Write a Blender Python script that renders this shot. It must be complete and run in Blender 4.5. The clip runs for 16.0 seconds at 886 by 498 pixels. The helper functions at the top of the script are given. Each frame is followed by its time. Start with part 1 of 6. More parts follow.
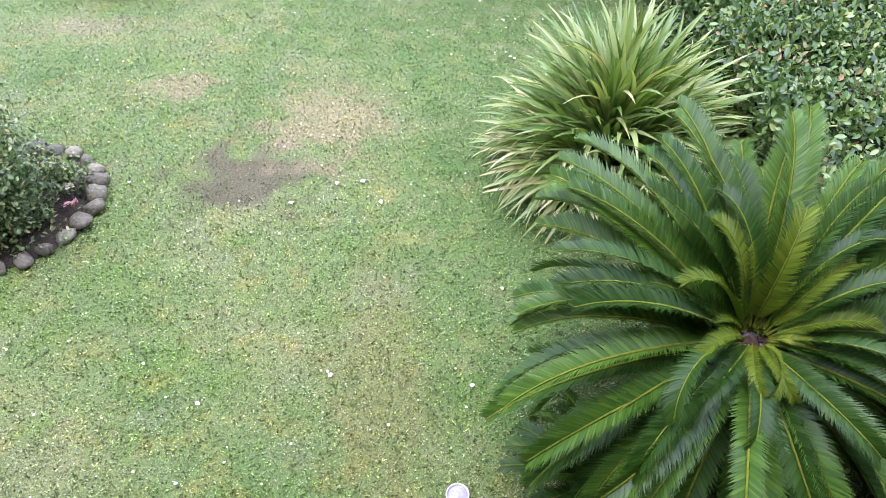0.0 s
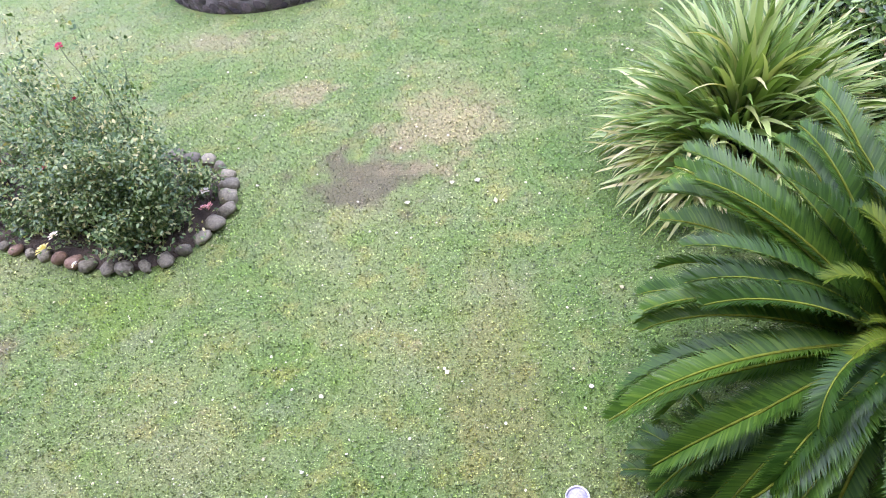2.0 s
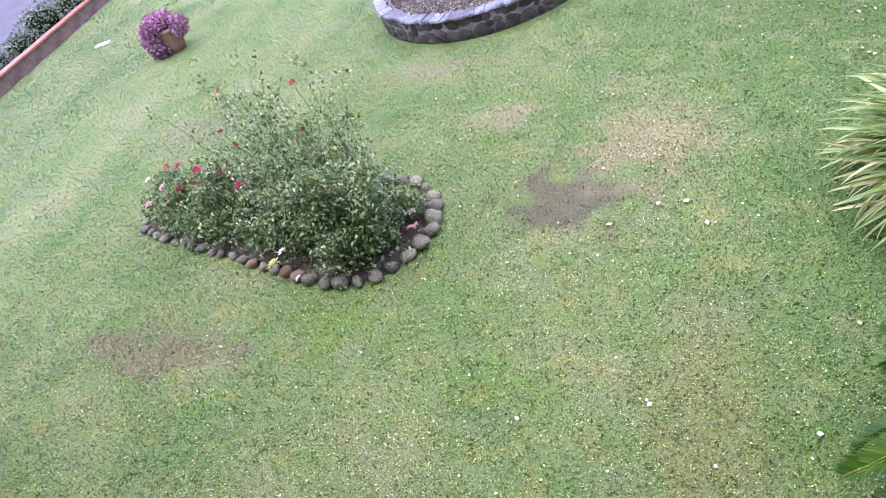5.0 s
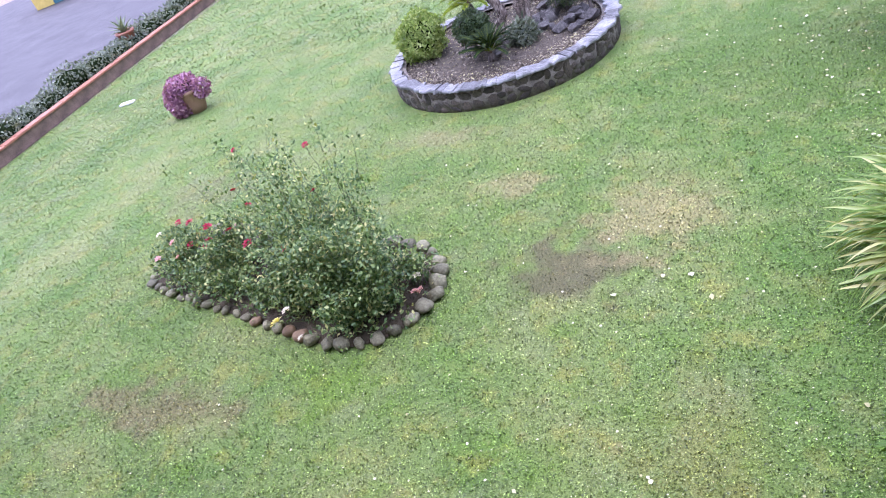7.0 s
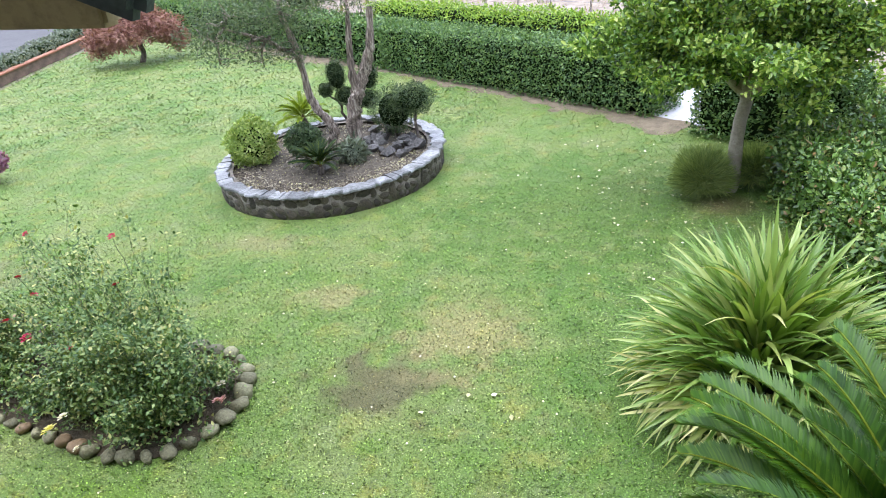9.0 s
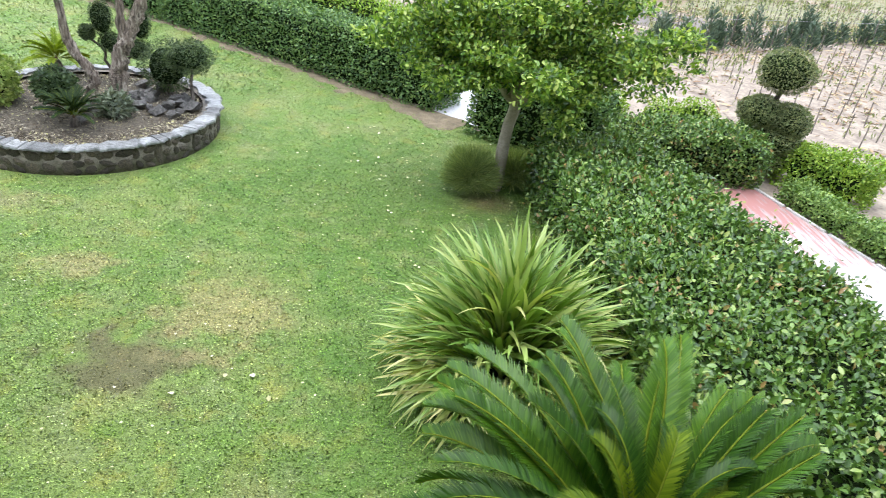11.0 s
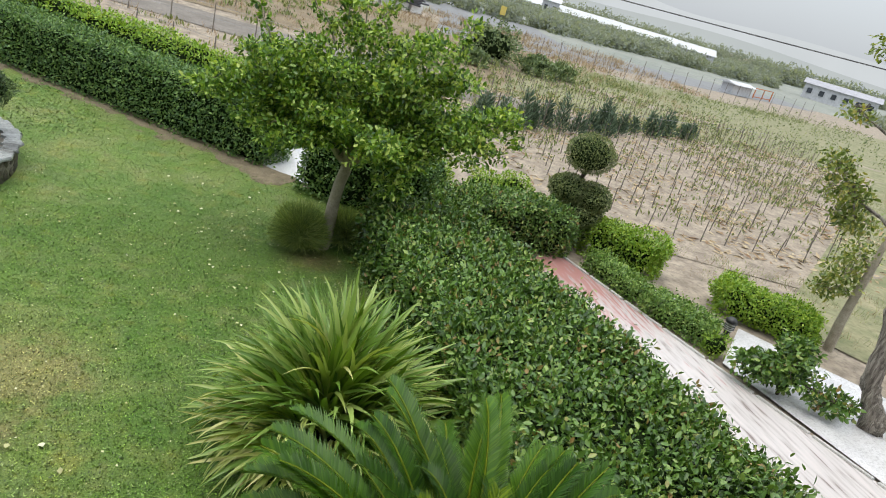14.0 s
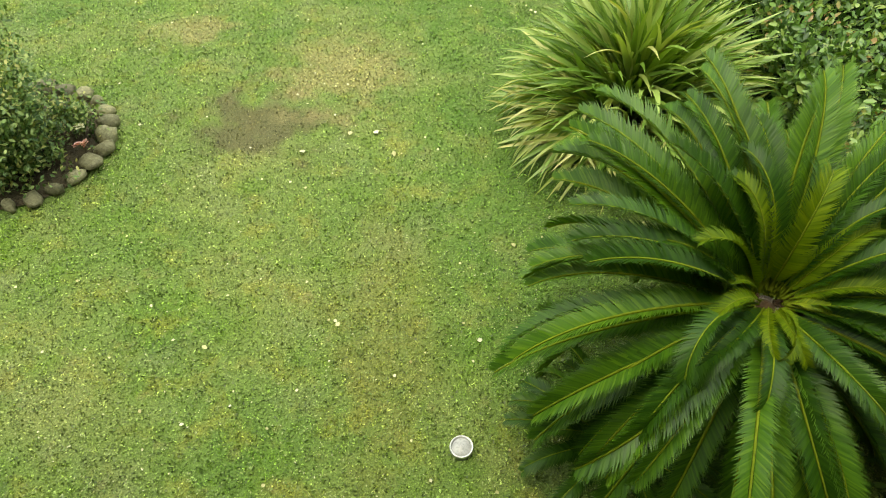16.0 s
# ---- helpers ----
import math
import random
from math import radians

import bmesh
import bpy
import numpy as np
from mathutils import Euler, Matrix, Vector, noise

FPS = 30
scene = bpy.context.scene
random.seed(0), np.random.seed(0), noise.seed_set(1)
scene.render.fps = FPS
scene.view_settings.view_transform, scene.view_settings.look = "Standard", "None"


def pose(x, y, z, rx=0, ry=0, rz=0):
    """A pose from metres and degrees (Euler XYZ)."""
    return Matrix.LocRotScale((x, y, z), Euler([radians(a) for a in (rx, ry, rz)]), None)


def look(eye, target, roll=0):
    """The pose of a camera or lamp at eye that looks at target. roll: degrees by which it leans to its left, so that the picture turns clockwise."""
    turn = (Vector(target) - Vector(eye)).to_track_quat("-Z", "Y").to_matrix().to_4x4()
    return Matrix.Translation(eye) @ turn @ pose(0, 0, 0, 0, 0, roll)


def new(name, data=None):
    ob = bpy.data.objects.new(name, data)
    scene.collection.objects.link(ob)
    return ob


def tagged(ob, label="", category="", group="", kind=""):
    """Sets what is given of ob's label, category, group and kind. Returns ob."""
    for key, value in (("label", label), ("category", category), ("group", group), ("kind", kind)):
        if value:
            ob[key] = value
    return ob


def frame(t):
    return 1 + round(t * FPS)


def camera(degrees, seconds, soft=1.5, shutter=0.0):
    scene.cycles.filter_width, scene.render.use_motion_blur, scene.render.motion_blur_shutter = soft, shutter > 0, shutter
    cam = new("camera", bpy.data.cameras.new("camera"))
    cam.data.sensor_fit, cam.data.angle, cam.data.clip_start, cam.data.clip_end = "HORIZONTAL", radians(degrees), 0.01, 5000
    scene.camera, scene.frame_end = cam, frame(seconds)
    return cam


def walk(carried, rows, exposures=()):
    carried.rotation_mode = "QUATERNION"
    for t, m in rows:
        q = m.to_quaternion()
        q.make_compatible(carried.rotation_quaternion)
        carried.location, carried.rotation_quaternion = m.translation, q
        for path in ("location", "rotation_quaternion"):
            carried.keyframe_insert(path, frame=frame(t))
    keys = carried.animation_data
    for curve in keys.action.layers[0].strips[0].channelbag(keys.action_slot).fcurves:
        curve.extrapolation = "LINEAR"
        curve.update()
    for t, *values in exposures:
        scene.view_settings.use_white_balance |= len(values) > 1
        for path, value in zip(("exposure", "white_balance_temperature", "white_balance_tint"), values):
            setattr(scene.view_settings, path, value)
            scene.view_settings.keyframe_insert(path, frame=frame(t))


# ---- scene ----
cam = camera(65.9, 16.0, soft=0.9, shutter=0.15)

PATH = [
    (0.0, pose(-0.005, 0.014, 4.622, 43.14, 1.30, -0.10)),
    (0.5, pose(-0.014, 0.004, 4.601, 43.67, 2.61, 0.49)),
    (1.0, pose(-0.027, 0.009, 4.592, 43.63, 5.03, 1.93)),
    (1.5, pose(-0.032, 0.005, 4.589, 43.80, 6.95, 3.66)),
    (2.0, pose(-0.048, 0.007, 4.582, 43.82, 8.25, 6.08)),
    (2.5, pose(-0.059, 0.011, 4.564, 43.31, 9.88, 8.37)),
    (3.0, pose(-0.062, 0.033, 4.560, 44.49, 11.49, 11.09)),
    (3.5, pose(-0.082, 0.031, 4.561, 45.40, 14.32, 13.43)),
    (4.0, pose(-0.083, 0.030, 4.576, 45.84, 16.13, 15.30)),
    (4.5, pose(-0.068, 0.048, 4.575, 47.32, 17.69, 17.57)),
    (4.7, pose(-0.072, 0.046, 4.570, 47.97, 18.34, 18.42)),
    (6.8, pose(-0.016, 0.051, 4.536, 53.19, 18.78, 21.44)),
    (7.0, pose(-0.012, 0.057, 4.546, 54.68, 17.71, 21.29)),
    (7.5, pose(0.014, 0.040, 4.564, 57.59, 14.37, 20.03)),
    (8.0, pose(0.029, 0.022, 4.589, 62.42, 11.71, 18.59)),
    (8.2, pose(0.032, 0.014, 4.587, 63.06, 10.18, 17.16)),
    (10.3, pose(0.058, 0.003, 4.605, 60.46, 0.22, 1.93)),
    (10.5, pose(0.066, 0.006, 4.630, 60.07, -1.25, 1.00)),
    (11.0, pose(0.110, -0.009, 4.641, 60.26, -6.83, -3.35)),
    (11.5, pose(0.072, -0.047, 4.715, 64.91, -12.48, -10.94)),
    (12.0, pose(0.048, -0.066, 4.732, 71.61, -15.69, -17.35)),
    (12.5, pose(0.041, -0.063, 4.707, 72.41, -17.10, -19.48)),
    (13.0, pose(0.036, -0.041, 4.696, 71.30, -16.53, -18.76)),
    (13.5, pose(0.032, -0.032, 4.690, 69.86, -15.77, -17.54)),
    (14.0, pose(0.044, -0.041, 4.657, 67.60, -15.01, -15.91)),
    (14.5, pose(0.007, -0.018, 4.567, 60.99, -12.42, -10.68)),
    (15.0, pose(0.044, -0.017, 4.557, 52.86, -8.36, -7.22)),
    (15.5, pose(0.050, 0.004, 4.541, 44.83, -1.98, -1.34)),
    (16.0, pose(-0.032, 0.005, 4.518, 40.06, 0.40, 1.98)),
]
walk(cam, PATH, exposures=[(0.0, 1.06, 5620, 44), (3.5, 1.02, 5600, 50), (4.5, 0.86, 5600, 48), (7.0, 0.85, 5700, 37), (7.5, 0.86, 5800, 34), (8.0, 0.82, 5900, 26), (10.5, 0.84, 6600, 10), (11.0, 0.82, 6600, 9), (11.5, 0.8, 6600, 7), (12.0, 0.56, 6500, 6), (12.5, 0.24, 6300, 6), (14.0, 0.02, 7300, 3), (14.5, 0.0, 7800, -2), (15.0, 0.04, 8300, -5), (15.5, 0.34, 8900, -5), (16.0, 0.6, 9000, -5)])

# ---- world and light: bright overcast, light rain ----
world = bpy.data.worlds.new("overcast_sky")
scene.world = world
world.use_nodes = True
wn, wl = world.node_tree.nodes, world.node_tree.links
sky = wn.new("ShaderNodeTexSky")
sky.sky_type = "NISHITA"
sky.sun_disc = False
sky.sun_elevation, sky.sun_rotation = radians(78), radians(-76)
sky.air_density, sky.dust_density, sky.ozone_density = 1.0, 4.0, 1.5
soft_sky = wn.new("ShaderNodeMix")
soft_sky.data_type = "RGBA"
soft_sky.inputs[0].default_value = 0.78
soft_sky.inputs[7].default_value = (7.3, 7.95, 9.7, 1)
wl.new(sky.outputs[0], soft_sky.inputs[6])
# an overcast sky is several times as bright overhead as at the misty horizon
way = wn.new("ShaderNodeTexCoord")
split = wn.new("ShaderNodeSeparateXYZ")
wl.new(way.outputs["Generated"], split.inputs[0])
rise = wn.new("ShaderNodeMapRange")
for i_, v_ in ((1, 0.0), (2, 1.0), (3, 0.84), (4, 3.2)):
    rise.inputs[i_].default_value = v_
wl.new(split.outputs[2], rise.inputs[0])
lift = wn.new("ShaderNodeMath")
lift.operation = "MULTIPLY"
lift.inputs[1].default_value = 0.1
wl.new(rise.outputs[0], lift.inputs[0])
wl.new(soft_sky.outputs[2], wn["Background"].inputs[0])
wl.new(lift.outputs[0], wn["Background"].inputs[1])

sun = new("sun", bpy.data.lights.new("sun", "SUN"))
sun.data.energy, sun.data.angle, sun.data.color = 0.9, radians(40), (1.0, 0.97, 0.92)
sun.matrix_world = look((-4, 7, 20), (0, 6, 0))

rng = np.random.default_rng(7)


# ---- materials ----
def shader(name):
    m = bpy.data.materials.new(name)
    m.use_nodes = True
    n, l = m.node_tree.nodes, m.node_tree.links
    return m, n, l, n["Principled BSDF"]


def ramp(n, stops):
    r = n.new("ShaderNodeValToRGB")
    while len(r.color_ramp.elements) < len(stops):
        r.color_ramp.elements.new(0.5)
    for e, (p, c) in zip(r.color_ramp.elements, stops):
        e.position, e.color = p, (*c, 1)
    return r


def noise_tex(n, l, scale, detail=4, coords="Object", rough=0.6):
    tc = n.new("ShaderNodeTexCoord")
    t = n.new("ShaderNodeTexNoise")
    t.inputs["Scale"].default_value, t.inputs["Detail"].default_value, t.inputs["Roughness"].default_value = scale, detail, rough
    l.new(tc.outputs[coords], t.inputs["Vector"])
    return t


def mixed(n, l, a, b, fac, mode="MIX"):
    """Mix of two colours; each of a, b, fac is a socket or a value."""
    m = n.new("ShaderNodeMix")
    m.data_type, m.blend_type = "RGBA", mode
    for i, v in ((6, a), (7, b), (0, fac)):
        if isinstance(v, (tuple, float, int)):
            m.inputs[i].default_value = (*v, 1) if isinstance(v, tuple) else v
        else:
            l.new(v, m.inputs[i])
    return m.outputs[2]


def plain(name, c1, c2, scale=6, rough=0.8, bump=0.3, fine=60, metal=0.0, spread=0.0, coords="Object"):
    """A surface with two scales of variation and relief; spread: how far each object differs."""
    m, n, l, p = shader(name)
    a, b = noise_tex(n, l, scale, 5, coords), noise_tex(n, l, fine, 3, coords)
    r = ramp(n, [(0.3, c1), (0.7, c2)])
    l.new(a.outputs["Fac"], r.inputs[0])
    dark = tuple(v * 0.6 for v in c1)
    col = mixed(n, l, r.outputs[0], dark, 0.0)
    mix_node = col.node
    fr = ramp(n, [(0.45, (0, 0, 0)), (0.75, (0.7, 0.7, 0.7))])
    l.new(b.outputs["Fac"], fr.inputs[0])
    l.new(fr.outputs[0], mix_node.inputs[0])
    if spread:
        info = n.new("ShaderNodeObjectInfo")
        hs = n.new("ShaderNodeHueSaturation")
        mr = n.new("ShaderNodeMapRange")
        mr.inputs[3].default_value, mr.inputs[4].default_value = 1 - spread, 1 + spread
        l.new(info.outputs["Random"], mr.inputs[0])
        l.new(mr.outputs[0], hs.inputs["Value"])
        l.new(col, hs.inputs["Color"])
        col = hs.outputs[0]
    l.new(col, p.inputs["Base Color"])
    p.inputs["Roughness"].default_value, p.inputs["Metallic"].default_value = rough, metal
    if bump:
        bm_ = n.new("ShaderNodeBump")
        bm_.inputs["Strength"].default_value, bm_.inputs["Distance"].default_value = bump, 0.02
        l.new(b.outputs["Fac"], bm_.inputs["Height"])
        l.new(bm_.outputs[0], p.inputs["Normal"])
    return m


def bark(name, c1, c2, c3):
    """Bark with grain that runs up the stem, deep cracks and pale flakes."""
    m, n, l, p = shader(name)
    tc, mp_ = n.new("ShaderNodeTexCoord"), n.new("ShaderNodeMapping")
    mp_.inputs["Scale"].default_value = (26, 26, 5)
    l.new(tc.outputs["Object"], mp_.inputs[0])
    t = n.new("ShaderNodeTexNoise")
    t.inputs["Scale"].default_value, t.inputs["Detail"].default_value, t.inputs["Distortion"].default_value = 1.0, 6, 0.8
    l.new(mp_.outputs[0], t.inputs["Vector"])
    r = ramp(n, [(0.34, c1), (0.52, c2), (0.68, c3)])
    l.new(t.outputs["Fac"], r.inputs[0])
    l.new(r.outputs[0], p.inputs["Base Color"])
    p.inputs["Roughness"].default_value = 0.85
    b = n.new("ShaderNodeBump")
    b.inputs["Strength"].default_value, b.inputs["Distance"].default_value = 1.0, 0.03
    l.new(t.outputs["Fac"], b.inputs["Height"])
    l.new(b.outputs[0], p.inputs["Normal"])
    return m


def leafy(name, stops, rough=0.5, through_light=0.25, per="island", patch=0.6, spec=0.5):
    """Leaves: colour differs leaf by leaf, and in soft patches over the plant; some light passes through."""
    m, n, l, p = shader(name)
    if per == "both":
        mean = n.new("ShaderNodeMix")
        mean.inputs[0].default_value = 0.55
        l.new(n.new("ShaderNodeObjectInfo").outputs["Random"], mean.inputs[2])
        l.new(n.new("ShaderNodeNewGeometry").outputs["Random Per Island"], mean.inputs[3])
        src = mean.outputs[0]
    elif per == "island":
        src = n.new("ShaderNodeNewGeometry").outputs["Random Per Island"]
    else:
        src = n.new("ShaderNodeObjectInfo").outputs["Random"]
    r = ramp(n, stops)
    t = noise_tex(n, l, 2.2, 3)
    add = n.new("ShaderNodeMath")
    add.operation = "MULTIPLY_ADD"
    add.inputs[1].default_value, add.inputs[2].default_value = patch, -patch / 2
    l.new(t.outputs["Fac"], add.inputs[0])
    tot = n.new("ShaderNodeMath")
    tot.operation, tot.use_clamp = "ADD", True
    l.new(src, tot.inputs[0])
    l.new(add.outputs[0], tot.inputs[1])
    l.new(tot.outputs[0], r.inputs[0])
    l.new(r.outputs[0], p.inputs["Base Color"])
    p.inputs["Roughness"].default_value = rough
    p.inputs["Specular IOR Level"].default_value = spec
    tr = n.new("ShaderNodeBsdfTranslucent")
    lighter = mixed(n, l, r.outputs[0], (1.0, 1.0, 0.35), 1.0, "MULTIPLY")
    l.new(lighter, tr.inputs[0])
    ms = n.new("ShaderNodeMixShader")
    ms.inputs[0].default_value = through_light
    l.new(p.outputs[0], ms.inputs[1])
    l.new(tr.outputs[0], ms.inputs[2])
    l.new(ms.outputs[0], n["Material Output"].inputs[0])
    return m


def lawn_colour(n, l, fine=1.0):
    """Lawn colour over the plan: two greens, yellowed parts, dry and bare patches of their own outline."""
    pos = n.new("ShaderNodeNewGeometry").outputs["Position"]

    def nz(scale, detail=4):
        t = n.new("ShaderNodeTexNoise")
        t.inputs["Scale"].default_value, t.inputs["Detail"].default_value = scale, detail
        l.new(pos, t.inputs["Vector"])
        return t.outputs["Fac"]

    r = ramp(n, [(0.34, (0.108, 0.208, 0.036)), (0.5, (0.163, 0.25, 0.058)), (0.66, (0.23, 0.28, 0.092))])
    l.new(nz(0.75, 5), r.inputs[0])
    col = r.outputs[0]
    # clover-like saturated tufts, greyish and yellowed parts, a hand to a pace across
    for scale, lo, hi, c, amount in ((2.0, 0.48, 0.7, (0.125, 0.24, 0.02), 0.6), (1.3, 0.5, 0.72, (0.215, 0.255, 0.12), 0.55), (2.6, 0.5, 0.7, (0.29, 0.285, 0.06), 0.55), (4.6, 0.56, 0.74, (0.3, 0.24, 0.12), 0.4)):
        sh = n.new("ShaderNodeVectorMath")
        sh.inputs[1].default_value = (scale * 7.3, scale * 3.1, 0)
        l.new(pos, sh.inputs[0])
        t = n.new("ShaderNodeTexNoise")
        t.inputs["Scale"].default_value, t.inputs["Detail"].default_value, t.inputs["Roughness"].default_value = scale, 5, 0.62
        l.new(sh.outputs[0], t.inputs["Vector"])
        mr = n.new("ShaderNodeMapRange")
        mr.interpolation_type = "SMOOTHSTEP"
        for i, v in ((1, lo), (2, hi), (3, 0.0), (4, amount)):
            mr.inputs[i].default_value = v
        l.new(t.outputs["Fac"], mr.inputs[0])
        col = mixed(n, l, col, c, mr.outputs[0])
    wob = nz(3.0, 5)
    # x, y, radius along x, radius along y, colour, amount
    for x, y, rx_, ry_, c, amount in ((-2.18, 5.4, 0.98, 0.75, (0.11, 0.092, 0.045), 0.82), (-1.4, 6.35, 1.0, 0.95, (0.38, 0.315, 0.16), 0.68),
                                      (-3.25, 7.1, 0.6, 0.4, (0.39, 0.31, 0.17), 0.6), (-6.4, 3.1, 1.5, 0.45, (0.2, 0.17, 0.075), 0.8),
                                      (-4.9, 8.6, 0.9, 0.35, (0.3, 0.25, 0.14), 0.5), (1.9, 9.7, 0.7, 0.5, (0.27, 0.19, 0.1), 0.85),
                                      (-0.6, 3.0, 0.6, 1.6, (0.24, 0.23, 0.07), 0.55), (-9.0, 7.5, 1.6, 0.8, (0.27, 0.24, 0.13), 0.45), (0.7, 5.4, 1.5, 4.4, (0.085, 0.19, 0.024), 0.66), (-0.2, 9.8, 3.2, 3.2, (0.085, 0.18, 0.017), 0.7), (-4.2, 3.6, 0.8, 0.5, (0.13, 0.24, 0.012), 0.6)):
        sub = n.new("ShaderNodeVectorMath")
        sub.operation = "SUBTRACT"
        sub.inputs[1].default_value = (x, y, 0)
        l.new(pos, sub.inputs[0])
        div = n.new("ShaderNodeVectorMath")
        div.operation = "MULTIPLY"
        div.inputs[1].default_value = (1 / rx_, 1 / ry_, 0)
        l.new(sub.outputs[0], div.inputs[0])
        ln = n.new("ShaderNodeVectorMath")
        ln.operation = "LENGTH"
        l.new(div.outputs[0], ln.inputs[0])
        add = n.new("ShaderNodeMath")
        add.operation = "MULTIPLY_ADD"
        add.inputs[1].default_value = 2.2
        l.new(wob, add.inputs[0])
        l.new(ln.outputs["Value"], add.inputs[2])
        mr = n.new("ShaderNodeMapRange")
        mr.interpolation_type = "SMOOTHSTEP"
        for i, v in ((1, 2.15), (2, 1.35), (3, 0.0), (4, amount)):
            mr.inputs[i].default_value = v
        l.new(add.outputs[0], mr.inputs[0])
        col = mixed(n, l, col, c, mr.outputs[0])
    # tufts and gaps a few fingers wide
    for scale, lo, hi in ((13.0, (0.95, 0.955, 0.93), (1.04, 1.035, 1.035)), (85.0, (0.56, 0.6, 0.5), (1.33, 1.3, 1.32))):
        r = ramp(n, [(0.36, tuple(1 + fine * (v - 1) for v in lo)), (0.64, tuple(1 + fine * (v - 1) for v in hi))])
        l.new(nz(scale, 3), r.inputs[0])
        col = mixed(n, l, col, r.outputs[0], 1.0, "MULTIPLY")
    return col, nz


def lawn_material(name, blades, c=1.0):
    m, n, l, p = shader(name)
    col, nz = lawn_colour(n, l, (1.0 if c > 0.5 else 0.3) if blades else 0.5)
    if blades:
        g = n.new("ShaderNodeNewGeometry").outputs["Random Per Island"]
        r = ramp(n, [(q, tuple(1 + c * (v - 1) for v in col_)) for q, col_ in ((0.0, (0.24, 0.29, 0.17)), (0.5, (0.9, 0.93, 0.78)), (0.84, (1.5, 1.48, 1.32)), (1.0, (2.5, 2.42, 2.35)))])
        l.new(g, r.inputs[0])
        col = mixed(n, l, col, r.outputs[0], 1.0, "MULTIPLY")
        p.inputs["Roughness"].default_value = 0.38
    else:
        r = ramp(n, [(0.36, (0.5, 0.53, 0.43)), (0.64, (1.0, 1.0, 0.9))])
        l.new(nz(95, 3), r.inputs[0])
        col = mixed(n, l, col, r.outputs[0], 1.0, "MULTIPLY")
        b = n.new("ShaderNodeBump")
        b.inputs["Strength"].default_value, b.inputs["Distance"].default_value = 0.8, 0.025
        l.new(nz(55, 5), b.inputs["Height"])
        l.new(b.outputs[0], p.inputs["Normal"])
        p.inputs["Roughness"].default_value = 0.85
    l.new(col, p.inputs["Base Color"])
    return m


LAWN = lawn_material("lawn_soil_and_thatch", False)
BLADES = lawn_material("lawn_blades", True)
BLADES_FAR = lawn_material("lawn_blades_further_off", True, 0.22)
SOIL = plain("dark_bed_soil", (0.033, 0.027, 0.014), (0.09, 0.07, 0.036), 5, 0.95, 1.0, 45)
EDGE_SOIL = plain("dry_edge_soil", (0.11, 0.09, 0.055), (0.25, 0.2, 0.13), 4, 0.95, 0.8, 40)
FIELD = plain("pale_dry_field_soil", (0.17, 0.135, 0.105), (0.385, 0.325, 0.25), 1.9, 0.95, 0.6, 9)
TRACK = plain("grey_earth_track", (0.12, 0.105, 0.09), (0.215, 0.19, 0.165), 1.1, 0.9, 0.5, 8)
STRAW = plain("dry_grass_strip", (0.135, 0.1, 0.062), (0.255, 0.2, 0.125), 0.5, 0.95, 0.5, 6)
GREENLAND = plain("rough_green_field", (0.13, 0.145, 0.065), (0.28, 0.25, 0.15), 1.3, 0.95, 0.5, 6)
GREY_ROAD = plain("pale_grey_road", (0.145, 0.148, 0.152), (0.2, 0.203, 0.21), 0.4, 0.8, 0.2, 5)
# far meadow: haze is mixed into the grey-green itself
FAR_FIELD = plain("haze_tinted_far_meadow", (0.17, 0.19, 0.165), (0.26, 0.265, 0.235), 0.08, 0.95, 0.0, 0.6)
CONCRETE = plain("wet_pale_concrete", (0.55, 0.54, 0.55), (0.72, 0.71, 0.73), 1.3, 0.22, 0.12, 30)


def worn_path(name):
    """Wet concrete: nearer, its sky sheen is put into the pale colour; towards the far end streaks of worn red paint
    take over.
    """
    m, n, l, p = shader(name)
    pos = n.new("ShaderNodeNewGeometry").outputs["Position"]
    mp_ = n.new("ShaderNodeMapping")
    mp_.inputs["Rotation"].default_value, mp_.inputs["Scale"].default_value = (0, 0, radians(-16)), (9.0, 0.95, 1)
    l.new(pos, mp_.inputs[0])
    t = n.new("ShaderNodeTexNoise")
    t.inputs["Scale"].default_value, t.inputs["Detail"].default_value = 1.6, 5
    l.new(mp_.outputs[0], t.inputs["Vector"])
    sep = n.new("ShaderNodeSeparateXYZ")
    l.new(pos, sep.inputs[0])
    far = n.new("ShaderNodeMapRange")
    for i, v in ((1, 4.5), (2, 11.5), (3, -0.4), (4, 0.24)):
        far.inputs[i].default_value = v
    l.new(sep.outputs[1], far.inputs[0])
    add = n.new("ShaderNodeMath")
    add.operation, add.use_clamp = "ADD", True
    l.new(t.outputs["Fac"], add.inputs[0])
    l.new(far.outputs[0], add.inputs[1])
    paint = ramp(n, [(0.45, (0, 0, 0)), (0.62, (0.9, 0.9, 0.9))])
    l.new(add.outputs[0], paint.inputs[0])
    base = ramp(n, [(0.31, (0.2, 0.16, 0.15)), (0.38, (0.42, 0.38, 0.37)), (0.5, (0.53, 0.495, 0.49)), (0.7, (0.6, 0.54, 0.535))])
    l.new(t.outputs["Fac"], base.inputs[0])
    l.new(mixed(n, l, base.outputs[0], (0.33, 0.13, 0.115), paint.outputs[0]), p.inputs["Base Color"])
    p.inputs["Roughness"].default_value = 0.42
    return m


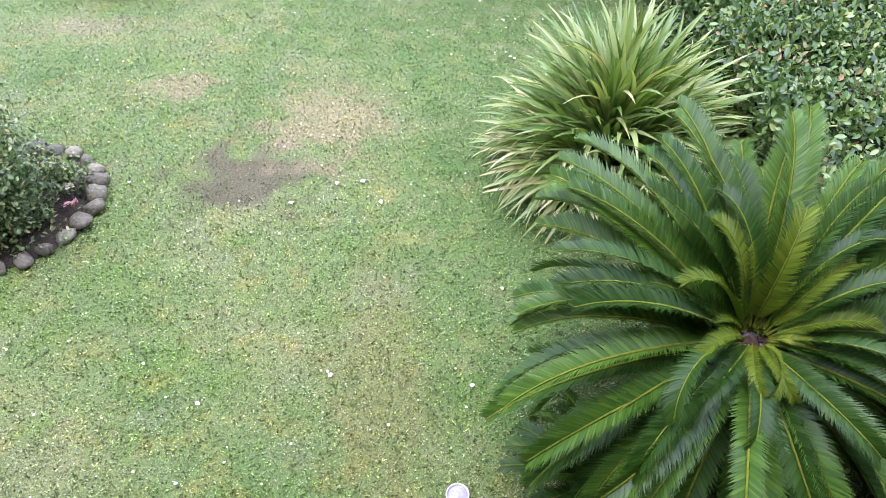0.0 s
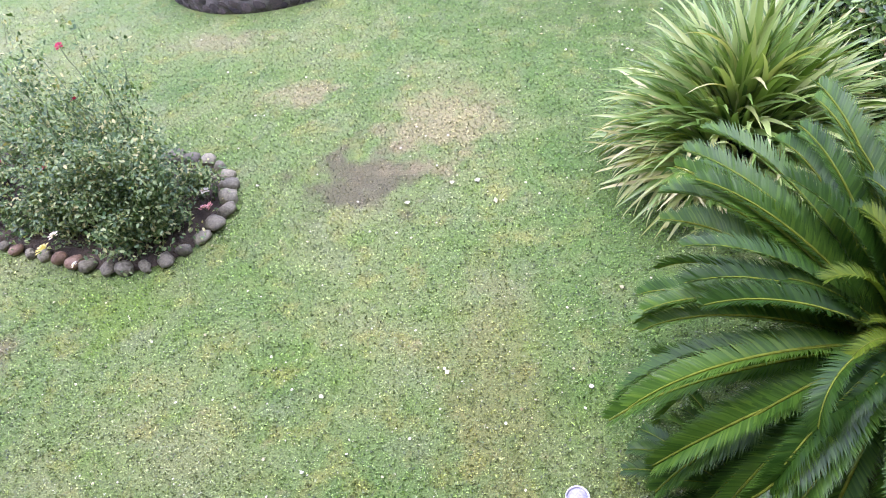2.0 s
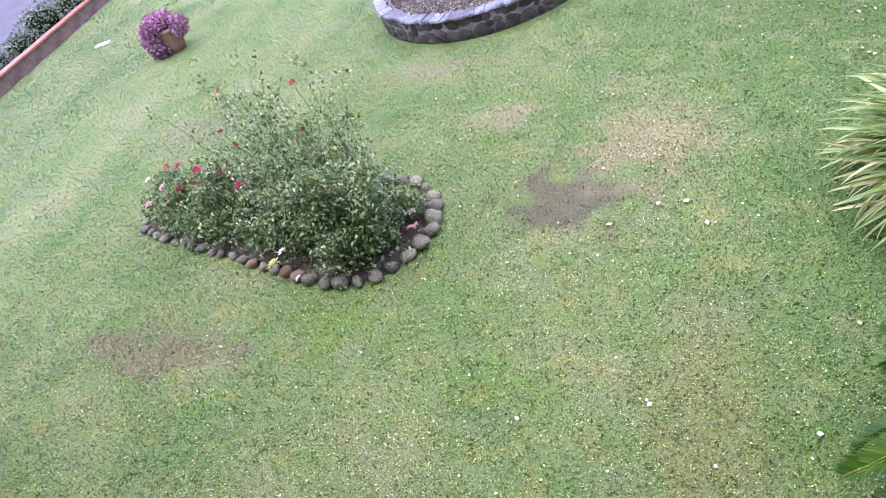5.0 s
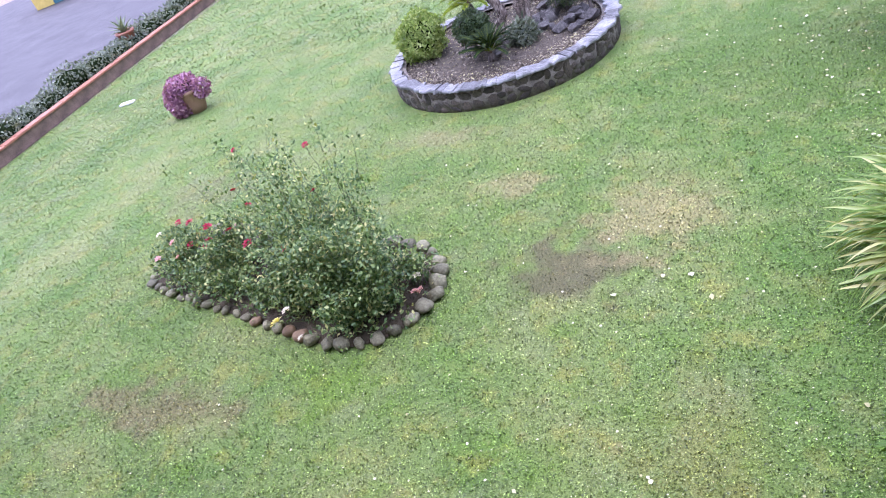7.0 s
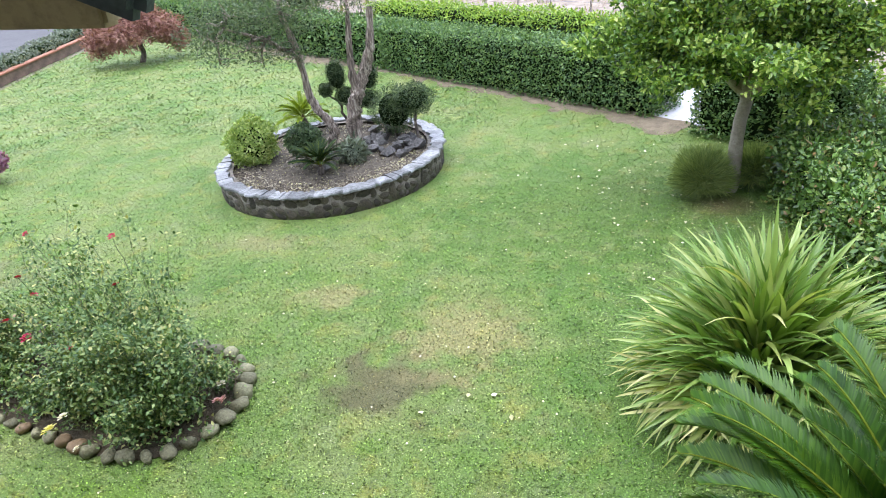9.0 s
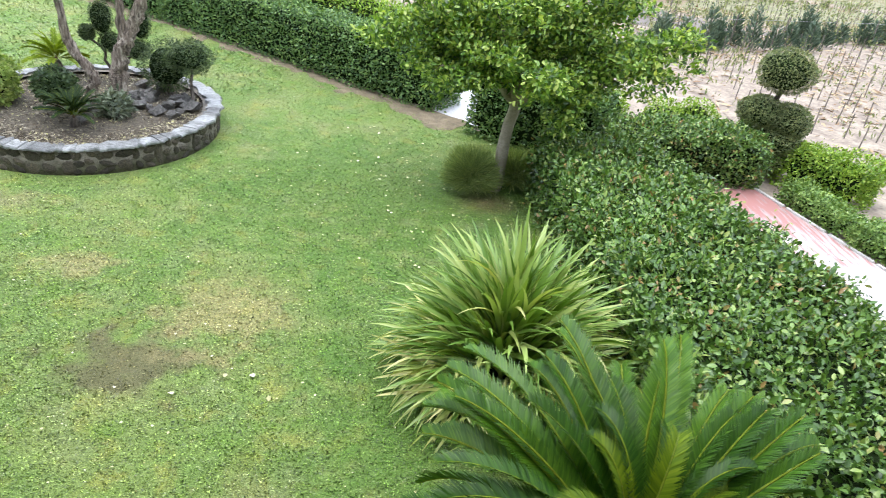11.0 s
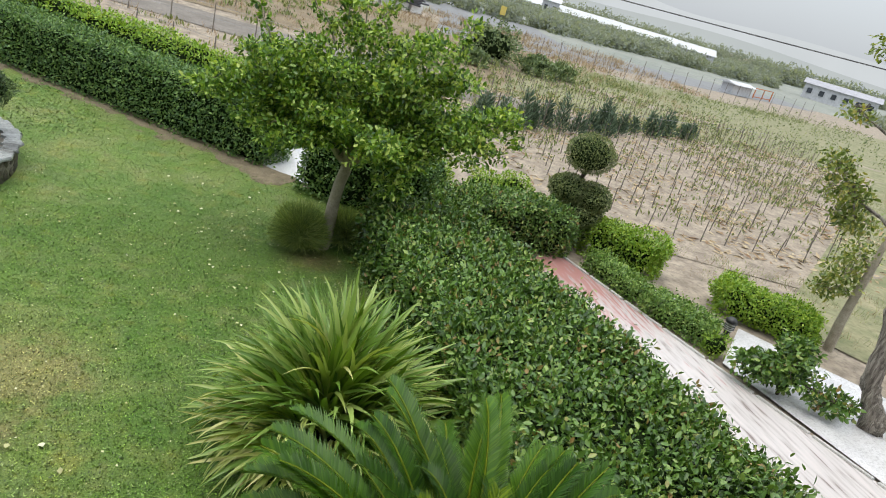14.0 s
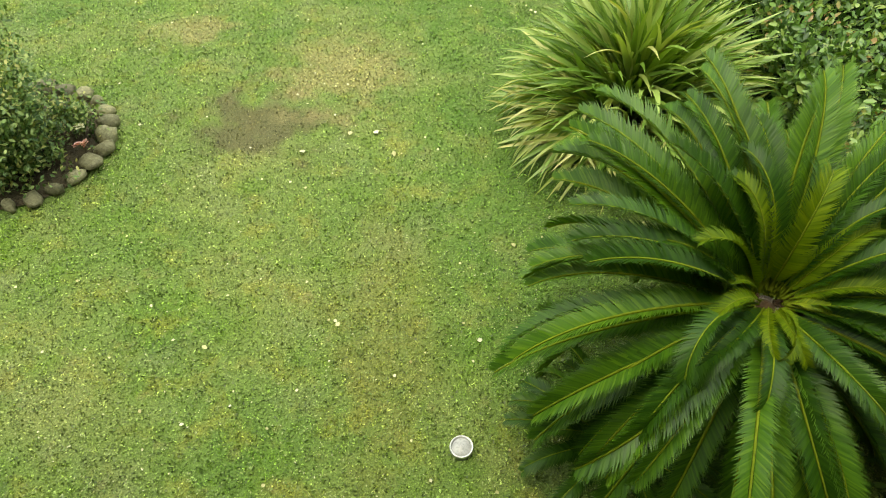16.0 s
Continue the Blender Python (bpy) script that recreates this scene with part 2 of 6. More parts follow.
PATH_MIX = worn_path("worn_wet_path")
KERB = plain("weathered_kerb", (0.4, 0.39, 0.37), (0.6, 0.59, 0.57), 4, 0.7, 0.4, 30)
ASPHALT = plain("wet_asphalt", (0.05, 0.05, 0.05), (0.095, 0.094, 0.093), 0.8, 0.7, 0.25, 70)
WALL_STONE = plain("dark_wall_stone", (0.025, 0.022, 0.017), (0.13, 0.105, 0.07), 9, 0.7, 0.7, 50, spread=0.55)
MORTAR = plain("pale_mortar", (0.1, 0.09, 0.07), (0.29, 0.26, 0.21), 8, 0.9, 0.8, 50)
CAP_STONE = plain("wet_slate_cap", (0.09, 0.095, 0.09), (0.31, 0.32, 0.315), 6, 0.34, 0.8, 22, spread=0.35)
ROCK = plain("dark_garden_rock", (0.04, 0.04, 0.036), (0.22, 0.21, 0.19), 7, 0.55, 0.9, 30, spread=0.4)
PEBBLE = plain("rounded_river_stone", (0.1, 0.098, 0.05), (0.29, 0.28, 0.155), 7, 0.6, 0.5, 50, spread=0.4)
PEBBLE_RED = plain("reddish_river_stone", (0.2, 0.13, 0.065), (0.32, 0.22, 0.115), 9, 0.6, 0.35, 60, spread=0.15)
GRAVEL = plain("bark_and_gravel_mulch", (0.045, 0.038, 0.027), (0.17, 0.145, 0.1), 18, 0.9, 1.0, 60)
BARK = bark("grey_brown_bark", (0.055, 0.045, 0.036), (0.125, 0.105, 0.085), (0.23, 0.2, 0.165))
BARK_GREY = bark("pale_grey_fruit_bark", (0.08, 0.068, 0.056), (0.2, 0.175, 0.15), (0.36, 0.33, 0.285))
BARK_RED = bark("flaking_reddish_bark", (0.06, 0.048, 0.036), (0.23, 0.18, 0.14), (0.47, 0.42, 0.34))
BARK_PALE = plain("smooth_pale_bark", (0.29, 0.25, 0.19), (0.46, 0.41, 0.33), 8, 0.85, 0.5, 50)
CANE = plain("green_rose_cane", (0.09, 0.14, 0.05), (0.16, 0.17, 0.07), 20, 0.6, 0.3, 90)
TERRACOTTA = plain("orange_terracotta", (0.32, 0.13, 0.075), (0.47, 0.22, 0.13), 3, 0.55, 0.3, 40)
POT_CLAY = plain("brown_clay", (0.26, 0.15, 0.09), (0.38, 0.24, 0.15), 6, 0.7, 0.3, 40)
MOSSY = plain("mossy_wall_render", (0.1, 0.075, 0.05), (0.25, 0.17, 0.12), 4, 0.9, 0.5, 30)
POST = plain("weathered_stake_wood", (0.13, 0.11, 0.09), (0.26, 0.23, 0.2), 8, 0.9, 0.4, 40)
WIRE = plain("dull_steel_wire", (0.25, 0.25, 0.26), (0.4, 0.4, 0.42), 5, 0.5, 0.0, 30, metal=0.6)
CABLE = plain("black_cable_sheath", (0.035, 0.035, 0.04), (0.06, 0.06, 0.065), 5, 0.6, 0.1, 40)
BLACK = plain("black_plastic", (0.012, 0.012, 0.013), (0.025, 0.025, 0.027), 20, 0.4, 0.1, 80)
WHITE = plain("white_paint", (0.72, 0.72, 0.71), (0.82, 0.82, 0.81), 3, 0.5, 0.1, 40)
STEEL = plain("brushed_steel_rim", (0.55, 0.56, 0.57), (0.7, 0.71, 0.72), 10, 0.3, 0.1, 60, metal=0.9)
LENS = plain("clouded_lamp_glass", (0.3, 0.31, 0.31), (0.45, 0.46, 0.46), 12, 0.25, 0.05, 60)
AWNING = plain("beige_awning_cloth", (0.2, 0.17, 0.09), (0.27, 0.23, 0.13), 4, 0.9, 0.2, 120)
LIGHTENED_RAIL = plain("olive_tan_lightened_rail", (0.3, 0.25, 0.11), (0.38, 0.32, 0.15), 5, 0.7, 0.15, 60)
BRACKET = plain("dark_green_bracket", (0.03, 0.05, 0.045), (0.06, 0.085, 0.075), 6, 0.6, 0.2, 60)
RAIL = plain("olive_brown_painted_rail", (0.12, 0.11, 0.06), (0.17, 0.155, 0.09), 5, 0.6, 0.15, 60)
RENDER_WALL = plain("tan_house_render", (0.3, 0.25, 0.18), (0.4, 0.34, 0.26), 2, 0.9, 0.2, 60)
TEAL = plain("teal_painted_board", (0.03, 0.13, 0.16), (0.05, 0.19, 0.22), 3, 0.5, 0.1, 30)
ORANGE = plain("orange_painted_board", (0.36, 0.14, 0.085), (0.46, 0.21, 0.13), 3, 0.5, 0.1, 30)
YELLOW = plain("yellow_painted_board", (0.6, 0.45, 0.1), (0.7, 0.55, 0.15), 3, 0.5, 0.1, 30)
RUST = plain("orange_rusted_frame", (0.4, 0.12, 0.04), (0.55, 0.2, 0.08), 8, 0.7, 0.3, 40)
PIPE = plain("dark_stacked_poles", (0.04, 0.045, 0.06), (0.13, 0.13, 0.15), 4, 0.5, 0.3, 20)
# distant white walls and roofs, greyed by haze put into the colour
FAR_WALL = plain("hazed_white_building_wall", (0.42, 0.43, 0.45), (0.52, 0.53, 0.55), 0.1, 0.9, 0.0, 2)
FAR_WHITE = plain("hazed_white_roof", (0.47, 0.48, 0.505), (0.55, 0.56, 0.585), 0.1, 0.8, 0.0, 2)
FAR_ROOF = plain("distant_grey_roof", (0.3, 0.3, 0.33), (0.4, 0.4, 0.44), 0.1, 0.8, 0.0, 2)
GLASSY = plain("dark_window_pane", (0.03, 0.035, 0.045), (0.06, 0.07, 0.085), 1, 0.15, 0.0, 5)

# near-black without gloss: the shade deep among leaves, put into a colour
HEDGE_SHADE = plain("hedge_inside_shade", (0.008, 0.014, 0.006), (0.02, 0.032, 0.012), 6, 0.95, 0.8, 40)
HEDGE_SHADE.node_tree.nodes["Principled BSDF"].inputs["Specular IOR Level"].default_value = 0.0
LAUREL = leafy("glossy_laurel_leaves", [(0, (0.026, 0.068, 0.012)), (0.4, (0.085, 0.18, 0.034)), (0.78, (0.165, 0.29, 0.06)), (0.95, (0.29, 0.38, 0.1)), (1, (0.3, 0.2, 0.075))], 0.32, 0.22)
PRIVET = leafy("dense_dark_hedge_leaves", [(0, (0.0437, 0.103, 0.0322)), (0.6, (0.106, 0.213, 0.0529)), (1, (0.23, 0.345, 0.092))], 0.5, 0.2)
GLINT_CLOVER = leafy("pale_glint_clover", [(0, (0.1, 0.19, 0.04)), (0.5, (0.21, 0.3, 0.085)), (0.93, (0.31, 0.38, 0.15)), (1, (0.5, 0.52, 0.34))], 0.25, 0.15)
BORDER = leafy("mid_green_border_leaves", [(0, (0.07, 0.15, 0.03)), (0.6, (0.16, 0.28, 0.055)), (1, (0.3, 0.42, 0.11))], 0.5, 0.2)
LIME_HEDGE = leafy("lime_green_hedge_leaves", [(0, (0.119, 0.238, 0.0216)), (0.6, (0.227, 0.378, 0.0378)), (1, (0.389, 0.508, 0.0756))], 0.5, 0.3)
TREE_LEAF = leafy("broad_tree_leaves", [(0, (0.035, 0.09, 0.022)), (0.4, (0.14, 0.27, 0.045)), (0.75, (0.3, 0.45, 0.085)), (1, (0.54, 0.63, 0.18))], 0.3, 0.4)
YELLOWING = leafy("yellowing_fruit_tree_leaves", [(0, (0.09, 0.14, 0.035)), (0.5, (0.2, 0.27, 0.065)), (0.85, (0.36, 0.38, 0.11)), (1, (0.5, 0.44, 0.14))], 0.4, 0.35)
OLIVE = leafy("small_grey_green_leaves", [(0, (0.04, 0.075, 0.035)), (0.6, (0.09, 0.14, 0.06)), (1, (0.18, 0.22, 0.1))], 0.5, 0.25)
BOX = leafy("clipped_shrub_leaves", [(0, (0.075, 0.11, 0.04)), (0.6, (0.16, 0.21, 0.075)), (1, (0.3, 0.33, 0.13))], 0.5, 0.2)
BOX_DARK = leafy("dark_clipped_shrub_leaves", [(0, (0.025, 0.055, 0.02)), (0.6, (0.06, 0.105, 0.036)), (1, (0.13, 0.18, 0.065))], 0.5, 0.2)
BOX_LIGHT = leafy("light_shrub_leaves", [(0, (0.172, 0.276, 0.0575)), (0.6, (0.31, 0.425, 0.103)), (1, (0.517, 0.598, 0.23))], 0.5, 0.35)
NEEDLE = leafy("fine_grassy_tuft", [(0, (0.14, 0.21, 0.07)), (0.6, (0.28, 0.37, 0.13)), (1, (0.44, 0.5, 0.2))], 0.6, 0.4)
ROSE_LEAF = leafy("rose_leaves", [(0, (0.034, 0.088, 0.021)), (0.45, (0.118, 0.21, 0.058)), (0.85, (0.27, 0.36, 0.115)), (1, (0.48, 0.47, 0.18))], 0.5, 0.28, patch=0.8)
MAPLE = leafy("red_maple_leaves", [(0, (0.18, 0.075, 0.06)), (0.6, (0.32, 0.15, 0.12)), (1, (0.45, 0.27, 0.21))], 0.6, 0.25)
VINE = leafy("vine_leaves", [(0, (0.11, 0.15, 0.05)), (0.6, (0.2, 0.24, 0.09)), (1, (0.36, 0.37, 0.17))], 0.6, 0.25)
FIELD_BUSH = leafy("dull_green_field_bush", [(0, (0.07, 0.11, 0.05)), (0.6, (0.14, 0.2, 0.085)), (1, (0.24, 0.3, 0.14))], 0.6, 0.25)
CONIFER = leafy("blue_green_conifer", [(0, (0.05, 0.09, 0.06)), (0.6, (0.1, 0.155, 0.1)), (1, (0.17, 0.22, 0.14))], 0.7, 0.1)
GREY_LEAF = leafy("grey_green_shrub_leaves", [(0, (0.081, 0.108, 0.0743)), (0.6, (0.162, 0.203, 0.135)), (1, (0.297, 0.338, 0.243))], 0.6, 0.2)
STRAP_MANY = leafy("crowded_strap_leaves", [(0, (0.085, 0.18, 0.026)), (0.4, (0.165, 0.285, 0.05)), (0.75, (0.29, 0.41, 0.105)), (1, (0.45, 0.53, 0.19))], 0.3, 0.25, patch=0.35)
STRAP_OLD_MANY = leafy("crowded_pale_strap_leaves", [(0, (0.28, 0.36, 0.085)), (0.6, (0.46, 0.5, 0.165)), (1, (0.6, 0.58, 0.25))], 0.35, 0.25, patch=0.3)
STRAP = leafy("long_strap_leaves", [(0, (0.085, 0.18, 0.026)), (0.4, (0.165, 0.285, 0.05)), (0.75, (0.29, 0.41, 0.105)), (1, (0.45, 0.53, 0.19))], 0.3, 0.25, per="object", patch=0.35)
STRAP_OLD = leafy("pale_strap_leaves", [(0, (0.28, 0.36, 0.085)), (0.6, (0.46, 0.5, 0.165)), (1, (0.6, 0.58, 0.25))], 0.35, 0.25, per="object", patch=0.3)
FROND = leafy("cycad_leaflets", [(0, (0.014, 0.055, 0.005)), (0.35, (0.039, 0.113, 0.008)), (0.7, (0.068, 0.162, 0.012)), (1, (0.12, 0.23, 0.016))], 0.4, 0.16, per="both", patch=0.3, spec=0.3)
FROND_OLD = leafy("bright_green_cycad_leaflets", [(0, (0.012, 0.045, 0.004)), (0.5, (0.027, 0.078, 0.006)), (1, (0.06, 0.13, 0.01))], 0.4, 0.12, per="both", patch=0.3, spec=0.2)
FROND_DARK = leafy("dull_dark_cycad_leaflets", [(0, (0.008, 0.022, 0.006)), (0.6, (0.022, 0.045, 0.012)), (1, (0.06, 0.085, 0.025))], 0.55, 0.1, per="both", patch=0.3, spec=0.15)
FROND_MID = leafy("half_grown_cycad_leaflets", [(0, (0.09, 0.15, 0.01)), (0.6, (0.19, 0.27, 0.02)), (1, (0.32, 0.4, 0.035))], 0.45, 0.15, per="both", patch=0.3, spec=0.12)
FROND_YOUNG = leafy("young_cycad_leaflets", [(0, (0.055, 0.11, 0.005)), (0.6, (0.12, 0.185, 0.008)), (1, (0.21, 0.265, 0.014))], 0.5, 0.22, per="both", patch=0.3, spec=0.15)
RACHIS = plain("yellow_green_frond_stalk", (0.11, 0.155, 0.01), (0.18, 0.225, 0.02), 3, 0.7, 0.1, 40)
RACHIS.node_tree.nodes["Principled BSDF"].inputs["Specular IOR Level"].default_value = 0.1
PURPLE = leafy("purple_petals", [(0, (0.2, 0.075, 0.16)), (0.6, (0.42, 0.2, 0.33)), (1, (0.64, 0.42, 0.5))], 0.6, 0.3)
PINK = leafy("pink_petals", [(0, (0.68, 0.34, 0.34)), (1, (0.82, 0.56, 0.54))], 0.6, 0.3)
RED = leafy("red_petals", [(0, (0.32, 0.012, 0.035)), (1, (0.5, 0.03, 0.07))], 0.5, 0.2)
CREAM = leafy("cream_petals", [(0, (0.75, 0.7, 0.55)), (1, (0.85, 0.82, 0.72))], 0.6, 0.3)
LEMON = leafy("yellow_petals", [(0, (0.75, 0.68, 0.2)), (1, (0.85, 0.8, 0.4))], 0.6, 0.3)
MULCH = leafy("mixed_bark_chips", [(0, (0.03, 0.024, 0.018)), (0.4, (0.11, 0.085, 0.055)), (0.65, (0.22, 0.19, 0.13)), (0.85, (0.36, 0.33, 0.25)), (1, (0.44, 0.42, 0.18))], 0.8, 0.05)
STRAW_BITS = leafy("dry_straw_bits", [(0, (0.2, 0.12, 0.07)), (0.5, (0.36, 0.26, 0.15)), (1, (0.5, 0.41, 0.26))], 0.9, 0.05)
LITTER = leafy("fallen_pale_leaves", [(0, (0.4, 0.36, 0.16)), (0.4, (0.55, 0.55, 0.3)), (1, (0.75, 0.74, 0.58))], 0.6, 0.2)
# foliage paled by haze that is part of its colour
FAR_LEAF = leafy("haze_tinted_foliage", [(0, (0.27, 0.3, 0.305)), (1, (0.33, 0.36, 0.36))], 0.95, 0.5, patch=0.3, spec=0.0)
DEAD_FROND = plain("brown_dead_fibre", (0.03, 0.018, 0.008), (0.11, 0.06, 0.024), 10, 0.9, 0.5, 40)


# self-lit surface with the mist painted into its emission colour
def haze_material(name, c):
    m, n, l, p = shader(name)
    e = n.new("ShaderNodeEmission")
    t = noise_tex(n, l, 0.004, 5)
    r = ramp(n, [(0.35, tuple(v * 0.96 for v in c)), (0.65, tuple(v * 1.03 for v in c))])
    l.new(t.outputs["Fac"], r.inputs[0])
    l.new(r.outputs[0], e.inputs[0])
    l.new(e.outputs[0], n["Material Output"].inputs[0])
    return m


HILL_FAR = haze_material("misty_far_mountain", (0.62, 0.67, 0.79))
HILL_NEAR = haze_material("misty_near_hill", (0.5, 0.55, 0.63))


# ---- building helpers ----
def part(name, geometry, material=None, parent=None, label="", m=None, kind=""):
    """Links a bmesh or a mesh as ONE object, under a parent if one is given."""
    if isinstance(geometry, bmesh.types.BMesh):
        me = bpy.data.meshes.new(name)
        geometry.to_mesh(me)
        geometry.free()
    else:
        me = geometry
    if material and not me.materials:
        me.materials.append(material)
    ob = new(name, me)
    if m is not None:
        ob.matrix_basis = m
    if parent is not None:
        ob.parent = parent
    return tagged(ob, label, kind=kind)


def thing(name, label, category, at=(0, 0, 0), turn=0, group="", kind=""):
    ob = new(name)
    ob.empty_display_size = 0.2
    ob.matrix_basis = pose(*at, 0, 0, turn)
    return tagged(ob, label, category, group, kind)


def mesh_of(name, v, f, material, smooth=False):
    """A mesh from numpy arrays of points and equal-sized faces."""
    me = bpy.data.meshes.new(name)
    v, f = np.asarray(v, np.float32).reshape(-1, 3), np.asarray(f, np.int32)
    k = f.shape[1]
    me.vertices.add(len(v))
    me.vertices.foreach_set("co", v.ravel())
    me.loops.add(f.size)
    me.loops.foreach_set("vertex_index", f.ravel())
    me.polygons.add(len(f))
    me.polygons.foreach_set("loop_start", np.arange(0, f.size, k, dtype=np.int32))
    me.update(calc_edges=True)
    if smooth:
        me.polygons.foreach_set("use_smooth", np.ones(len(f), bool))
    me.materials.append(material)
    return me


def unit(a):
    return a / np.maximum(np.linalg.norm(a, axis=-1, keepdims=True), 1e-9)


# leaf outlines: side, along, up, on a leaf 1 long
OVAL = (np.array([(0, 0, 0), (-0.25, 0.38, 0.07), (0.25, 0.38, 0.07), (-0.19, 0.74, 0.04), (0.19, 0.74, 0.04), (0, 1, -0.05)]),
        np.array([(0, 5, 1), (1, 5, 3), (0, 2, 5), (2, 4, 5)]))
DIAMOND = (np.array([(0, 0, 0), (-0.28, 0.5, 0.07), (0.28, 0.5, 0.07), (0, 1, -0.04)]), np.array([(0, 3, 1), (0, 2, 3)]))
SLIM = (np.array([(0, 0, 0), (-0.13, 0.45, 0.03), (0.13, 0.45, 0.03), (0, 1, -0.06)]), np.array([(0, 3, 1), (0, 2, 3)]))
NEEDLE_SHAPE = (np.array([(-0.035, 0, 0), (0.035, 0, 0), (0, 1, 0)]), np.array([(0, 1, 2)]))
BROAD = (np.array([(0, 0, 0), (-0.42, 0.4, 0.08), (0.42, 0.4, 0.08), (-0.25, 0.8, 0.02), (0.25, 0.8, 0.02), (0, 1, -0.08)]),
         np.array([(0, 5, 1), (1, 5, 3), (0, 2, 5), (2, 4, 5)]))


def leaves(name, shape, at, along, normal, size, material):
    """Joins many leaves into one mesh."""
    tv, tf = shape
    y = unit(along)
    x = unit(np.cross(y, normal))
    z = np.cross(x, y)
    s = np.asarray(size).reshape(-1, 1, 1)
    v = at[:, None] + s * (tv[None, :, :1] * x[:, None] + tv[None, :, 1:2] * y[:, None] + tv[None, :, 2:] * z[:, None])
    f = tf[None] + (np.arange(len(at)) * len(tv))[:, None, None]
    return mesh_of(name, v.reshape(-1, 3), f.reshape(-1, 3), material)


def rand_dirs(k):
    return unit(rng.normal(size=(k, 3)))


def bumps(p, scale, seed=0.0):
    """Soft waves over points, about -1 to 1."""
    q = p * scale + seed
    return (np.sin(q[:, 0] * 1.7 + 2 * np.sin(q[:, 1] * 1.1)) + np.sin(q[:, 1] * 2.3 + 1.5 * np.sin(q[:, 2] * 1.9)) + np.sin(q[:, 2] * 2.1 + q[:, 0] * 0.9)) / 3


def tube(points, radii, segs=9, rough=0.0, name="tube", material=None):
    """A tapered tube along a line of points."""
    p, r = np.asarray(points, float), np.asarray(radii, float)
    t = unit(np.gradient(p, axis=0))
    ref = np.array([0.3, 0.9, 0.2])
    x = unit(np.cross(t, ref))
    y = np.cross(t, x)
    a = np.linspace(0, 2 * np.pi, segs, endpoint=False)
    rr = r[:, None] * (1 + rough * rng.normal(size=(len(p), segs)))
    v = p[:, None] + rr[..., None] * (np.cos(a)[None, :, None] * x[:, None] + np.sin(a)[None, :, None] * y[:, None])
    i, j = np.meshgrid(np.arange(len(p) - 1), np.arange(segs), indexing="ij")
    k = (j + 1) % segs
    f = np.stack([i * segs + j, i * segs + k, (i + 1) * segs + k, (i + 1) * segs + j], -1).reshape(-1, 4)
    return v.reshape(-1, 3), f


def tubes(name, lines, material, segs=7, rough=0.0):
    """Several tubes as one mesh; lines: pairs of points and radii."""
    vs, fs, k = [], [], 0
    for pts, rad in lines:
        v, f = tube(pts, rad, segs, rough)
        vs.append(v)
        fs.append(f + k)
        k += len(v)
    return mesh_of(name, np.concatenate(vs), np.concatenate(fs), material, True)


def curve_points(a, b, sag=0.0, wob=0.0, k=8, side=None):
    s = np.linspace(0, 1, k)[:, None]
    p = np.asarray(a, float) * (1 - s) + np.asarray(b, float) * s
    p[:, 2] += sag * 4 * (s * (1 - s))[:, 0]
    if wob:
        w = rng.normal(size=(k, 3)) * wob
        w[0] = w[-1] = 0
        p += w
    return p


def box_bm(size, at=(0, 0, 0), bevel=0.0, m=None):
    bm = bmesh.new()
    bmesh.ops.create_cube(bm, size=1, matrix=Matrix.Translation(at) @ Matrix.Diagonal((*size, 1)))
    if bevel:
        bmesh.ops.bevel(bm, geom=bm.edges[:], offset=bevel, segments=2, affect="EDGES")
    if m is not None:
        bm.transform(m)
    return bm


def lathe(profile, segs=24):
    """A turned body from (radius, height) pairs."""
    a = np.linspace(0, 2 * np.pi, segs, endpoint=False)
    pr = np.array(profile)
    v = np.stack([pr[:, :1] * np.cos(a), pr[:, :1] * np.sin(a), np.repeat(pr[:, 1:], segs, 1)], -1)
    i, j = np.meshgrid(np.arange(len(pr) - 1), np.arange(segs), indexing="ij")
    k = (j + 1) % segs
    f = np.stack([i * segs + j, i * segs + k, (i + 1) * segs + k, (i + 1) * segs + j], -1).reshape(-1, 4)
    return v.reshape(-1, 3), f


def stone_mesh(name, material, seed, squash=(1, 1, 0.7), rough=0.16, subdiv=2):
    bm = bmesh.new()
    bmesh.ops.create_icosphere(bm, subdivisions=subdiv, radius=0.5)
    for v in bm.verts:
        d = 1 + rough * noise.noise(v.co * 2.1 + Vector((seed * 7.3, seed, 0))) * 2 + rough * 0.5 * noise.noise(v.co * 5 + Vector((seed, 0, 3)))
        v.co = Vector((v.co.x * squash[0], v.co.y * squash[1], v.co.z * squash[2])) * d
    me = bpy.data.meshes.new(name)
    bm.to_mesh(me)
    bm.free()
    me.polygons.foreach_set("use_smooth", np.ones(len(me.polygons), bool))
    me.materials.append(material)
    return me


# ---- ground ----
gx = np.array([-2500, -600, -150, -60, -20, 20, 60, 150, 600, 2500.0])
gv = np.stack(np.meshgrid(gx, gx, indexing="ij"), -1).reshape(-1, 2)
gi, gj = np.meshgrid(np.arange(9), np.arange(9), indexing="ij")
gf = np.stack([gi * 10 + gj, (gi + 1) * 10 + gj, (gi + 1) * 10 + gj + 1, gi * 10 + gj + 1], -1).reshape(-1, 4)
tagged(part("ground", mesh_of("ground", np.c_[gv, np.full(len(gv), -0.03)], gf, FIELD)), "pale dry open farmland reaching the horizon", "ground", kind="structure")

HEDGE_A, HEDGE_DIR = np.array([1.6, 13.4]), np.array([-0.788, 0.615])   # foot of the back hedge: corner by the gap, and its way


def wall_x(y):
    """The low boundary wall's line."""
    return -18.0 - 0.2 * (y - 9.6)


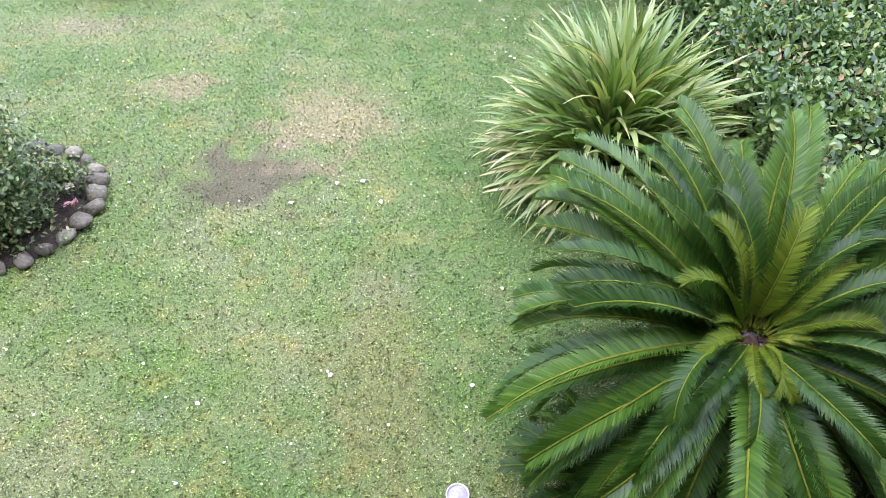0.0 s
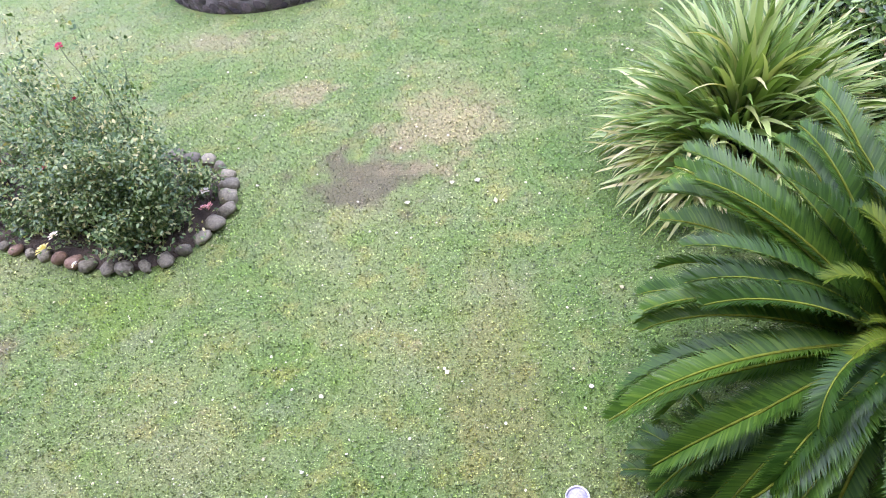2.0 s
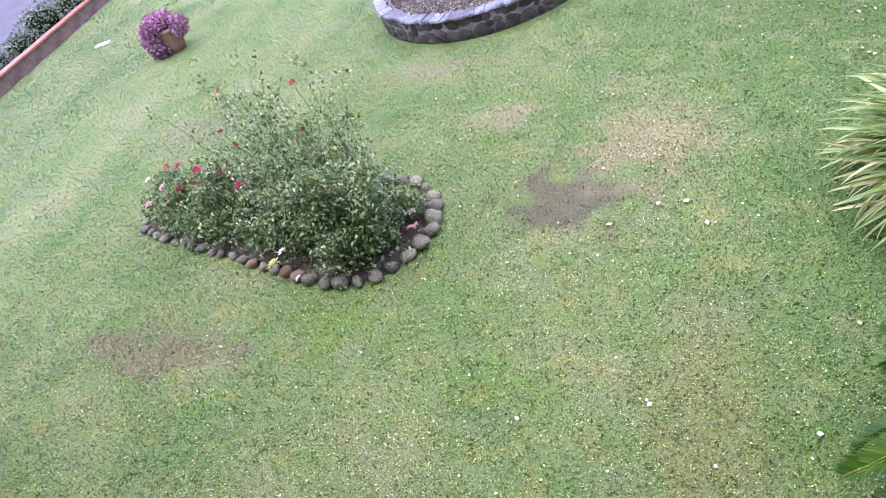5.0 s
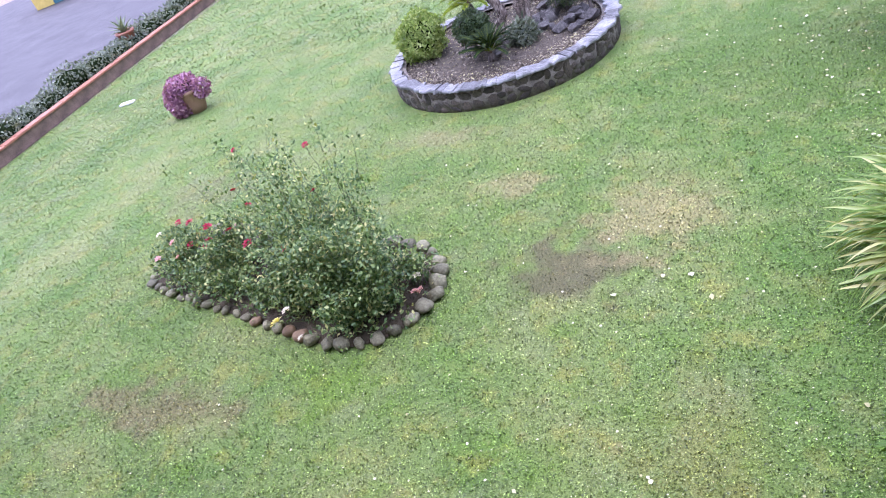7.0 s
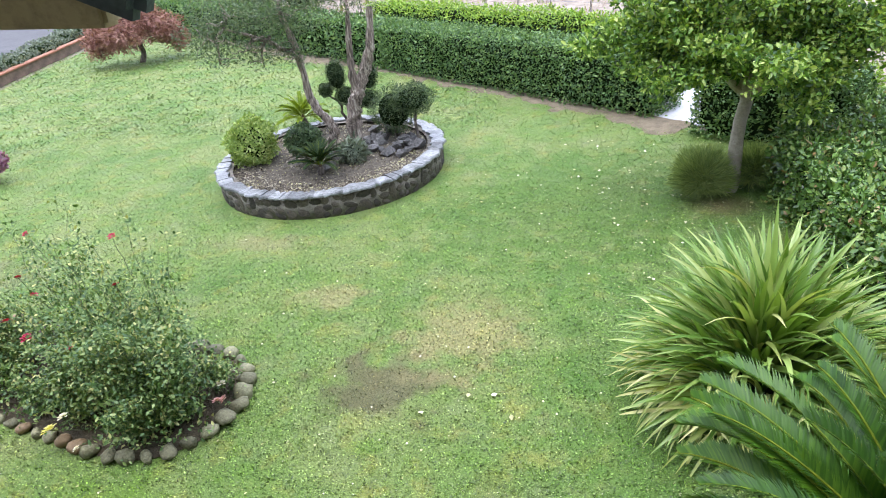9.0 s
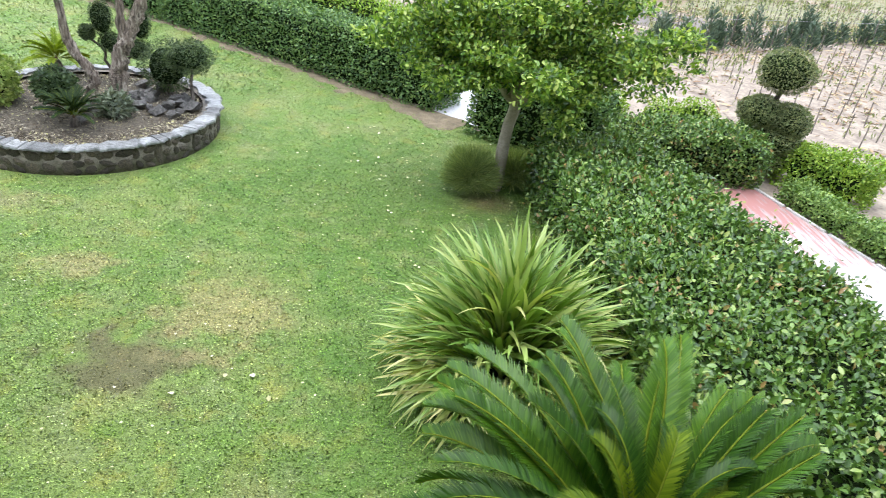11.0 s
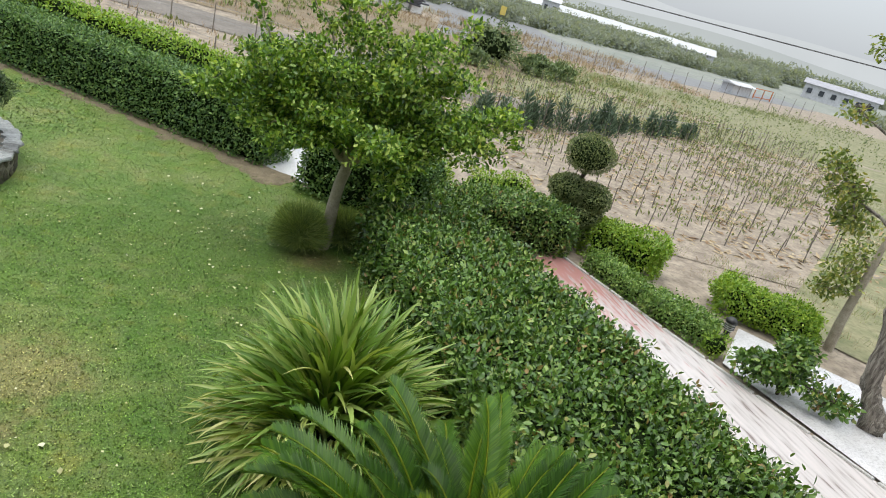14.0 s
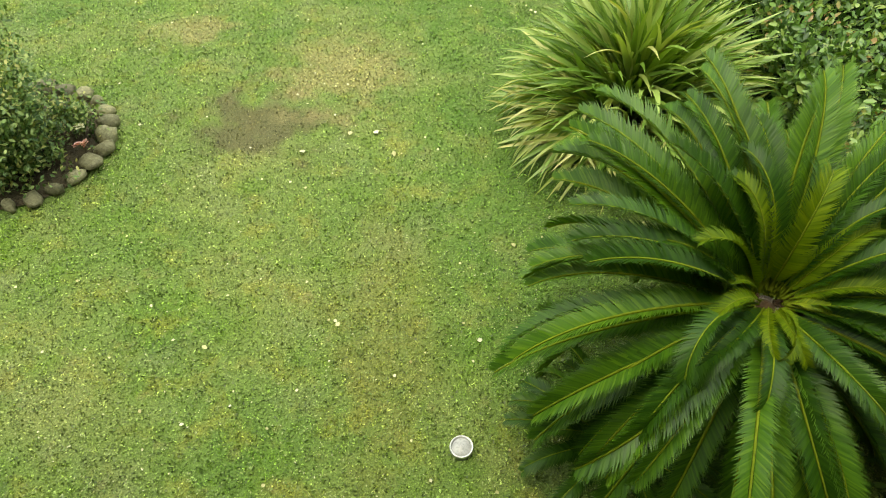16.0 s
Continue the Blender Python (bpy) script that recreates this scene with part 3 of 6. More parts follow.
def sheet(name, corners, z, material, label, category="", step=0.5, kind="structure", wave=0.0):
    """A sheet over a four-cornered plan, cut into small squares."""
    c = np.array(corners, float)
    nu = max(1, int(np.linalg.norm(c[1] - c[0]) / step))
    nv = max(1, int(np.linalg.norm(c[3] - c[0]) / step))
    u, v = np.meshgrid(np.linspace(0, 1, nu + 1), np.linspace(0, 1, nv + 1), indexing="ij")
    u, v = u.reshape(-1, 1), v.reshape(-1, 1)
    p = (c[0] * (1 - u) + c[1] * u) * (1 - v) + (c[3] * (1 - u) + c[2] * u) * v
    zz = np.full(len(p), float(z))
    if wave:
        zz += wave * bumps(np.c_[p, zz], 1.3)
    i, j = np.meshgrid(np.arange(nu), np.arange(nv), indexing="ij")
    k = nv + 1
    f = np.stack([i * k + j, (i + 1) * k + j, (i + 1) * k + j + 1, i * k + j + 1], -1).reshape(-1, 4)
    return tagged(part(name, mesh_of(name, np.c_[p, zz], f, material, True)), label, category or name, kind=kind)


def back_line(x):
    """y of the back hedge's foot at x."""
    return HEDGE_A[1] + (x - HEDGE_A[0]) * HEDGE_DIR[1] / HEDGE_DIR[0]


sheet("lawn", ((wall_x(-2), -2), (3.4, -2), (3.4, back_line(3.4)), (wall_x(29), back_line(wall_x(29)) + 0.4)), 0.0, LAWN, "patchy green garden lawn with dry and bare spots", "lawn", 0.6)

LATTICE = rng.random((128, 128))


def grain(p, scale):
    """Uneven soft noise over the plan, 0 to 1."""
    q = p[:, :2] * scale + 640.0
    i = np.floor(q).astype(int)
    f = q - i
    f = f * f * (3 - 2 * f)
    a, b = LATTICE[i[:, 0] % 128, i[:, 1] % 128], LATTICE[(i[:, 0] + 1) % 128, i[:, 1] % 128]
    c, d = LATTICE[i[:, 0] % 128, (i[:, 1] + 1) % 128], LATTICE[(i[:, 0] + 1) % 128, (i[:, 1] + 1) % 128]
    return (a * (1 - f[:, 0]) + b * f[:, 0]) * (1 - f[:, 1]) + (c * (1 - f[:, 0]) + d * f[:, 0]) * f[:, 1]


# bare soil along the hedge foot: it dips under the grass with an uneven edge
su, sv = np.meshgrid(np.linspace(-0.3, 27.0, 190), np.linspace(-0.25, 0.75, 11), indexing="ij")
sp_ = HEDGE_A + su.reshape(-1, 1) * HEDGE_DIR + sv.reshape(-1, 1) * np.array([-0.615, -0.788])
sz_ = 0.02 - 0.06 * np.clip(sv.reshape(-1), 0, 1) + 0.05 * (grain(sp_, 0.9) - 0.5) + 0.035 * (grain(sp_, 4.3) - 0.5)
si, sj = np.meshgrid(np.arange(189), np.arange(10), indexing="ij")
sf_ = np.stack([si * 11 + sj, si * 11 + sj + 1, (si + 1) * 11 + sj + 1, (si + 1) * 11 + sj], -1).reshape(-1, 4)
tagged(part("soil_strip", mesh_of("soil_strip", np.c_[sp_, sz_], sf_, EDGE_SOIL, True)), "bare dry soil edge along the hedge foot", "soil", kind="structure")


# lawn blades, denser near the house
def blades(name, count, x0, x1, y0, y1, size, material=BLADES):
    p = np.c_[rng.uniform(x0, x1, count), rng.uniform(y0, y1, count), np.zeros(count)]
    ok = (p[:, 1] < back_line(p[:, 0]) - 0.2 + rng.normal(0, 0.18, count) + 0.5 * (grain(p, 1.2) - 0.5) + 0.4 * (grain(p, 5.0) - 0.5)) & (p[:, 0] > wall_x(p[:, 1]) + 0.2) & (p[:, 0] < 3.3)
    ok &= np.hypot(p[:, 0] + 4.72, p[:, 1] - 11.5) > 2.14
    ok &= ~in_bed(p, 0.06)
    bare = np.hypot((p[:, 0] + 2.12) / 0.8, (p[:, 1] - 5.42) / 0.58)
    ok &= rng.random(count) > 0.72 * np.clip(1.3 - bare, 0, 1)
    ok &= rng.random(count) < 0.72 + 0.5 * grain(p, 23.0)
    ok &= rng.random(count) < 0.7 + 0.5 * grain(p, 3.1)
    near = material is BLADES
    # the two kinds of blade mingle over a few metres
    close = np.clip((11.2 - p[:, 1]) / 4.2 + 0.5 * (grain(p, 0.8) - 0.5), 0, 1) * np.clip((p[:, 0] + 11.5) / 4 + 0.5 * (grain(p, 0.9) - 0.5), 0, 1)
    ok &= (rng.random(count) < close) == near
    p = p[ok]
    k = len(p)
    d = rand_dirs(k)
    d[:, 2] = np.abs(d[:, 2]) * (0.7 if near else 0.45) + (0.25 if near else 0.12)
    n_ = rand_dirs(k) * (0.7 if near else 0.5) + np.array([0, 0, 1.0])
    tall = 0.75 + 0.5 * grain(p, 19.0)
    return part(name, leaves(name, DIAMOND, p, d, n_, size * tall * rng.uniform(0.6, 1.4, k), material))


BED_R, BED_RR = np.array([-4.42, 4.98]), 0.86    # round end of the rose bed
BED_L, BED_LR = np.array([-7.75, 5.72]), 0.74    # far end


def in_bed(p, grow=0.0):
    s = np.clip(((p[:, :2] - BED_R) @ (BED_L - BED_R)) / ((BED_L - BED_R) @ (BED_L - BED_R)), 0, 1)
    c = BED_R + s[:, None] * (BED_L - BED_R)
    return np.linalg.norm(p[:, :2] - c, axis=1) < BED_RR + s * (BED_LR - BED_RR) + grow


tagged(blades("grass", 590000, -11.5, 3.0, 1.2, 11.4, 0.0205), "short broad-bladed lawn grass", "grass", kind="stuff")
tagged(blades("grass", 200000, -13, 3.3, 7, 16, 0.027, BLADES_FAR), "short lawn grass further from the house", "grass", kind="stuff")
tagged(blades("grass", 95000, -19, -7.5, 0.6, 7, 0.032, BLADES_FAR), "short lawn grass beside the low wall", "grass", kind="stuff")
tagged(blades("grass", 75000, -20, -13, 7, 14, 0.036, BLADES_FAR), "short lawn grass round the flower pot", "grass", kind="stuff")
tagged(blades("grass", 95000, -21, -2, 14, 29, 0.054, BLADES_FAR), "short lawn grass towards the back hedge", "grass", kind="stuff")

# small leaves whose pale colour stands in for wet glints in the grass
k = 70000
cv = np.c_[rng.uniform(-8.8, 3.0, k), 1.2 + 9.0 * rng.random(k), rng.uniform(0.012, 0.026, k)]
cv = cv[~in_bed(cv, 0.06) & (rng.random(k) < 0.25 + 1.1 * grain(cv, 2.3)) & (np.hypot((cv[:, 0] + 1.98) / 0.8, (cv[:, 1] - 5.45) / 0.55) > 0.9)]
k = len(cv)
tagged(part("clover", leaves("clover", DIAMOND, cv, rand_dirs(k) * np.array([1, 1, 0.3]), rand_dirs(k) * 0.5 + np.array([0, 0, 1.0]), rng.uniform(0.011, 0.022, k), GLINT_CLOVER)), "tiny pale clover leaves standing in for wet glints on the lawn", "clover", kind="stuff")

# ---- paving, road and fields beyond the garden ----
def road_x(y):
    return wall_x(y) - 1.55


sheet("driveway", ((-60, -2), (road_x(-2), -2), (road_x(60), 60), (-60, 60)), -0.01, ASPHALT, "wet grey asphalt drive beyond the low wall", "driveway", 2.0)
sheet("side_path", ((5.3, 11.7), (7.05, 11.7), (9.82, 2.0), (6.5, 2.0)), 0.024, PATH_MIX, "wet concrete path, pale from tinted-in sheen, with worn red paint at its end", "path", 0.4)
sheet("paved_pad", ((8.5, 7.65), (9.9, 8.95), (13.2, 4.8), (9.25, 4.2)), 0.02, CONCRETE, "wet white concrete parking pad", "paving", 0.4)
sheet("gate_path", ((1.3, 13.85), (2.25, 13.15), (4.8, 17.8), (1.2, 19.3)), 0.006, CONCRETE, "wet white paving behind the hedge gap", "paving", 0.5)
for y0 in np.arange(2.2, 11.4, 0.92):
    x0 = 8.03 + (7.8 - y0) * 0.285
    kerb = part("kerb", box_bm((0.07, 0.9, 0.1), (0, 0, 0.0), 0.01), KERB, m=pose(x0, y0 + 0.45, 0, 0, 0, 15.9))
    tagged(kerb, "weathered grey kerbstone edging the path", "kerb", "path kerbs", "structure")

sheet("vineyard_soil", ((8.4, 13.2), (17.5, 10.2), (44, 34), (12, 46)), -0.012, FIELD, "dry pinkish soil between young vines", "field", 1.5, wave=0.01)
sheet("rough_verge", ((11.5, 9.6), (16, 2), (150, 40), (95, 75)), -0.006, GREENLAND, "rough thin grass beside the vineyard", "field", 1.5)
sheet("crop_field", ((10, 31), (42, 29), (75, 60), (20, 52)), -0.008, GREENLAND, "green crop rows on dry soil", "field", 2)
sheet("farm_track", ((-34, 47), (-30, 41), (16, 24.5), (17, 28.5)), -0.003, TRACK, "grey earth track behind the hedges", "track", 1.5)
sheet("dry_verge", ((-60, 52), (14, 33), (30, 62), (-60, 70)), -0.007, STRAW, "dry straw-coloured grass verge", "field", 2)
sheet("farm_road", ((21, 70), (16, 53.5), (80, 77.3), (81, 86)), -0.004, GREY_ROAD, "pale grey country road beyond the vineyard", "road", 4)
sheet("farm_road", ((20, 60), (38, 72), (75, 230), (45, 230)), -0.005, GREY_ROAD, "pale grey farm road running into the plain", "road", 4)
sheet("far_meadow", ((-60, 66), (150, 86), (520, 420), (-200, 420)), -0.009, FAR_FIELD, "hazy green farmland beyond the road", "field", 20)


# ---- hedges and clipped shrubs ----
def rounded_box(k, half, r):
    """Points and normals on a rounded box standing on z = 0 (no underside)."""
    a = np.array([half[1] * half[2], half[1] * half[2], half[0] * half[2], half[0] * half[2], half[0] * half[1]])
    face = rng.choice(5, k, p=a / a.sum())
    p = rng.uniform(-1, 1, (k, 3)) * half
    for fc, ax, sg in ((0, 0, -1), (1, 0, 1), (2, 1, -1), (3, 1, 1), (4, 2, 1)):
        p[face == fc, ax] = sg * half[ax]
    inner = np.clip(p, -(half - r), half - r)
    inner[:, 2] = np.clip(p[:, 2], -half[2], half[2] - r)
    nrm = unit(p - inner)
    q = inner + nrm * r
    q[:, 2] += half[2]
    return q, nrm


def hedge(name, label, a, b, wa, wb, height, count, size, material, shape=DIAMOND, wave=0.06, group="", r=0.18, category="hedge", inside=HEDGE_SHADE, loose=0.09):
    """A clipped hedge from a to b in the plan, as wide as 2*wa and 2*wb at its ends."""
    a, b = np.array(a, float), np.array(b, float)
    ln = np.linalg.norm(b - a)
    ux = (b - a) / ln
    uy = np.array([-ux[1], ux[0]])
    th = thing(name, label, category, (*((a + b) / 2), 0), group=group)
    mid = (a + b) / 2
    w = (wa + wb) / 2

    def lay(q):
        s = q[:, 0] / ln + 0.5
        side = q[:, 1] * (wa + (wb - wa) * s) / w
        return np.c_[q[:, :1] * ux + side[:, None] * uy, q[:, 2]]

    half = np.array([ln / 2, w, height / 2])
    q, nr = rounded_box(count, half, r)
    nrw = np.c_[nr[:, :1] * ux + nr[:, 1:2] * uy, nr[:, 2]]
    p = lay(q)
    wv = bumps(np.c_[p[:, :2] + mid, p[:, 2]], 2.4, 3.0) + 0.5 * bumps(np.c_[p[:, :2] + mid, p[:, 2]], 6.3, 1.0)
    p = p + nrw * (wave * wv + rng.normal(0, 0.6, count) * loose - loose * 0.5)[:, None]
    p[:, 2] = np.maximum(p[:, 2], 0.03)
    along = rand_dirs(count) + nrw * 0.55 + np.array([0, 0, 0.25])
    nn = nrw + rand_dirs(count) * 0.75 + np.array([0, 0, 0.3])
    part("leaves", leaves("leaves", shape, p, along, nn, size * rng.uniform(0.6, 1.35, count), material), None, th, kind="stuff")
    # solid body inside, coloured near-black to stand in for the hedge's inner shade
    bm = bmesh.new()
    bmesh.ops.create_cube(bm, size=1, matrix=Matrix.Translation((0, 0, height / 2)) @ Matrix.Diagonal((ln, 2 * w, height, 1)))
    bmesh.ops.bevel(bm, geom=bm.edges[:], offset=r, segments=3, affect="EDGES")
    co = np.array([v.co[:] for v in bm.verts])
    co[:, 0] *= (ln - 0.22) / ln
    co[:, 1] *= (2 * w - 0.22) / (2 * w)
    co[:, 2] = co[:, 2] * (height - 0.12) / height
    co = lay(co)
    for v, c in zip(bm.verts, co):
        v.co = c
    part("shade_body", bm, inside, th)
    return th


def ball_leaves(c, rad, count, size, material, shape=DIAMOND, depth=0.25, up=0.2, rag=0.1):
    d = rand_dirs(count)
    wv = 1 + rag * bumps(d * 1.0 + np.array(c), 3.0)
    sh = 1 - depth * rng.random(count) ** 2
    p = np.array(c) + d * np.array(rad) * (wv * sh)[:, None]
    nr = unit(d / np.array(rad))
    return p, rand_dirs(count) + nr * 0.6 + np.array([0, 0, up]), nr + rand_dirs(count) * 0.7, size * rng.uniform(0.6, 1.35, count)


def joined(name, sets, shape, material):
    return leaves(name, shape, *(np.concatenate(x) for x in zip(*sets)), material)


# filler lump whose dark colour stands in for shade behind the leaves
def core(name, c, rad, parent, material=HEDGE_SHADE, scale=0.72):
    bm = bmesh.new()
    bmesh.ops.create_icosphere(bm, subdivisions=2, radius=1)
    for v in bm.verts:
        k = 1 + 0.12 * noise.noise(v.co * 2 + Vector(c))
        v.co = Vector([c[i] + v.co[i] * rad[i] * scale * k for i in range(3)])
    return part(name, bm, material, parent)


def shrub(name, label, at, rad, count, size, material, shape=DIAMOND, stem=None, group="", category="shrub", rag=0.12, turn=0):
    """A rounded shrub resting on at; stem: height of bare stem under it."""
    th = thing(name, label, category, at, group=group)
    h = stem or 0.0
    c = (0, 0, h + rad[2] * 0.9)
    part("leaves", joined("leaves", [ball_leaves(c, rad, count, size, material, rag=rag)], shape, material), None, th, kind="stuff")
    core("shade_body", c, rad, th)
    pts = curve_points((0, 0, -0.05), (0, 0, h + rad[2] * 0.5), wob=0.015, k=6)
    part("stem", tubes("stem", [(pts, np.linspace(0.035, 0.02, 6))], BARK), None, th)
    return th


hedge("laurel_hedge", "broad clipped hedge of large glossy dark leaves", (3.6, 10.3), (4.55, 1.5), 0.92, 1.72, 1.12, 84000, 0.076, LAUREL, OVAL, 0.1, r=0.25, loose=0.14)
hedge("cross_hedge", "clipped dark hedge block at the end of the path", (4.1, 11.55), (7.25, 11.75), 0.6, 0.62, 0.97, 14000, 0.066, LAUREL, OVAL, 0.08, loose=0.1)
BH = HEDGE_A + 0.62 * np.array([0.615, 0.788])
back_b = BH + HEDGE_DIR * 27.5
hedge("back_hedge", "long clipped dark green boundary hedge behind the lawn", BH + HEDGE_DIR * 0.5, BH + HEDGE_DIR * 9.6, 0.58, 0.58, 1.25, 34000, 0.066, PRIVET, wave=0.05)
hedge("back_hedge", "long clipped dark green boundary hedge near the drive", BH + HEDGE_DIR * 9.5, back_b, 0.58, 0.6, 1.25, 26000, 0.1, PRIVET, wave=0.06)
BL = BH + 1.35 * np.array([0.615, 0.788])
hedge("lime_hedge", "lime green hedge running behind the dark hedge", BL + HEDGE_DIR * 1.2, BL + HEDGE_DIR * 12.0, 0.62, 0.62, 1.5, 20000, 0.075, LIME_HEDGE, wave=0.08)
hedge("gate_hedge", "dark hedge end beside the gap in the shade", (2.1, 13.25), (4.3, 11.75), 0.55, 0.55, 1.3, 11000, 0.07, PRIVET, wave=0.07)
hedge("border_hedge", "low clipped green border hedge along the path", (7.72, 11.0), (8.05, 9.55), 0.3, 0.32, 0.36, 5200, 0.055, BORDER, wave=0.05, r=0.13, group="border hedges")
hedge("border_hedge", "low clipped green border hedge beside the lamp", (8.08, 9.4), (8.78, 8.3), 0.36, 0.4, 0.4, 6800, 0.055, BORDER, wave=0.06, r=0.15, group="border hedges")
hedge("lime_border", "lime green clipped shrub border beside the vineyard", (7.9, 12.1), (9.3, 10.85), 0.42, 0.42, 0.78, 9000, 0.06, LIME_HEDGE, wave=0.12, group="lime borders", r=0.28)
hedge("lime_border", "lime green clipped shrub border beside the pad", (9.95, 9.95), (11.35, 8.5), 0.42, 0.42, 0.68, 9000, 0.06, LIME_HEDGE, wave=0.12, group="lime borders", r=0.28)
sheet("edging_strip", ((8.35, 10.75), (8.55, 10.75), (9.75, 9.0), (9.55, 8.95)), 0.012, KERB, "narrow concrete edging between the two borders", "edging", 0.4)
shrub("weed_clump", "loose yellow-green weed beside the path", (8.5, 7.95, 0), (0.24, 0.24, 0.2), 500, 0.07, LIME_HEDGE, SLIM, rag=0.4)
for x, y, rr in ((5.95, 13.3, 0.42), (6.75, 13.55, 0.5), (4.9, 13.6, 0.38)):
    shrub("lime_shrub", "rounded lime green shrub beyond the hedge", (x, y, 0), (rr, rr, 0.5), 2200, 0.06, LIME_HEDGE, group="lime shrubs")


def grass_tuft(label, at, radius, height, count):
    """A soft round ball of fine blades that spray out from the root."""
    th = thing("tufted_shrub", label, "ornamental grass", at, group="tufts")
    d = rand_dirs(count)
    d[:, 2] = np.abs(d[:, 2]) * 1.1 - 0.35
    d = unit(d)
    d = d * (rng.random((count, 1)) ** 0.4) * (0.97 + 0.12 * bumps(d, 3.0, 2.0) + 0.1 * bumps(d, 7.0, 4.0))[:, None]
    p = np.array([0, 0, height * 0.42]) + d * np.array([radius, radius, height * 0.56])
    p[:, 2] = np.maximum(p[:, 2], 0.03)
    out = unit(d) + rng.normal(0, 0.35, (count, 3)) + np.array([0, 0, 0.25])
    part("foliage", leaves("foliage", NEEDLE_SHAPE, p, out, rand_dirs(count), rng.uniform(0.08, 0.26, count), NEEDLE), None, th, kind="stuff")
    # dark lump in place of the shade at the tuft's middle
    core("shade_core", (0, 0, height * 0.4), (radius * 0.5, radius * 0.5, height * 0.3), th)
    return th


grass_tuft("soft round ball of fine grass at the tree's foot", (1.68, 10.1, 0), 0.36, 0.68, 15000)
grass_tuft("smaller fine grass tuft behind the trunk", (2.48, 10.4, 0), 0.3, 0.6, 9000)

# pom-pom topiary
topi = thing("pompom_topiary", "cloud-pruned conifer with stacked clipped balls", "topiary", (7.52, 12.1, 0))
part("trunk", tubes("trunk", [(curve_points((0, 0, -0.05), (0.05, 0, 2.0), wob=0.03, k=9), np.linspace(0.075, 0.04, 9))], BARK, rough=0.06), None, topi)
for c, rad in (((0.0, 0, 2.02), (0.5, 0.5, 0.4)), ((-0.2, 0.05, 1.22), (0.42, 0.42, 0.28)), ((0.3, -0.12, 1.12), (0.42, 0.4, 0.32)), ((0.18, -0.1, 0.76), (0.46, 0.44, 0.3)), ((0.2, -0.05, 0.35), (0.42, 0.42, 0.3))):
    b = core("clipped_ball", c, rad, topi, HEDGE_SHADE, 0.88)
    part("leaves", joined("leaves", [ball_leaves(c, rad, 5000, 0.056, BOX, depth=0.1, rag=0.05)], SLIM, BOX), None, b, kind="stuff")


# ---- trees ----
def tree(name, label, at, stems, clumps, count, size, leaf, shape, bark, category="tree", rag=0.25, twigs=True, rough=0.05):
    """stems: lists of (points, radii) round at; clumps: (centre, radii, share)."""
    th = thing(name, label, category, at)
    for k, (pts, rad) in enumerate(stems):
        if rough >= 0.1:
            s0, s1 = np.linspace(0, 1, len(pts)), np.linspace(0, 1, len(pts) * 4)
            pts = np.stack([np.interp(s1, s0, np.asarray(pts)[:, j]) for j in range(3)], -1)
            rad = np.interp(s1, s0, rad) * (1 + rng.normal(0, 0.06, len(s1)))
        part("trunk" if k == 0 else "limb", tubes("limb", [(pts, rad)], bark, 10, rough), None, th)
    sets, lines = [], []
    tot = sum(c[2] for c in clumps)
    for c, rad, share in clumps:
        k = int(count * share / tot)
        sets.append(ball_leaves(c, rad, k, size, leaf, depth=0.75, rag=rag, up=0.0))
        if twigs:
            src = min((p for pts, _ in stems for p in pts[len(pts) // 2:]), key=lambda p: np.linalg.norm(np.array(p) - np.array(c)))
            lines.append((curve_points(src, c, 0.08, 0.05, 7), np.linspace(0.035, 0.012, 7)))
            for d in rand_dirs(4):
                lines.append((curve_points(c, np.array(c) + d * np.array(rad) * 0.85, 0.03, 0.03, 5), np.linspace(0.012, 0.004, 5)))
    if lines:
        part("twigs", tubes("twigs", lines, bark, 5), None, th, kind="stuff")
    part("crown", joined("crown", sets, shape, leaf), None, th, kind="stuff")
    return th


# spreading tree by the gap: tiers of arching limbs, drooping skirts, a few upright shoots
st = [(curve_points((0, 0, -0.1), (0.12, 0, 1.65), wob=0.02, k=8), np.linspace(0.115, 0.085, 8))]
cl = []
ARMS = (((-2.4, 0.1, 2.45), 0.3), ((-1.5, -0.4, 2.0), 0.35), ((-1.9, 0.3, 2.95), 0.12), ((-0.1, 0.2, 3.95), 0.0), ((0.75, -0.2, 3.75), 0.1), ((2.7, -1.0, 3.0), 0.2), ((2.35, -0.8, 2.3), 0.45),
         ((1.05, -0.8, 1.95), 0.35), ((0.2, -1.0, 2.15), 0.35), ((-0.8, -0.7, 2.5), 0.3), ((0.6, 1.1, 2.7), 0.25), ((-0.9, 1.1, 2.7), 0.25), ((1.6, 0.8, 2.7), 0.25), ((0.6, -0.5, 3.1), 0.15), ((-0.7, -0.4, 3.15), 0.15), ((-1.3, 0.0, 3.3), 0.05), ((1.5, -0.4, 3.3), 0.1), ((0.95, -0.5, 1.7), 0.4), ((1.55, 0.2, 1.95), 0.4), ((0.7, 0.6, 1.75), 0.4))
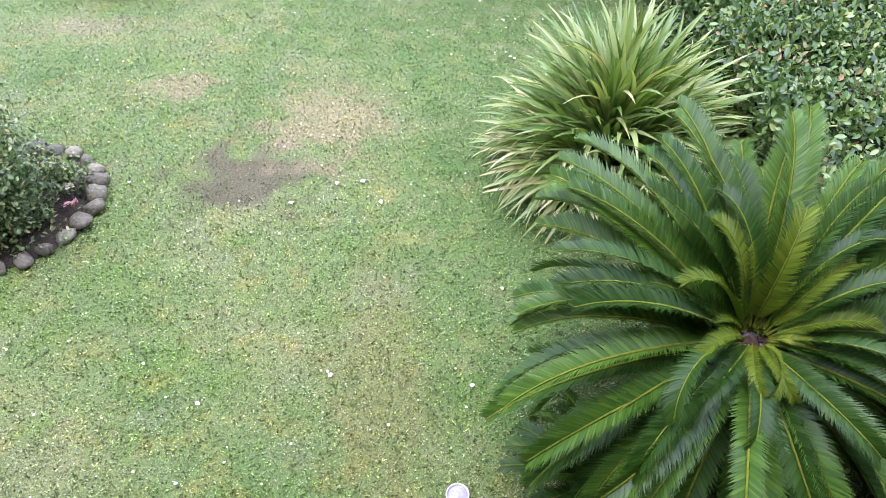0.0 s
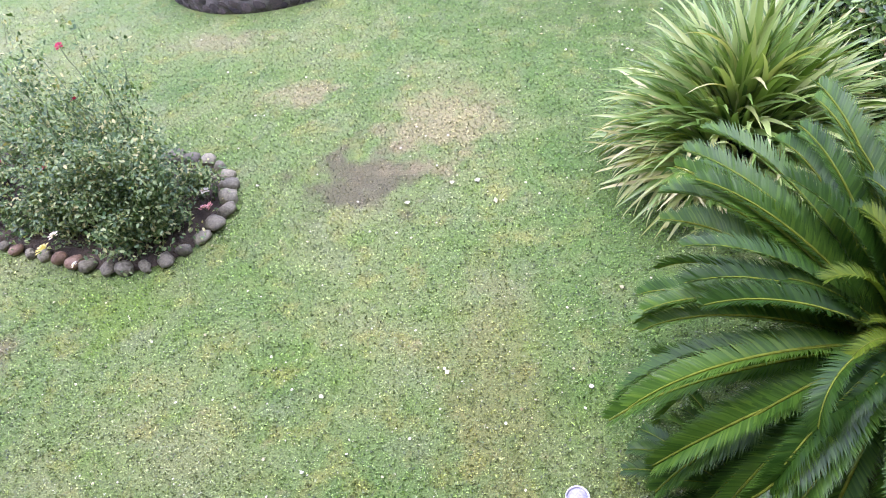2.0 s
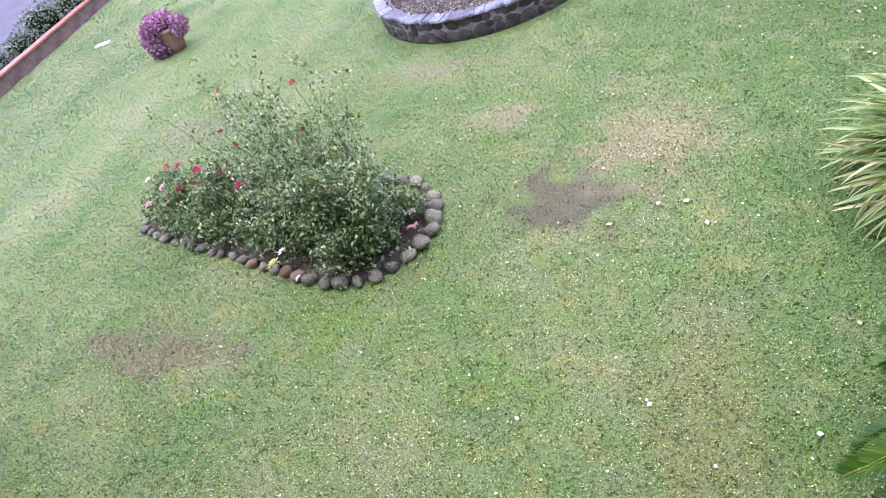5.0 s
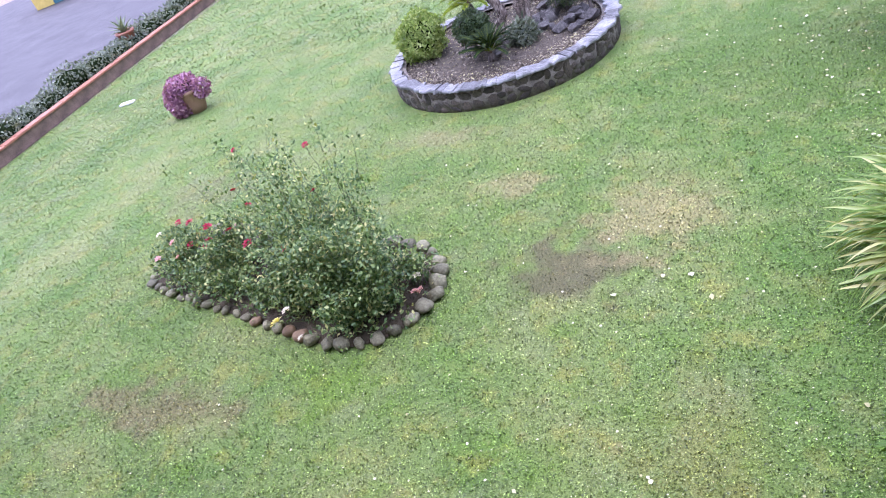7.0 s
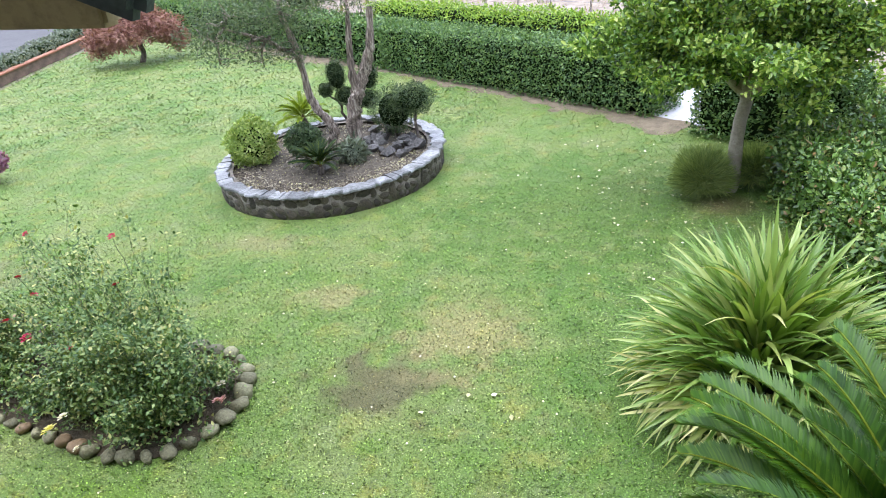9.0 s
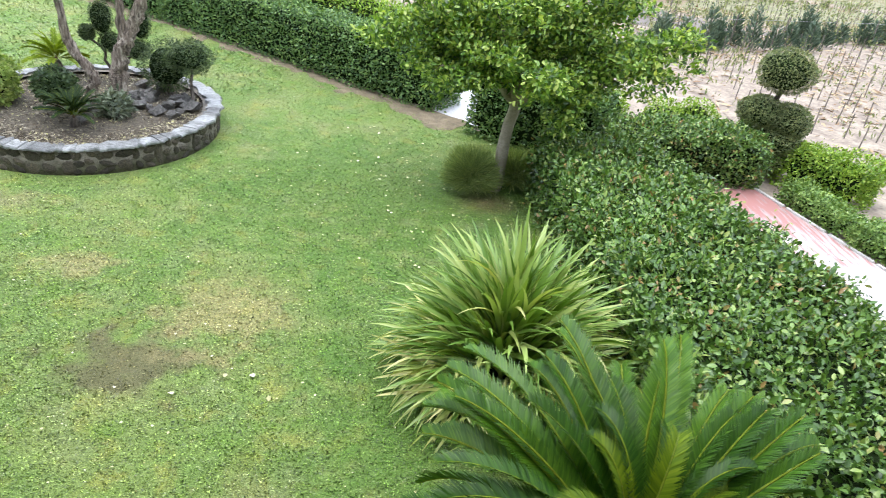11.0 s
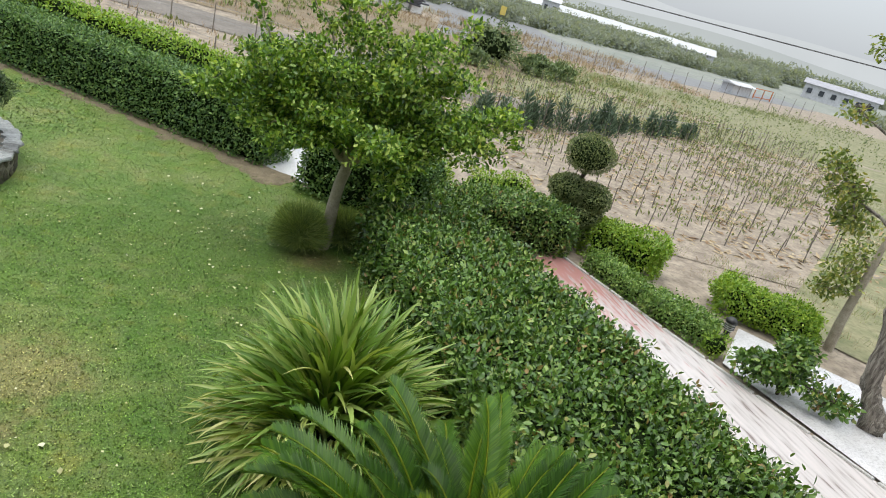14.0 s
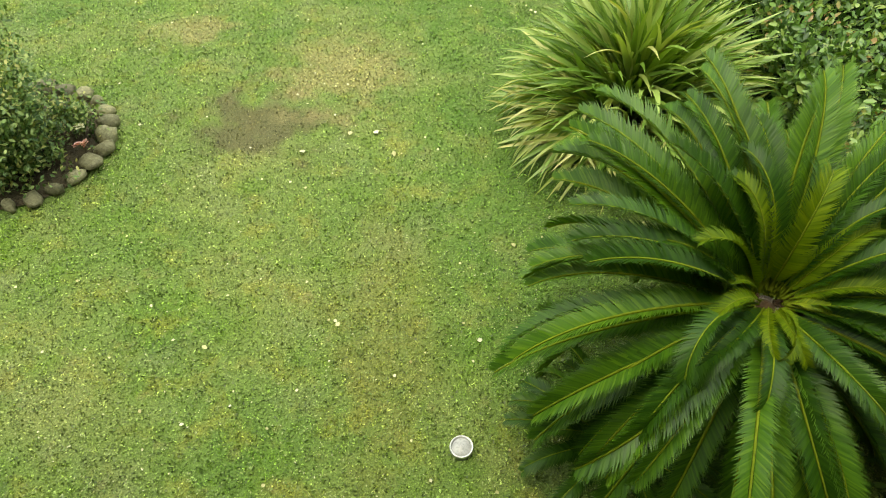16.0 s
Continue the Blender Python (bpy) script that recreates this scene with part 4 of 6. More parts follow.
for tip, arch in ARMS:
    tip = (tip[0] * 0.86 + 0.05, tip[1], tip[2] * 0.98)
    line = curve_points((0.12, 0, 1.45), tip, arch, 0.04, 10)
    st.append((line, np.linspace(0.05, 0.01, 10)))
    for u in (4, 5, 6, 7, 8, 9):
        rr = (0.42 - 0.025 * (u - 4)) * float(rng.uniform(0.75, 1.2))
        off = rng.normal(0, 0.15, 3) * np.array([1, 1, 0.5])
        cl.append((tuple(line[u] + off), (rr, rr, rr * 0.4), rr * rr * 6))
    for _ in range(3):
        u = int(rng.integers(5, 10))
        side = line[u] + rng.normal(0, 0.34, 3) * np.array([1, 1, 0.5]) - np.array([0, 0, 0.12])
        rr = float(rng.uniform(0.14, 0.24))
        cl.append((tuple(side), (rr, rr, rr * 0.8), rr * rr * 6))
for tip, foot in (((-1.75, 0.0, 3.85), (-1.2, 0, 2.9)), ((-1.1, 0.05, 4.25), (-0.4, 0, 3.2)), ((1.42, -0.5, 4.05), (1.2, -0.4, 3.1)), ((0.35, 0.0, 4.3), (0.2, 0, 3.5)), ((-0.45, 0.3, 4.15), (-0.2, 0.2, 3.4))):
    line = curve_points(foot, tip, 0.0, 0.03, 7)
    st.append((line, np.linspace(0.02, 0.006, 7)))
    for u in range(1, 7):
        rr = float(rng.uniform(0.1, 0.17))
        cl.append((tuple(line[u]), (rr, rr, rr), rr * rr * 7))
tree("garden_tree", "spreading broad-leaved tree with a straight pale trunk", (2.1, 10.25, 0), st, cl, 50000, 0.08, TREE_LEAF, OVAL, BARK_PALE, rag=0.45, twigs=False)

# ---- round raised bed with dry-stone wall ----
RC, RR, RH = np.array([-4.72, 11.5]), 2.1, 0.38
ring = thing("raised_bed", "round raised bed with a dark stone wall and wet slate cap", "planter", (*RC, 0))
v, f = lathe([(RR - 0.28, 0.0), (RR - 0.02, 0.0), (RR - 0.02, RH), (RR - 0.28, RH)], 72)
part("mortar_wall", mesh_of("mortar_wall", v, f, MORTAR), None, ring, "pale mortar between the stones")
v, f = lathe([(RR - 0.25, 0.0), (RR - 0.25, 0.31), (1.2, 0.36), (0.02, 0.4)], 48)
part("mulch", mesh_of("mulch", v, f, GRAVEL, True), None, ring, "brown bark and gravel mulch")
k = 32000
a_, r_ = rng.uniform(0, 2 * np.pi, k), 1.85 * np.sqrt(rng.random(k))
mp = np.c_[r_ * np.cos(a_), r_ * np.sin(a_), 0.405 - 0.045 * r_]
part("mulch_chips", leaves("mulch_chips", DIAMOND, mp, rand_dirs(k) * np.array([1, 1, 0.25]), rand_dirs(k) * 0.4 + np.array([0, 0, 1.0]), rng.uniform(0.022, 0.06, k), MULCH), None, ring, kind="stuff")
stone_kinds = [stone_mesh("wall_stone", WALL_STONE, s, (1.0, 0.5, 1.0), 0.22) for s in range(7)]
ang = 0.0
while ang < 2 * math.pi - 0.03:
    wd = float(rng.uniform(0.11, 0.27))
    cut = [0.0, RH] if wd < 0.15 and rng.random() < 0.4 else ([0.0, float(rng.uniform(0.12, 0.26)), RH] if rng.random() < 0.55 else [0.0, float(rng.uniform(0.09, 0.15)), float(rng.uniform(0.2, 0.28)), RH])
    for z0, z1 in zip(cut, cut[1:]):
        jog = float(rng.normal(0, 0.02))
        mid_a = ang + wd / 2 / RR + jog / RR
        o = part("stone", stone_kinds[int(rng.integers(7))], None, ring)
        o.matrix_basis = pose(math.cos(mid_a) * (RR - 0.03), math.sin(mid_a) * (RR - 0.03), (z0 + z1) / 2, 0, float(rng.uniform(-25, 25)), math.degrees(mid_a) + 90) @ Matrix.Diagonal((wd * float(rng.uniform(0.86, 1.12)), 0.1, (z1 - z0) * float(rng.uniform(0.86, 1.1)), 1))
    ang += wd / RR
ang = 0.0
while ang < 2 * math.pi - 0.02:
    da = min(float(rng.choice([0.07, 0.1, 0.14, 0.19, 0.25]) * rng.uniform(0.8, 1.2)), 2 * math.pi - ang)
    bm = bmesh.new()
    ring_v = []
    for aa in np.linspace(ang + 0.0012, ang + da - 0.0012, 4):
        ro, ri, zt = RR + 0.035 + rng.normal(0, 0.02), RR - 0.2 + rng.normal(0, 0.035), RH + 0.045 + rng.normal(0, 0.009)
        ring_v.append([bm.verts.new((r0 * math.cos(aa), r0 * math.sin(aa), z0)) for r0, z0 in ((ri, RH), (ri, zt), (ro - 0.015, zt), (ro, zt - 0.02), (ro, RH))])
    for p_, q_ in zip(ring_v, ring_v[1:]):
        for i in range(4):
            bm.faces.new((p_[i], p_[i + 1], q_[i + 1], q_[i]))
    bm.faces.new(ring_v[0])
    bm.faces.new(ring_v[-1][::-1])
    bmesh.ops.recalc_face_normals(bm, faces=bm.faces[:])
    part("cap_slab", bm, CAP_STONE, ring)
    ang += da

rock_kinds = [stone_mesh("garden_rock", ROCK, 20 + s, (1, 0.75, 0.6), 0.5, 1) for s in range(5)]
for me in rock_kinds:
    me.polygons.foreach_set("use_smooth", np.zeros(len(me.polygons), bool))
for i in range(40):
    a0 = rng.uniform(-0.25, 1.1)
    r0 = rng.uniform(0.55, 1.7)
    o = part("garden_rock", rock_kinds[i % 5], None)
    s0 = float(rng.uniform(0.15, 0.36))
    o.matrix_basis = pose(RC[0] + r0 * math.cos(a0), RC[1] + r0 * math.sin(a0), 0.42, float(rng.uniform(-25, 25)), float(rng.uniform(-25, 25)), float(rng.uniform(0, 360))) @ Matrix.Diagonal((s0, s0, s0, 1))
    tagged(o, "angular dark wet rock lying on the mulch", "rock", "rocks in the raised bed")
for i in range(10):
    o = part("garden_rock", rock_kinds[i % 5], None)
    s0 = float(rng.uniform(0.14, 0.3))
    o.matrix_basis = pose(RC[0] + float(rng.uniform(-0.3, 0.5)), RC[1] + float(rng.uniform(-0.9, 0.6)), 0.4, 0, 0, float(rng.uniform(0, 360))) @ Matrix.Diagonal((s0, s0, s0, 1))
    tagged(o, "angular dark wet rock by the tree's foot", "rock", "rocks in the raised bed")

# gnarled twin-trunk tree in the raised bed
tb = np.array([-4.45, 11.6, 0.38])
st = [([(0.18, 0.05, -0.05), (0.19, 0.06, 0.3), (0.22, 0.06, 0.6), (0.3, 0.05, 0.92), (0.45, 0.1, 1.2), (0.58, 0.13, 1.5), (0.72, 0.16, 1.86), (0.8, 0.2, 2.5)], (0.17, 0.135, 0.12, 0.12, 0.105, 0.09, 0.075, 0.05)),
      ([(-0.26, -0.1, -0.05), (-0.2, -0.1, 0.2), (-0.12, -0.1, 0.42), (-0.18, -0.12, 0.62), (-0.36, -0.15, 0.84), (-0.44, -0.18, 1.1), (-0.5, -0.22, 1.96), (-0.62, -0.3, 2.62)], (0.115, 0.085, 0.075, 0.075, 0.07, 0.065, 0.055, 0.04)),
      ([(0.29, 0.06, 0.85), (0.33, 0.07, 1.15), (0.34, 0.08, 1.7), (0.42, 0.1, 2.4)], (0.075, 0.065, 0.055, 0.04)),
      ([(-0.44, -0.2, 1.8), (-0.9, -0.5, 2.2), (-1.5, -0.8, 2.5)], (0.04, 0.03, 0.015))]
st = [(np.array(p_), np.array(r_)) for p_, r_ in st]
cl = [((-1.35, -0.7, 2.65), (0.75, 0.6, 0.45), 1.3), ((-0.6, -0.3, 2.55), (0.7, 0.6, 0.42), 1.1), ((-1.75, -0.95, 2.35), (0.5, 0.45, 0.35), 0.5), ((0.4, 0.2, 2.9), (0.8, 0.7, 0.5), 1.1), ((-0.2, -0.3, 3.1), (0.9, 0.7, 0.4), 1.0),
      ((-1.15, -0.7, 2.1), (0.45, 0.35, 0.22), 0.22), ((-0.75, -0.4, 2.0), (0.5, 0.35, 0.2), 0.22), ((-1.6, -0.9, 2.0), (0.4, 0.3, 0.16), 0.12), ((-0.45, -0.3, 1.85), (0.25, 0.22, 0.18), 0.08), ((-1.0, -0.6, 1.85), (0.3, 0.25, 0.12), 0.06)]
tree("gnarled_tree", "gnarled twin-trunked tree with flaking reddish bark", tuple(tb), st, cl, 15000, 0.06, OLIVE, SLIM, BARK_RED, rough=0.2)

shrub("light_shrub", "light yellow-green rounded shrub on the mulch", (-6.12, 11.25, 0.33), (0.44, 0.42, 0.44), 5200, 0.065, BOX_LIGHT, rag=0.25)
shrub("ball_shrub", "dark clipped ball shrub on a short stem", (-4.97, 10.95, 0.36), (0.31, 0.3, 0.28), 3400, 0.05, BOX_DARK, stem=0.22, rag=0.2)
shrub("clipped_standard", "umbrella-shaped clipped standard on a thin stem", (-3.18, 12.12, 0.33), (0.4, 0.4, 0.28), 3600, 0.05, BOX_DARK, SLIM, stem=0.58, rag=0.2)
shrub("clipped_cone", "dense dark clipped bush beside the rocks", (-3.66, 12.4, 0.34), (0.44, 0.42, 0.46), 4200, 0.05, BOX_DARK, SLIM, stem=0.12, rag=0.25)
shrub("grey_tuft", "small grey-green tuft at the gnarled tree's foot", (-4.12, 11.05, 0.36), (0.22, 0.2, 0.2), 900, 0.12, GREY_LEAF, SLIM, rag=0.3)
pom = thing("cloud_pruned_shrub", "cloud-pruned shrub with small clipped balls behind the trunks", "topiary", (-4.75, 13.0, 0.36))
for c, rad in (((-0.15, -0.1, 1.12), (0.2, 0.2, 0.3)), ((0.45, 0.1, 1.05), (0.18, 0.18, 0.32)), ((-0.02, -0.1, 0.7), (0.2, 0.18, 0.17)), ((0.42, 0, 0.58), (0.22, 0.2, 0.17)), ((-0.4, -0.15, 0.85), (0.13, 0.13, 0.13))):
    b = core("clipped_ball", c, rad, pom, HEDGE_SHADE, 0.88)
    part("leaves", joined("leaves", [ball_leaves(c, rad, 1800, 0.04, BOX_DARK, depth=0.15, rag=0.08)], SLIM, BOX_DARK), None, b, kind="stuff")
    part("branch", tubes("branch", [(curve_points((0, 0, -0.05), c, 0.08, 0.03, 7), np.linspace(0.035, 0.015, 7))], BARK), None, pom)


# ---- cycad ----
def frond_mesh(name, length, droop, curl, leaf_len, material, pairs=110, lift0=0.12, fall=0.8, start=0.15):
    """A feathered frond along +x that arches downwards: the meshes of its stalk and of its leaflets."""
    s = np.linspace(0, 1, 24)
    ang = -droop * s - curl * s ** 4
    step = length / 23
    px = np.r_[0, np.cumsum(np.cos(ang[:-1]) * step)]
    pz = np.r_[0, np.cumsum(np.sin(ang[:-1]) * step)]
    t = np.linspace(start, 0.995, pairs)
    bx, bz, ba = np.interp(t, s, px), np.interp(t, s, pz), np.interp(t, s, ang)
    prof = leaf_len * np.clip(np.minimum(0.3 + (t - start) * 4.5, 1.0), 0, 1) * np.sqrt(np.clip(1.05 - t ** 14, 0.03, 1))
    vs, fs, k = [], [], 0
    for sg in (-1, 1):
        fwd = np.radians(38 + 20 * t ** 2)
        lift = lift0 + rng.normal(0, 0.06, pairs)
        out = np.stack([np.cos(ba) * np.sin(fwd), sg * np.cos(fwd), np.sin(ba) * np.sin(fwd)], -1)
        upv = np.stack([-np.sin(ba), np.zeros(pairs), np.cos(ba)], -1)
        d1 = unit(out + upv * lift[:, None])
        d2 = unit(out + upv * (lift[:, None] - fall) + rng.normal(0, 0.1, (pairs, 3)))
        base = np.stack([bx, np.full(pairs, sg * 0.006), bz], -1)
        along = np.stack([np.cos(ba), np.zeros(pairs), np.sin(ba)], -1) * (0.66 / pairs)
        ln = (prof * rng.uniform(0.92, 1.06, pairs))[:, None]
        mid = base + d1 * ln * 0.55
        tip = mid + d2 * ln * 0.5
        v = np.stack([base - along, base + along, mid + along * 0.9, mid - along * 0.9, tip], 1).reshape(-1, 3)
        i = np.arange(pairs)[:, None] * 5
        f = np.concatenate([i + np.array([0, 1, 2]), i + np.array([0, 2, 3]), i + np.array([3, 2, 4])])
        vs.append(v)
        fs.append(f + k)
        k += len(v)
    tv, tf = tube(np.stack([px, np.zeros(24), pz], -1), np.linspace(0.0085, 0.003, 24), 5)
    return mesh_of(name, tv, tf, RACHIS, True), mesh_of("leaflets", np.concatenate(vs), np.concatenate(fs), material)


def cycad(name, label, at, size, heart, trunk_h, whorls, turn=0, sunward=0):
    """whorls: number, rise, length, frond meshes, stagger in height."""
    th = thing(name, label, "cycad", at, turn)
    prof = [(0.0, -0.05)]
    for i in range(12):
        zz = trunk_h * i / 11
        fat = 1 - 0.65 * (i / 11) ** 3
        prof += [(0.17 * size * fat, zz), (0.14 * size * fat, zz + trunk_h / 24)]
    prof += [(0.0, trunk_h)]
    v, f = lathe(prof, 16)
    part("trunk", mesh_of("trunk", v, f, BARK), None, th, "rough brown scaly trunk")
    v, f = lathe([(0.07 * size, trunk_h - 0.03), (0.045 * size, trunk_h + 0.02), (0.02 * size, trunk_h + 0.06), (0.0, trunk_h + 0.08)], 14)
    part("heart", mesh_of("heart", v, f, DEAD_FROND, True), None, th, "brown woolly heart of the rosette")
    i = 0
    for count, rise, reach, kinds in whorls:
        for _ in range(count):
            i += 1
            az = i * 137.508 + float(rng.normal(0, 6))
            el = rise + sunward * math.sin(radians(az)) + float(rng.normal(0, 4))
            if el < -27 and rise > -60:
                continue
            ln = size * reach * float(rng.uniform(0.88, 1.07)) * (1 + (0.01 * sunward * math.sin(radians(az)) if rise > 55 else 0))
            me = kinds[int(rng.integers(len(kinds)))]
            c, sn = math.cos(radians(az)), math.sin(radians(az))
            o = part("frond", me[0], None, th)
            part("feathering", me[1], None, o, kind="stuff")
            o.matrix_basis = pose(0.06 * size * c, 0.06 * size * sn, heart - 0.0016 * size * (80 - rise), 0, 0, az) @ pose(0, 0, 0, float(rng.normal(0, 20)), -el, 0) @ Matrix.Diagonal((ln, ln, ln, 1))
    return th


def fronds(shapes, leaf_len, material, pairs, lift, fall, start=0.15):
    return [frond_mesh("frond", 1.0, d, c, leaf_len, material, pairs, lift, fall, start) for d, c in shapes]


OLD = fronds(((0.7, 0.4), (0.85, 0.35), (0.6, 0.5), (0.8, 0.5)), 0.115, FROND_OLD, 100, 0.6, 0.3, 0.1)
LONG = fronds(((0.55, 0.5), (0.7, 0.5), (0.45, 0.7), (0.6, 0.4)), 0.09, FROND, 140, 0.6, 0.3, 0.08)
INNER = fronds(((0.6, 1.3), (0.75, 1.2), (0.5, 1.6)), 0.125, FROND_OLD, 100, 0.45, 0.35, 0.05)
MID = fronds(((0.5, 1.5), (0.65, 1.3), (0.45, 1.8)), 0.145, FROND_YOUNG, 84, 0.45, 0.3, 0.05)
# dead brown skirt, coloured extra dark to deepen the shade between fronds
DEAD = fronds(((0.3, 0.2), (0.4, 0.3)), 0.14, DEAD_FROND, 50, 0.1, 0.6, 0.1)
YOUNG = fronds(((1.4, 1.2), (1.2, 1.6), (1.7, 1.0)), 0.17, FROND_YOUNG, 60, 0.3, 0.5, 0.08)
cyc = cycad("cycad", "large sago cycad with a dense rosette of glossy fronds", (1.8, 2.45, 0), 1.6, 1.3, 1.1,
            ((6, 66, 0.22, YOUNG), (9, 60, 0.44, MID), (13, 50, 0.58, INNER), (12, 42, 0.74, OLD), (26, 33, 0.93, LONG), (28, 20, 0.97, LONG), (24, 2, 0.97, LONG), (20, -15, 0.96, LONG), (15, -32, 0.92, LONG), (11, -50, 0.86, LONG), (30, -74, 0.6, DEAD)), sunward=29)
lines = []
for d in rand_dirs(34):
    d[2] = -abs(d[2]) * 0.35
    p0 = np.array((d[0] * 0.12, d[1] * 0.12, 1.15))
    lines.append((curve_points(p0, p0 + d * rng.uniform(0.25, 0.6), 0.03, 0.01, 5), np.linspace(0.012, 0.004, 5)))
part("dead_stalks", tubes("dead_stalks", lines, DEAD_FROND, 5), None, cyc, "dry reddish brown dead stalks", kind="stuff")

PUP = fronds(((0.6, 0.5), (0.8, 0.4), (0.5, 0.7)), 0.15, FROND_OLD, 60, 0.3, 0.5, 0.08)
cycad("cycad_offset", "young cycad sucker beside the large one's foot", (1.0, 2.0, 0), 0.7, 0.22, 0.15, ((8, 60, 0.8, PUP), (12, 40, 1.0, PUP), (12, 18, 1.0, PUP)))
SMALL = fronds(((0.6, 0.2), (0.8, 0.3), (1.0, 0.2)), 0.13, FROND_DARK, 44, 0.45, 0.4)
SMALL_Y = fronds(((0.6, 0.2), (0.8, 0.3), (1.0, 0.2)), 0.17, FROND_MID, 44, 0.45, 0.4)
cycad("small_cycad", "small yellow-green cycad in the raised bed", (-5.7, 12.75, 0.36), 0.66, 0.42, 0.34, ((8, 72, 0.7, SMALL_Y), (12, 45, 0.85, SMALL_Y), (10, 18, 0.85, SMALL_Y)))
cycad("small_cycad", "small dark green cycad near the bed's front", (-4.55, 10.5, 0.34), 0.52, 0.24, 0.16, ((12, 76, 0.8, SMALL), (16, 58, 1.0, SMALL), (12, 36, 0.95, SMALL)))


# ---- strap-leaved clump ----
def strap_mesh(name, material, width, arch, twist):
    """A long folded leaf along +x that arches over under its own weight."""
    k = 11
    s = np.linspace(0, 1, k)
    ang = -arch * s ** 1.6
    px = np.r_[0, np.cumsum(np.cos(ang[:-1]) / (k - 1))]
    pz = np.r_[0, np.cumsum(np.sin(ang[:-1]) / (k - 1))]
    w = width * np.array([0.75, 0.9, 1, 1, 1, 0.95, 0.88, 0.76, 0.58, 0.34, 0.02])
    tw = twist * s
    v = []
    for i in range(k):
        nx, nz = -math.sin(ang[i]), math.cos(ang[i])
        for q in (-1, 0, 1):
            lat = q * w[i] / 2
            up = abs(q) * w[i] * 0.22
            cy, sy = math.cos(tw[i]), math.sin(tw[i])
            yy, uu = lat * cy - up * sy, lat * sy + up * cy
            v.append((px[i] + nx * uu, yy + 0.05 * twist * s[i] ** 2, pz[i] + nz * uu))
    f = [(i * 3 + j, (i + 1) * 3 + j, (i + 1) * 3 + j + 1, i * 3 + j + 1) for i in range(k - 1) for j in (0, 1)]
    return mesh_of(name, v, f, material, True)


ST = [strap_mesh("leaf", STRAP, w, a, t) for w, a, t in ((0.054, 0.6, 0.3), (0.045, 0.95, -0.4), (0.057, 0.45, 0.2), (0.05, 1.3, 0.5), (0.042, 0.8, -0.2), (0.05, 1.1, -0.6))]
SO = [strap_mesh("leaf", STRAP_OLD, w, a, t) for w, a, t in ((0.044, 1.5, 0.5), (0.038, 1.25, -0.5), (0.046, 1.8, 0.3), (0.04, 1.4, -0.3))]
BLADE_CO = {me: np.array([v.co[:] for v in me.vertices]) for me in ST + SO}
BLADE_F = np.array([p.vertices[:] for p in ST[0].polygons])


def strap_clump(name, label, at, count, length, spread):
    """The outer leaves are parts; the thicket inside is joined by colour."""
    th = thing(name, label, "shrub", at)
    inner = {False: [], True: []}
    for i in range(count):
        q = math.sqrt(rng.random())
        az0 = i * 137.508
        az = az0 + float(rng.normal(0, 38))
        el = 88 - 76 * q ** 1.25 + float(rng.normal(0, 11))
        ln = length * float(rng.uniform(0.7, 1.12)) * (1.1 - 0.36 * q)
        old = bool(q > 0.6 and rng.random() < 0.5 or rng.random() < 0.07)
        kinds = SO if old else ST
        me = kinds[int(rng.integers(len(kinds)))]
        c, sn = math.cos(radians(az0)), math.sin(radians(az0))
        m = pose(spread * q * c, spread * q * sn, 0.1 + 0.5 * (1 - q) * float(rng.uniform(0.4, 1.1)) + float(rng.uniform(0, 0.12)), 0, 0, az) @ pose(0, 0, 0, float(rng.normal(0, 30)), -el, 0) @ Matrix.Diagonal((ln, ln, ln, 1))
        if i % 4 == 0:
            o = part("leaf", me, None, th)
            o.matrix_basis = m
        else:
            mm = np.array(m)
            inner[old].append(BLADE_CO[me] @ mm[:3, :3].T + mm[:3, 3])
    for old, sets in inner.items():
        k = len(ST[0].vertices)
        f = (BLADE_F[None] + (np.arange(len(sets)) * k)[:, None, None]).reshape(-1, 4)
        part("leaf_thicket", mesh_of("leaf_thicket", np.concatenate(sets), f, STRAP_OLD_MANY if old else STRAP_MANY, True), None, th, kind="stuff")
    # dark ball put in for the shade at the clump's heart
    core("shade_heart", (0, 0, 0.3), (0.42, 0.42, 0.38), th, HEDGE_SHADE, 1.0)
    return th


strap_clump("strap_leaf_clump", "big clump of long arching variegated strap leaves", (1.56, 5.38, 0), 1180, 1.3, 0.5)

# ---- rose bed ----
bed_len = float(np.linalg.norm(BED_L - BED_R))
ax = (BED_L - BED_R) / bed_len
ay = np.array([-ax[1], ax[0]])


def bed_outline(k, grow=0.0):
    """Points round the bed, evenly spaced, from the round end's back."""
    dt = math.asin((BED_RR - BED_LR) / bed_len)
    pts = []
    for c, r0, a0, a1 in ((BED_R, BED_RR + grow, math.pi / 2 - dt, -math.pi / 2 + dt), (BED_L, BED_LR + grow, -math.pi / 2 + dt, -3 * math.pi / 2 - dt)):
        for a1_ in np.linspace(a0, a1, 40):
            d = -math.cos(a1_) * ax + math.sin(a1_) * ay
            if c is BED_L:
                d = -math.cos(a1_) * ax + math.sin(a1_) * ay
            pts.append(c + r0 * d)
    p = np.array(pts + pts[:1])
    s = np.r_[0, np.cumsum(np.linalg.norm(np.diff(p, axis=0), axis=1))]
    t = np.linspace(0, s[-1], k, endpoint=False)
    return np.c_[np.interp(t, s, p[:, 0]), np.interp(t, s, p[:, 1])], s[-1]


outl, per = bed_outline(64)
bm = bmesh.new()
rim = [bm.verts.new((*p_, 0.015)) for p_ in outl]
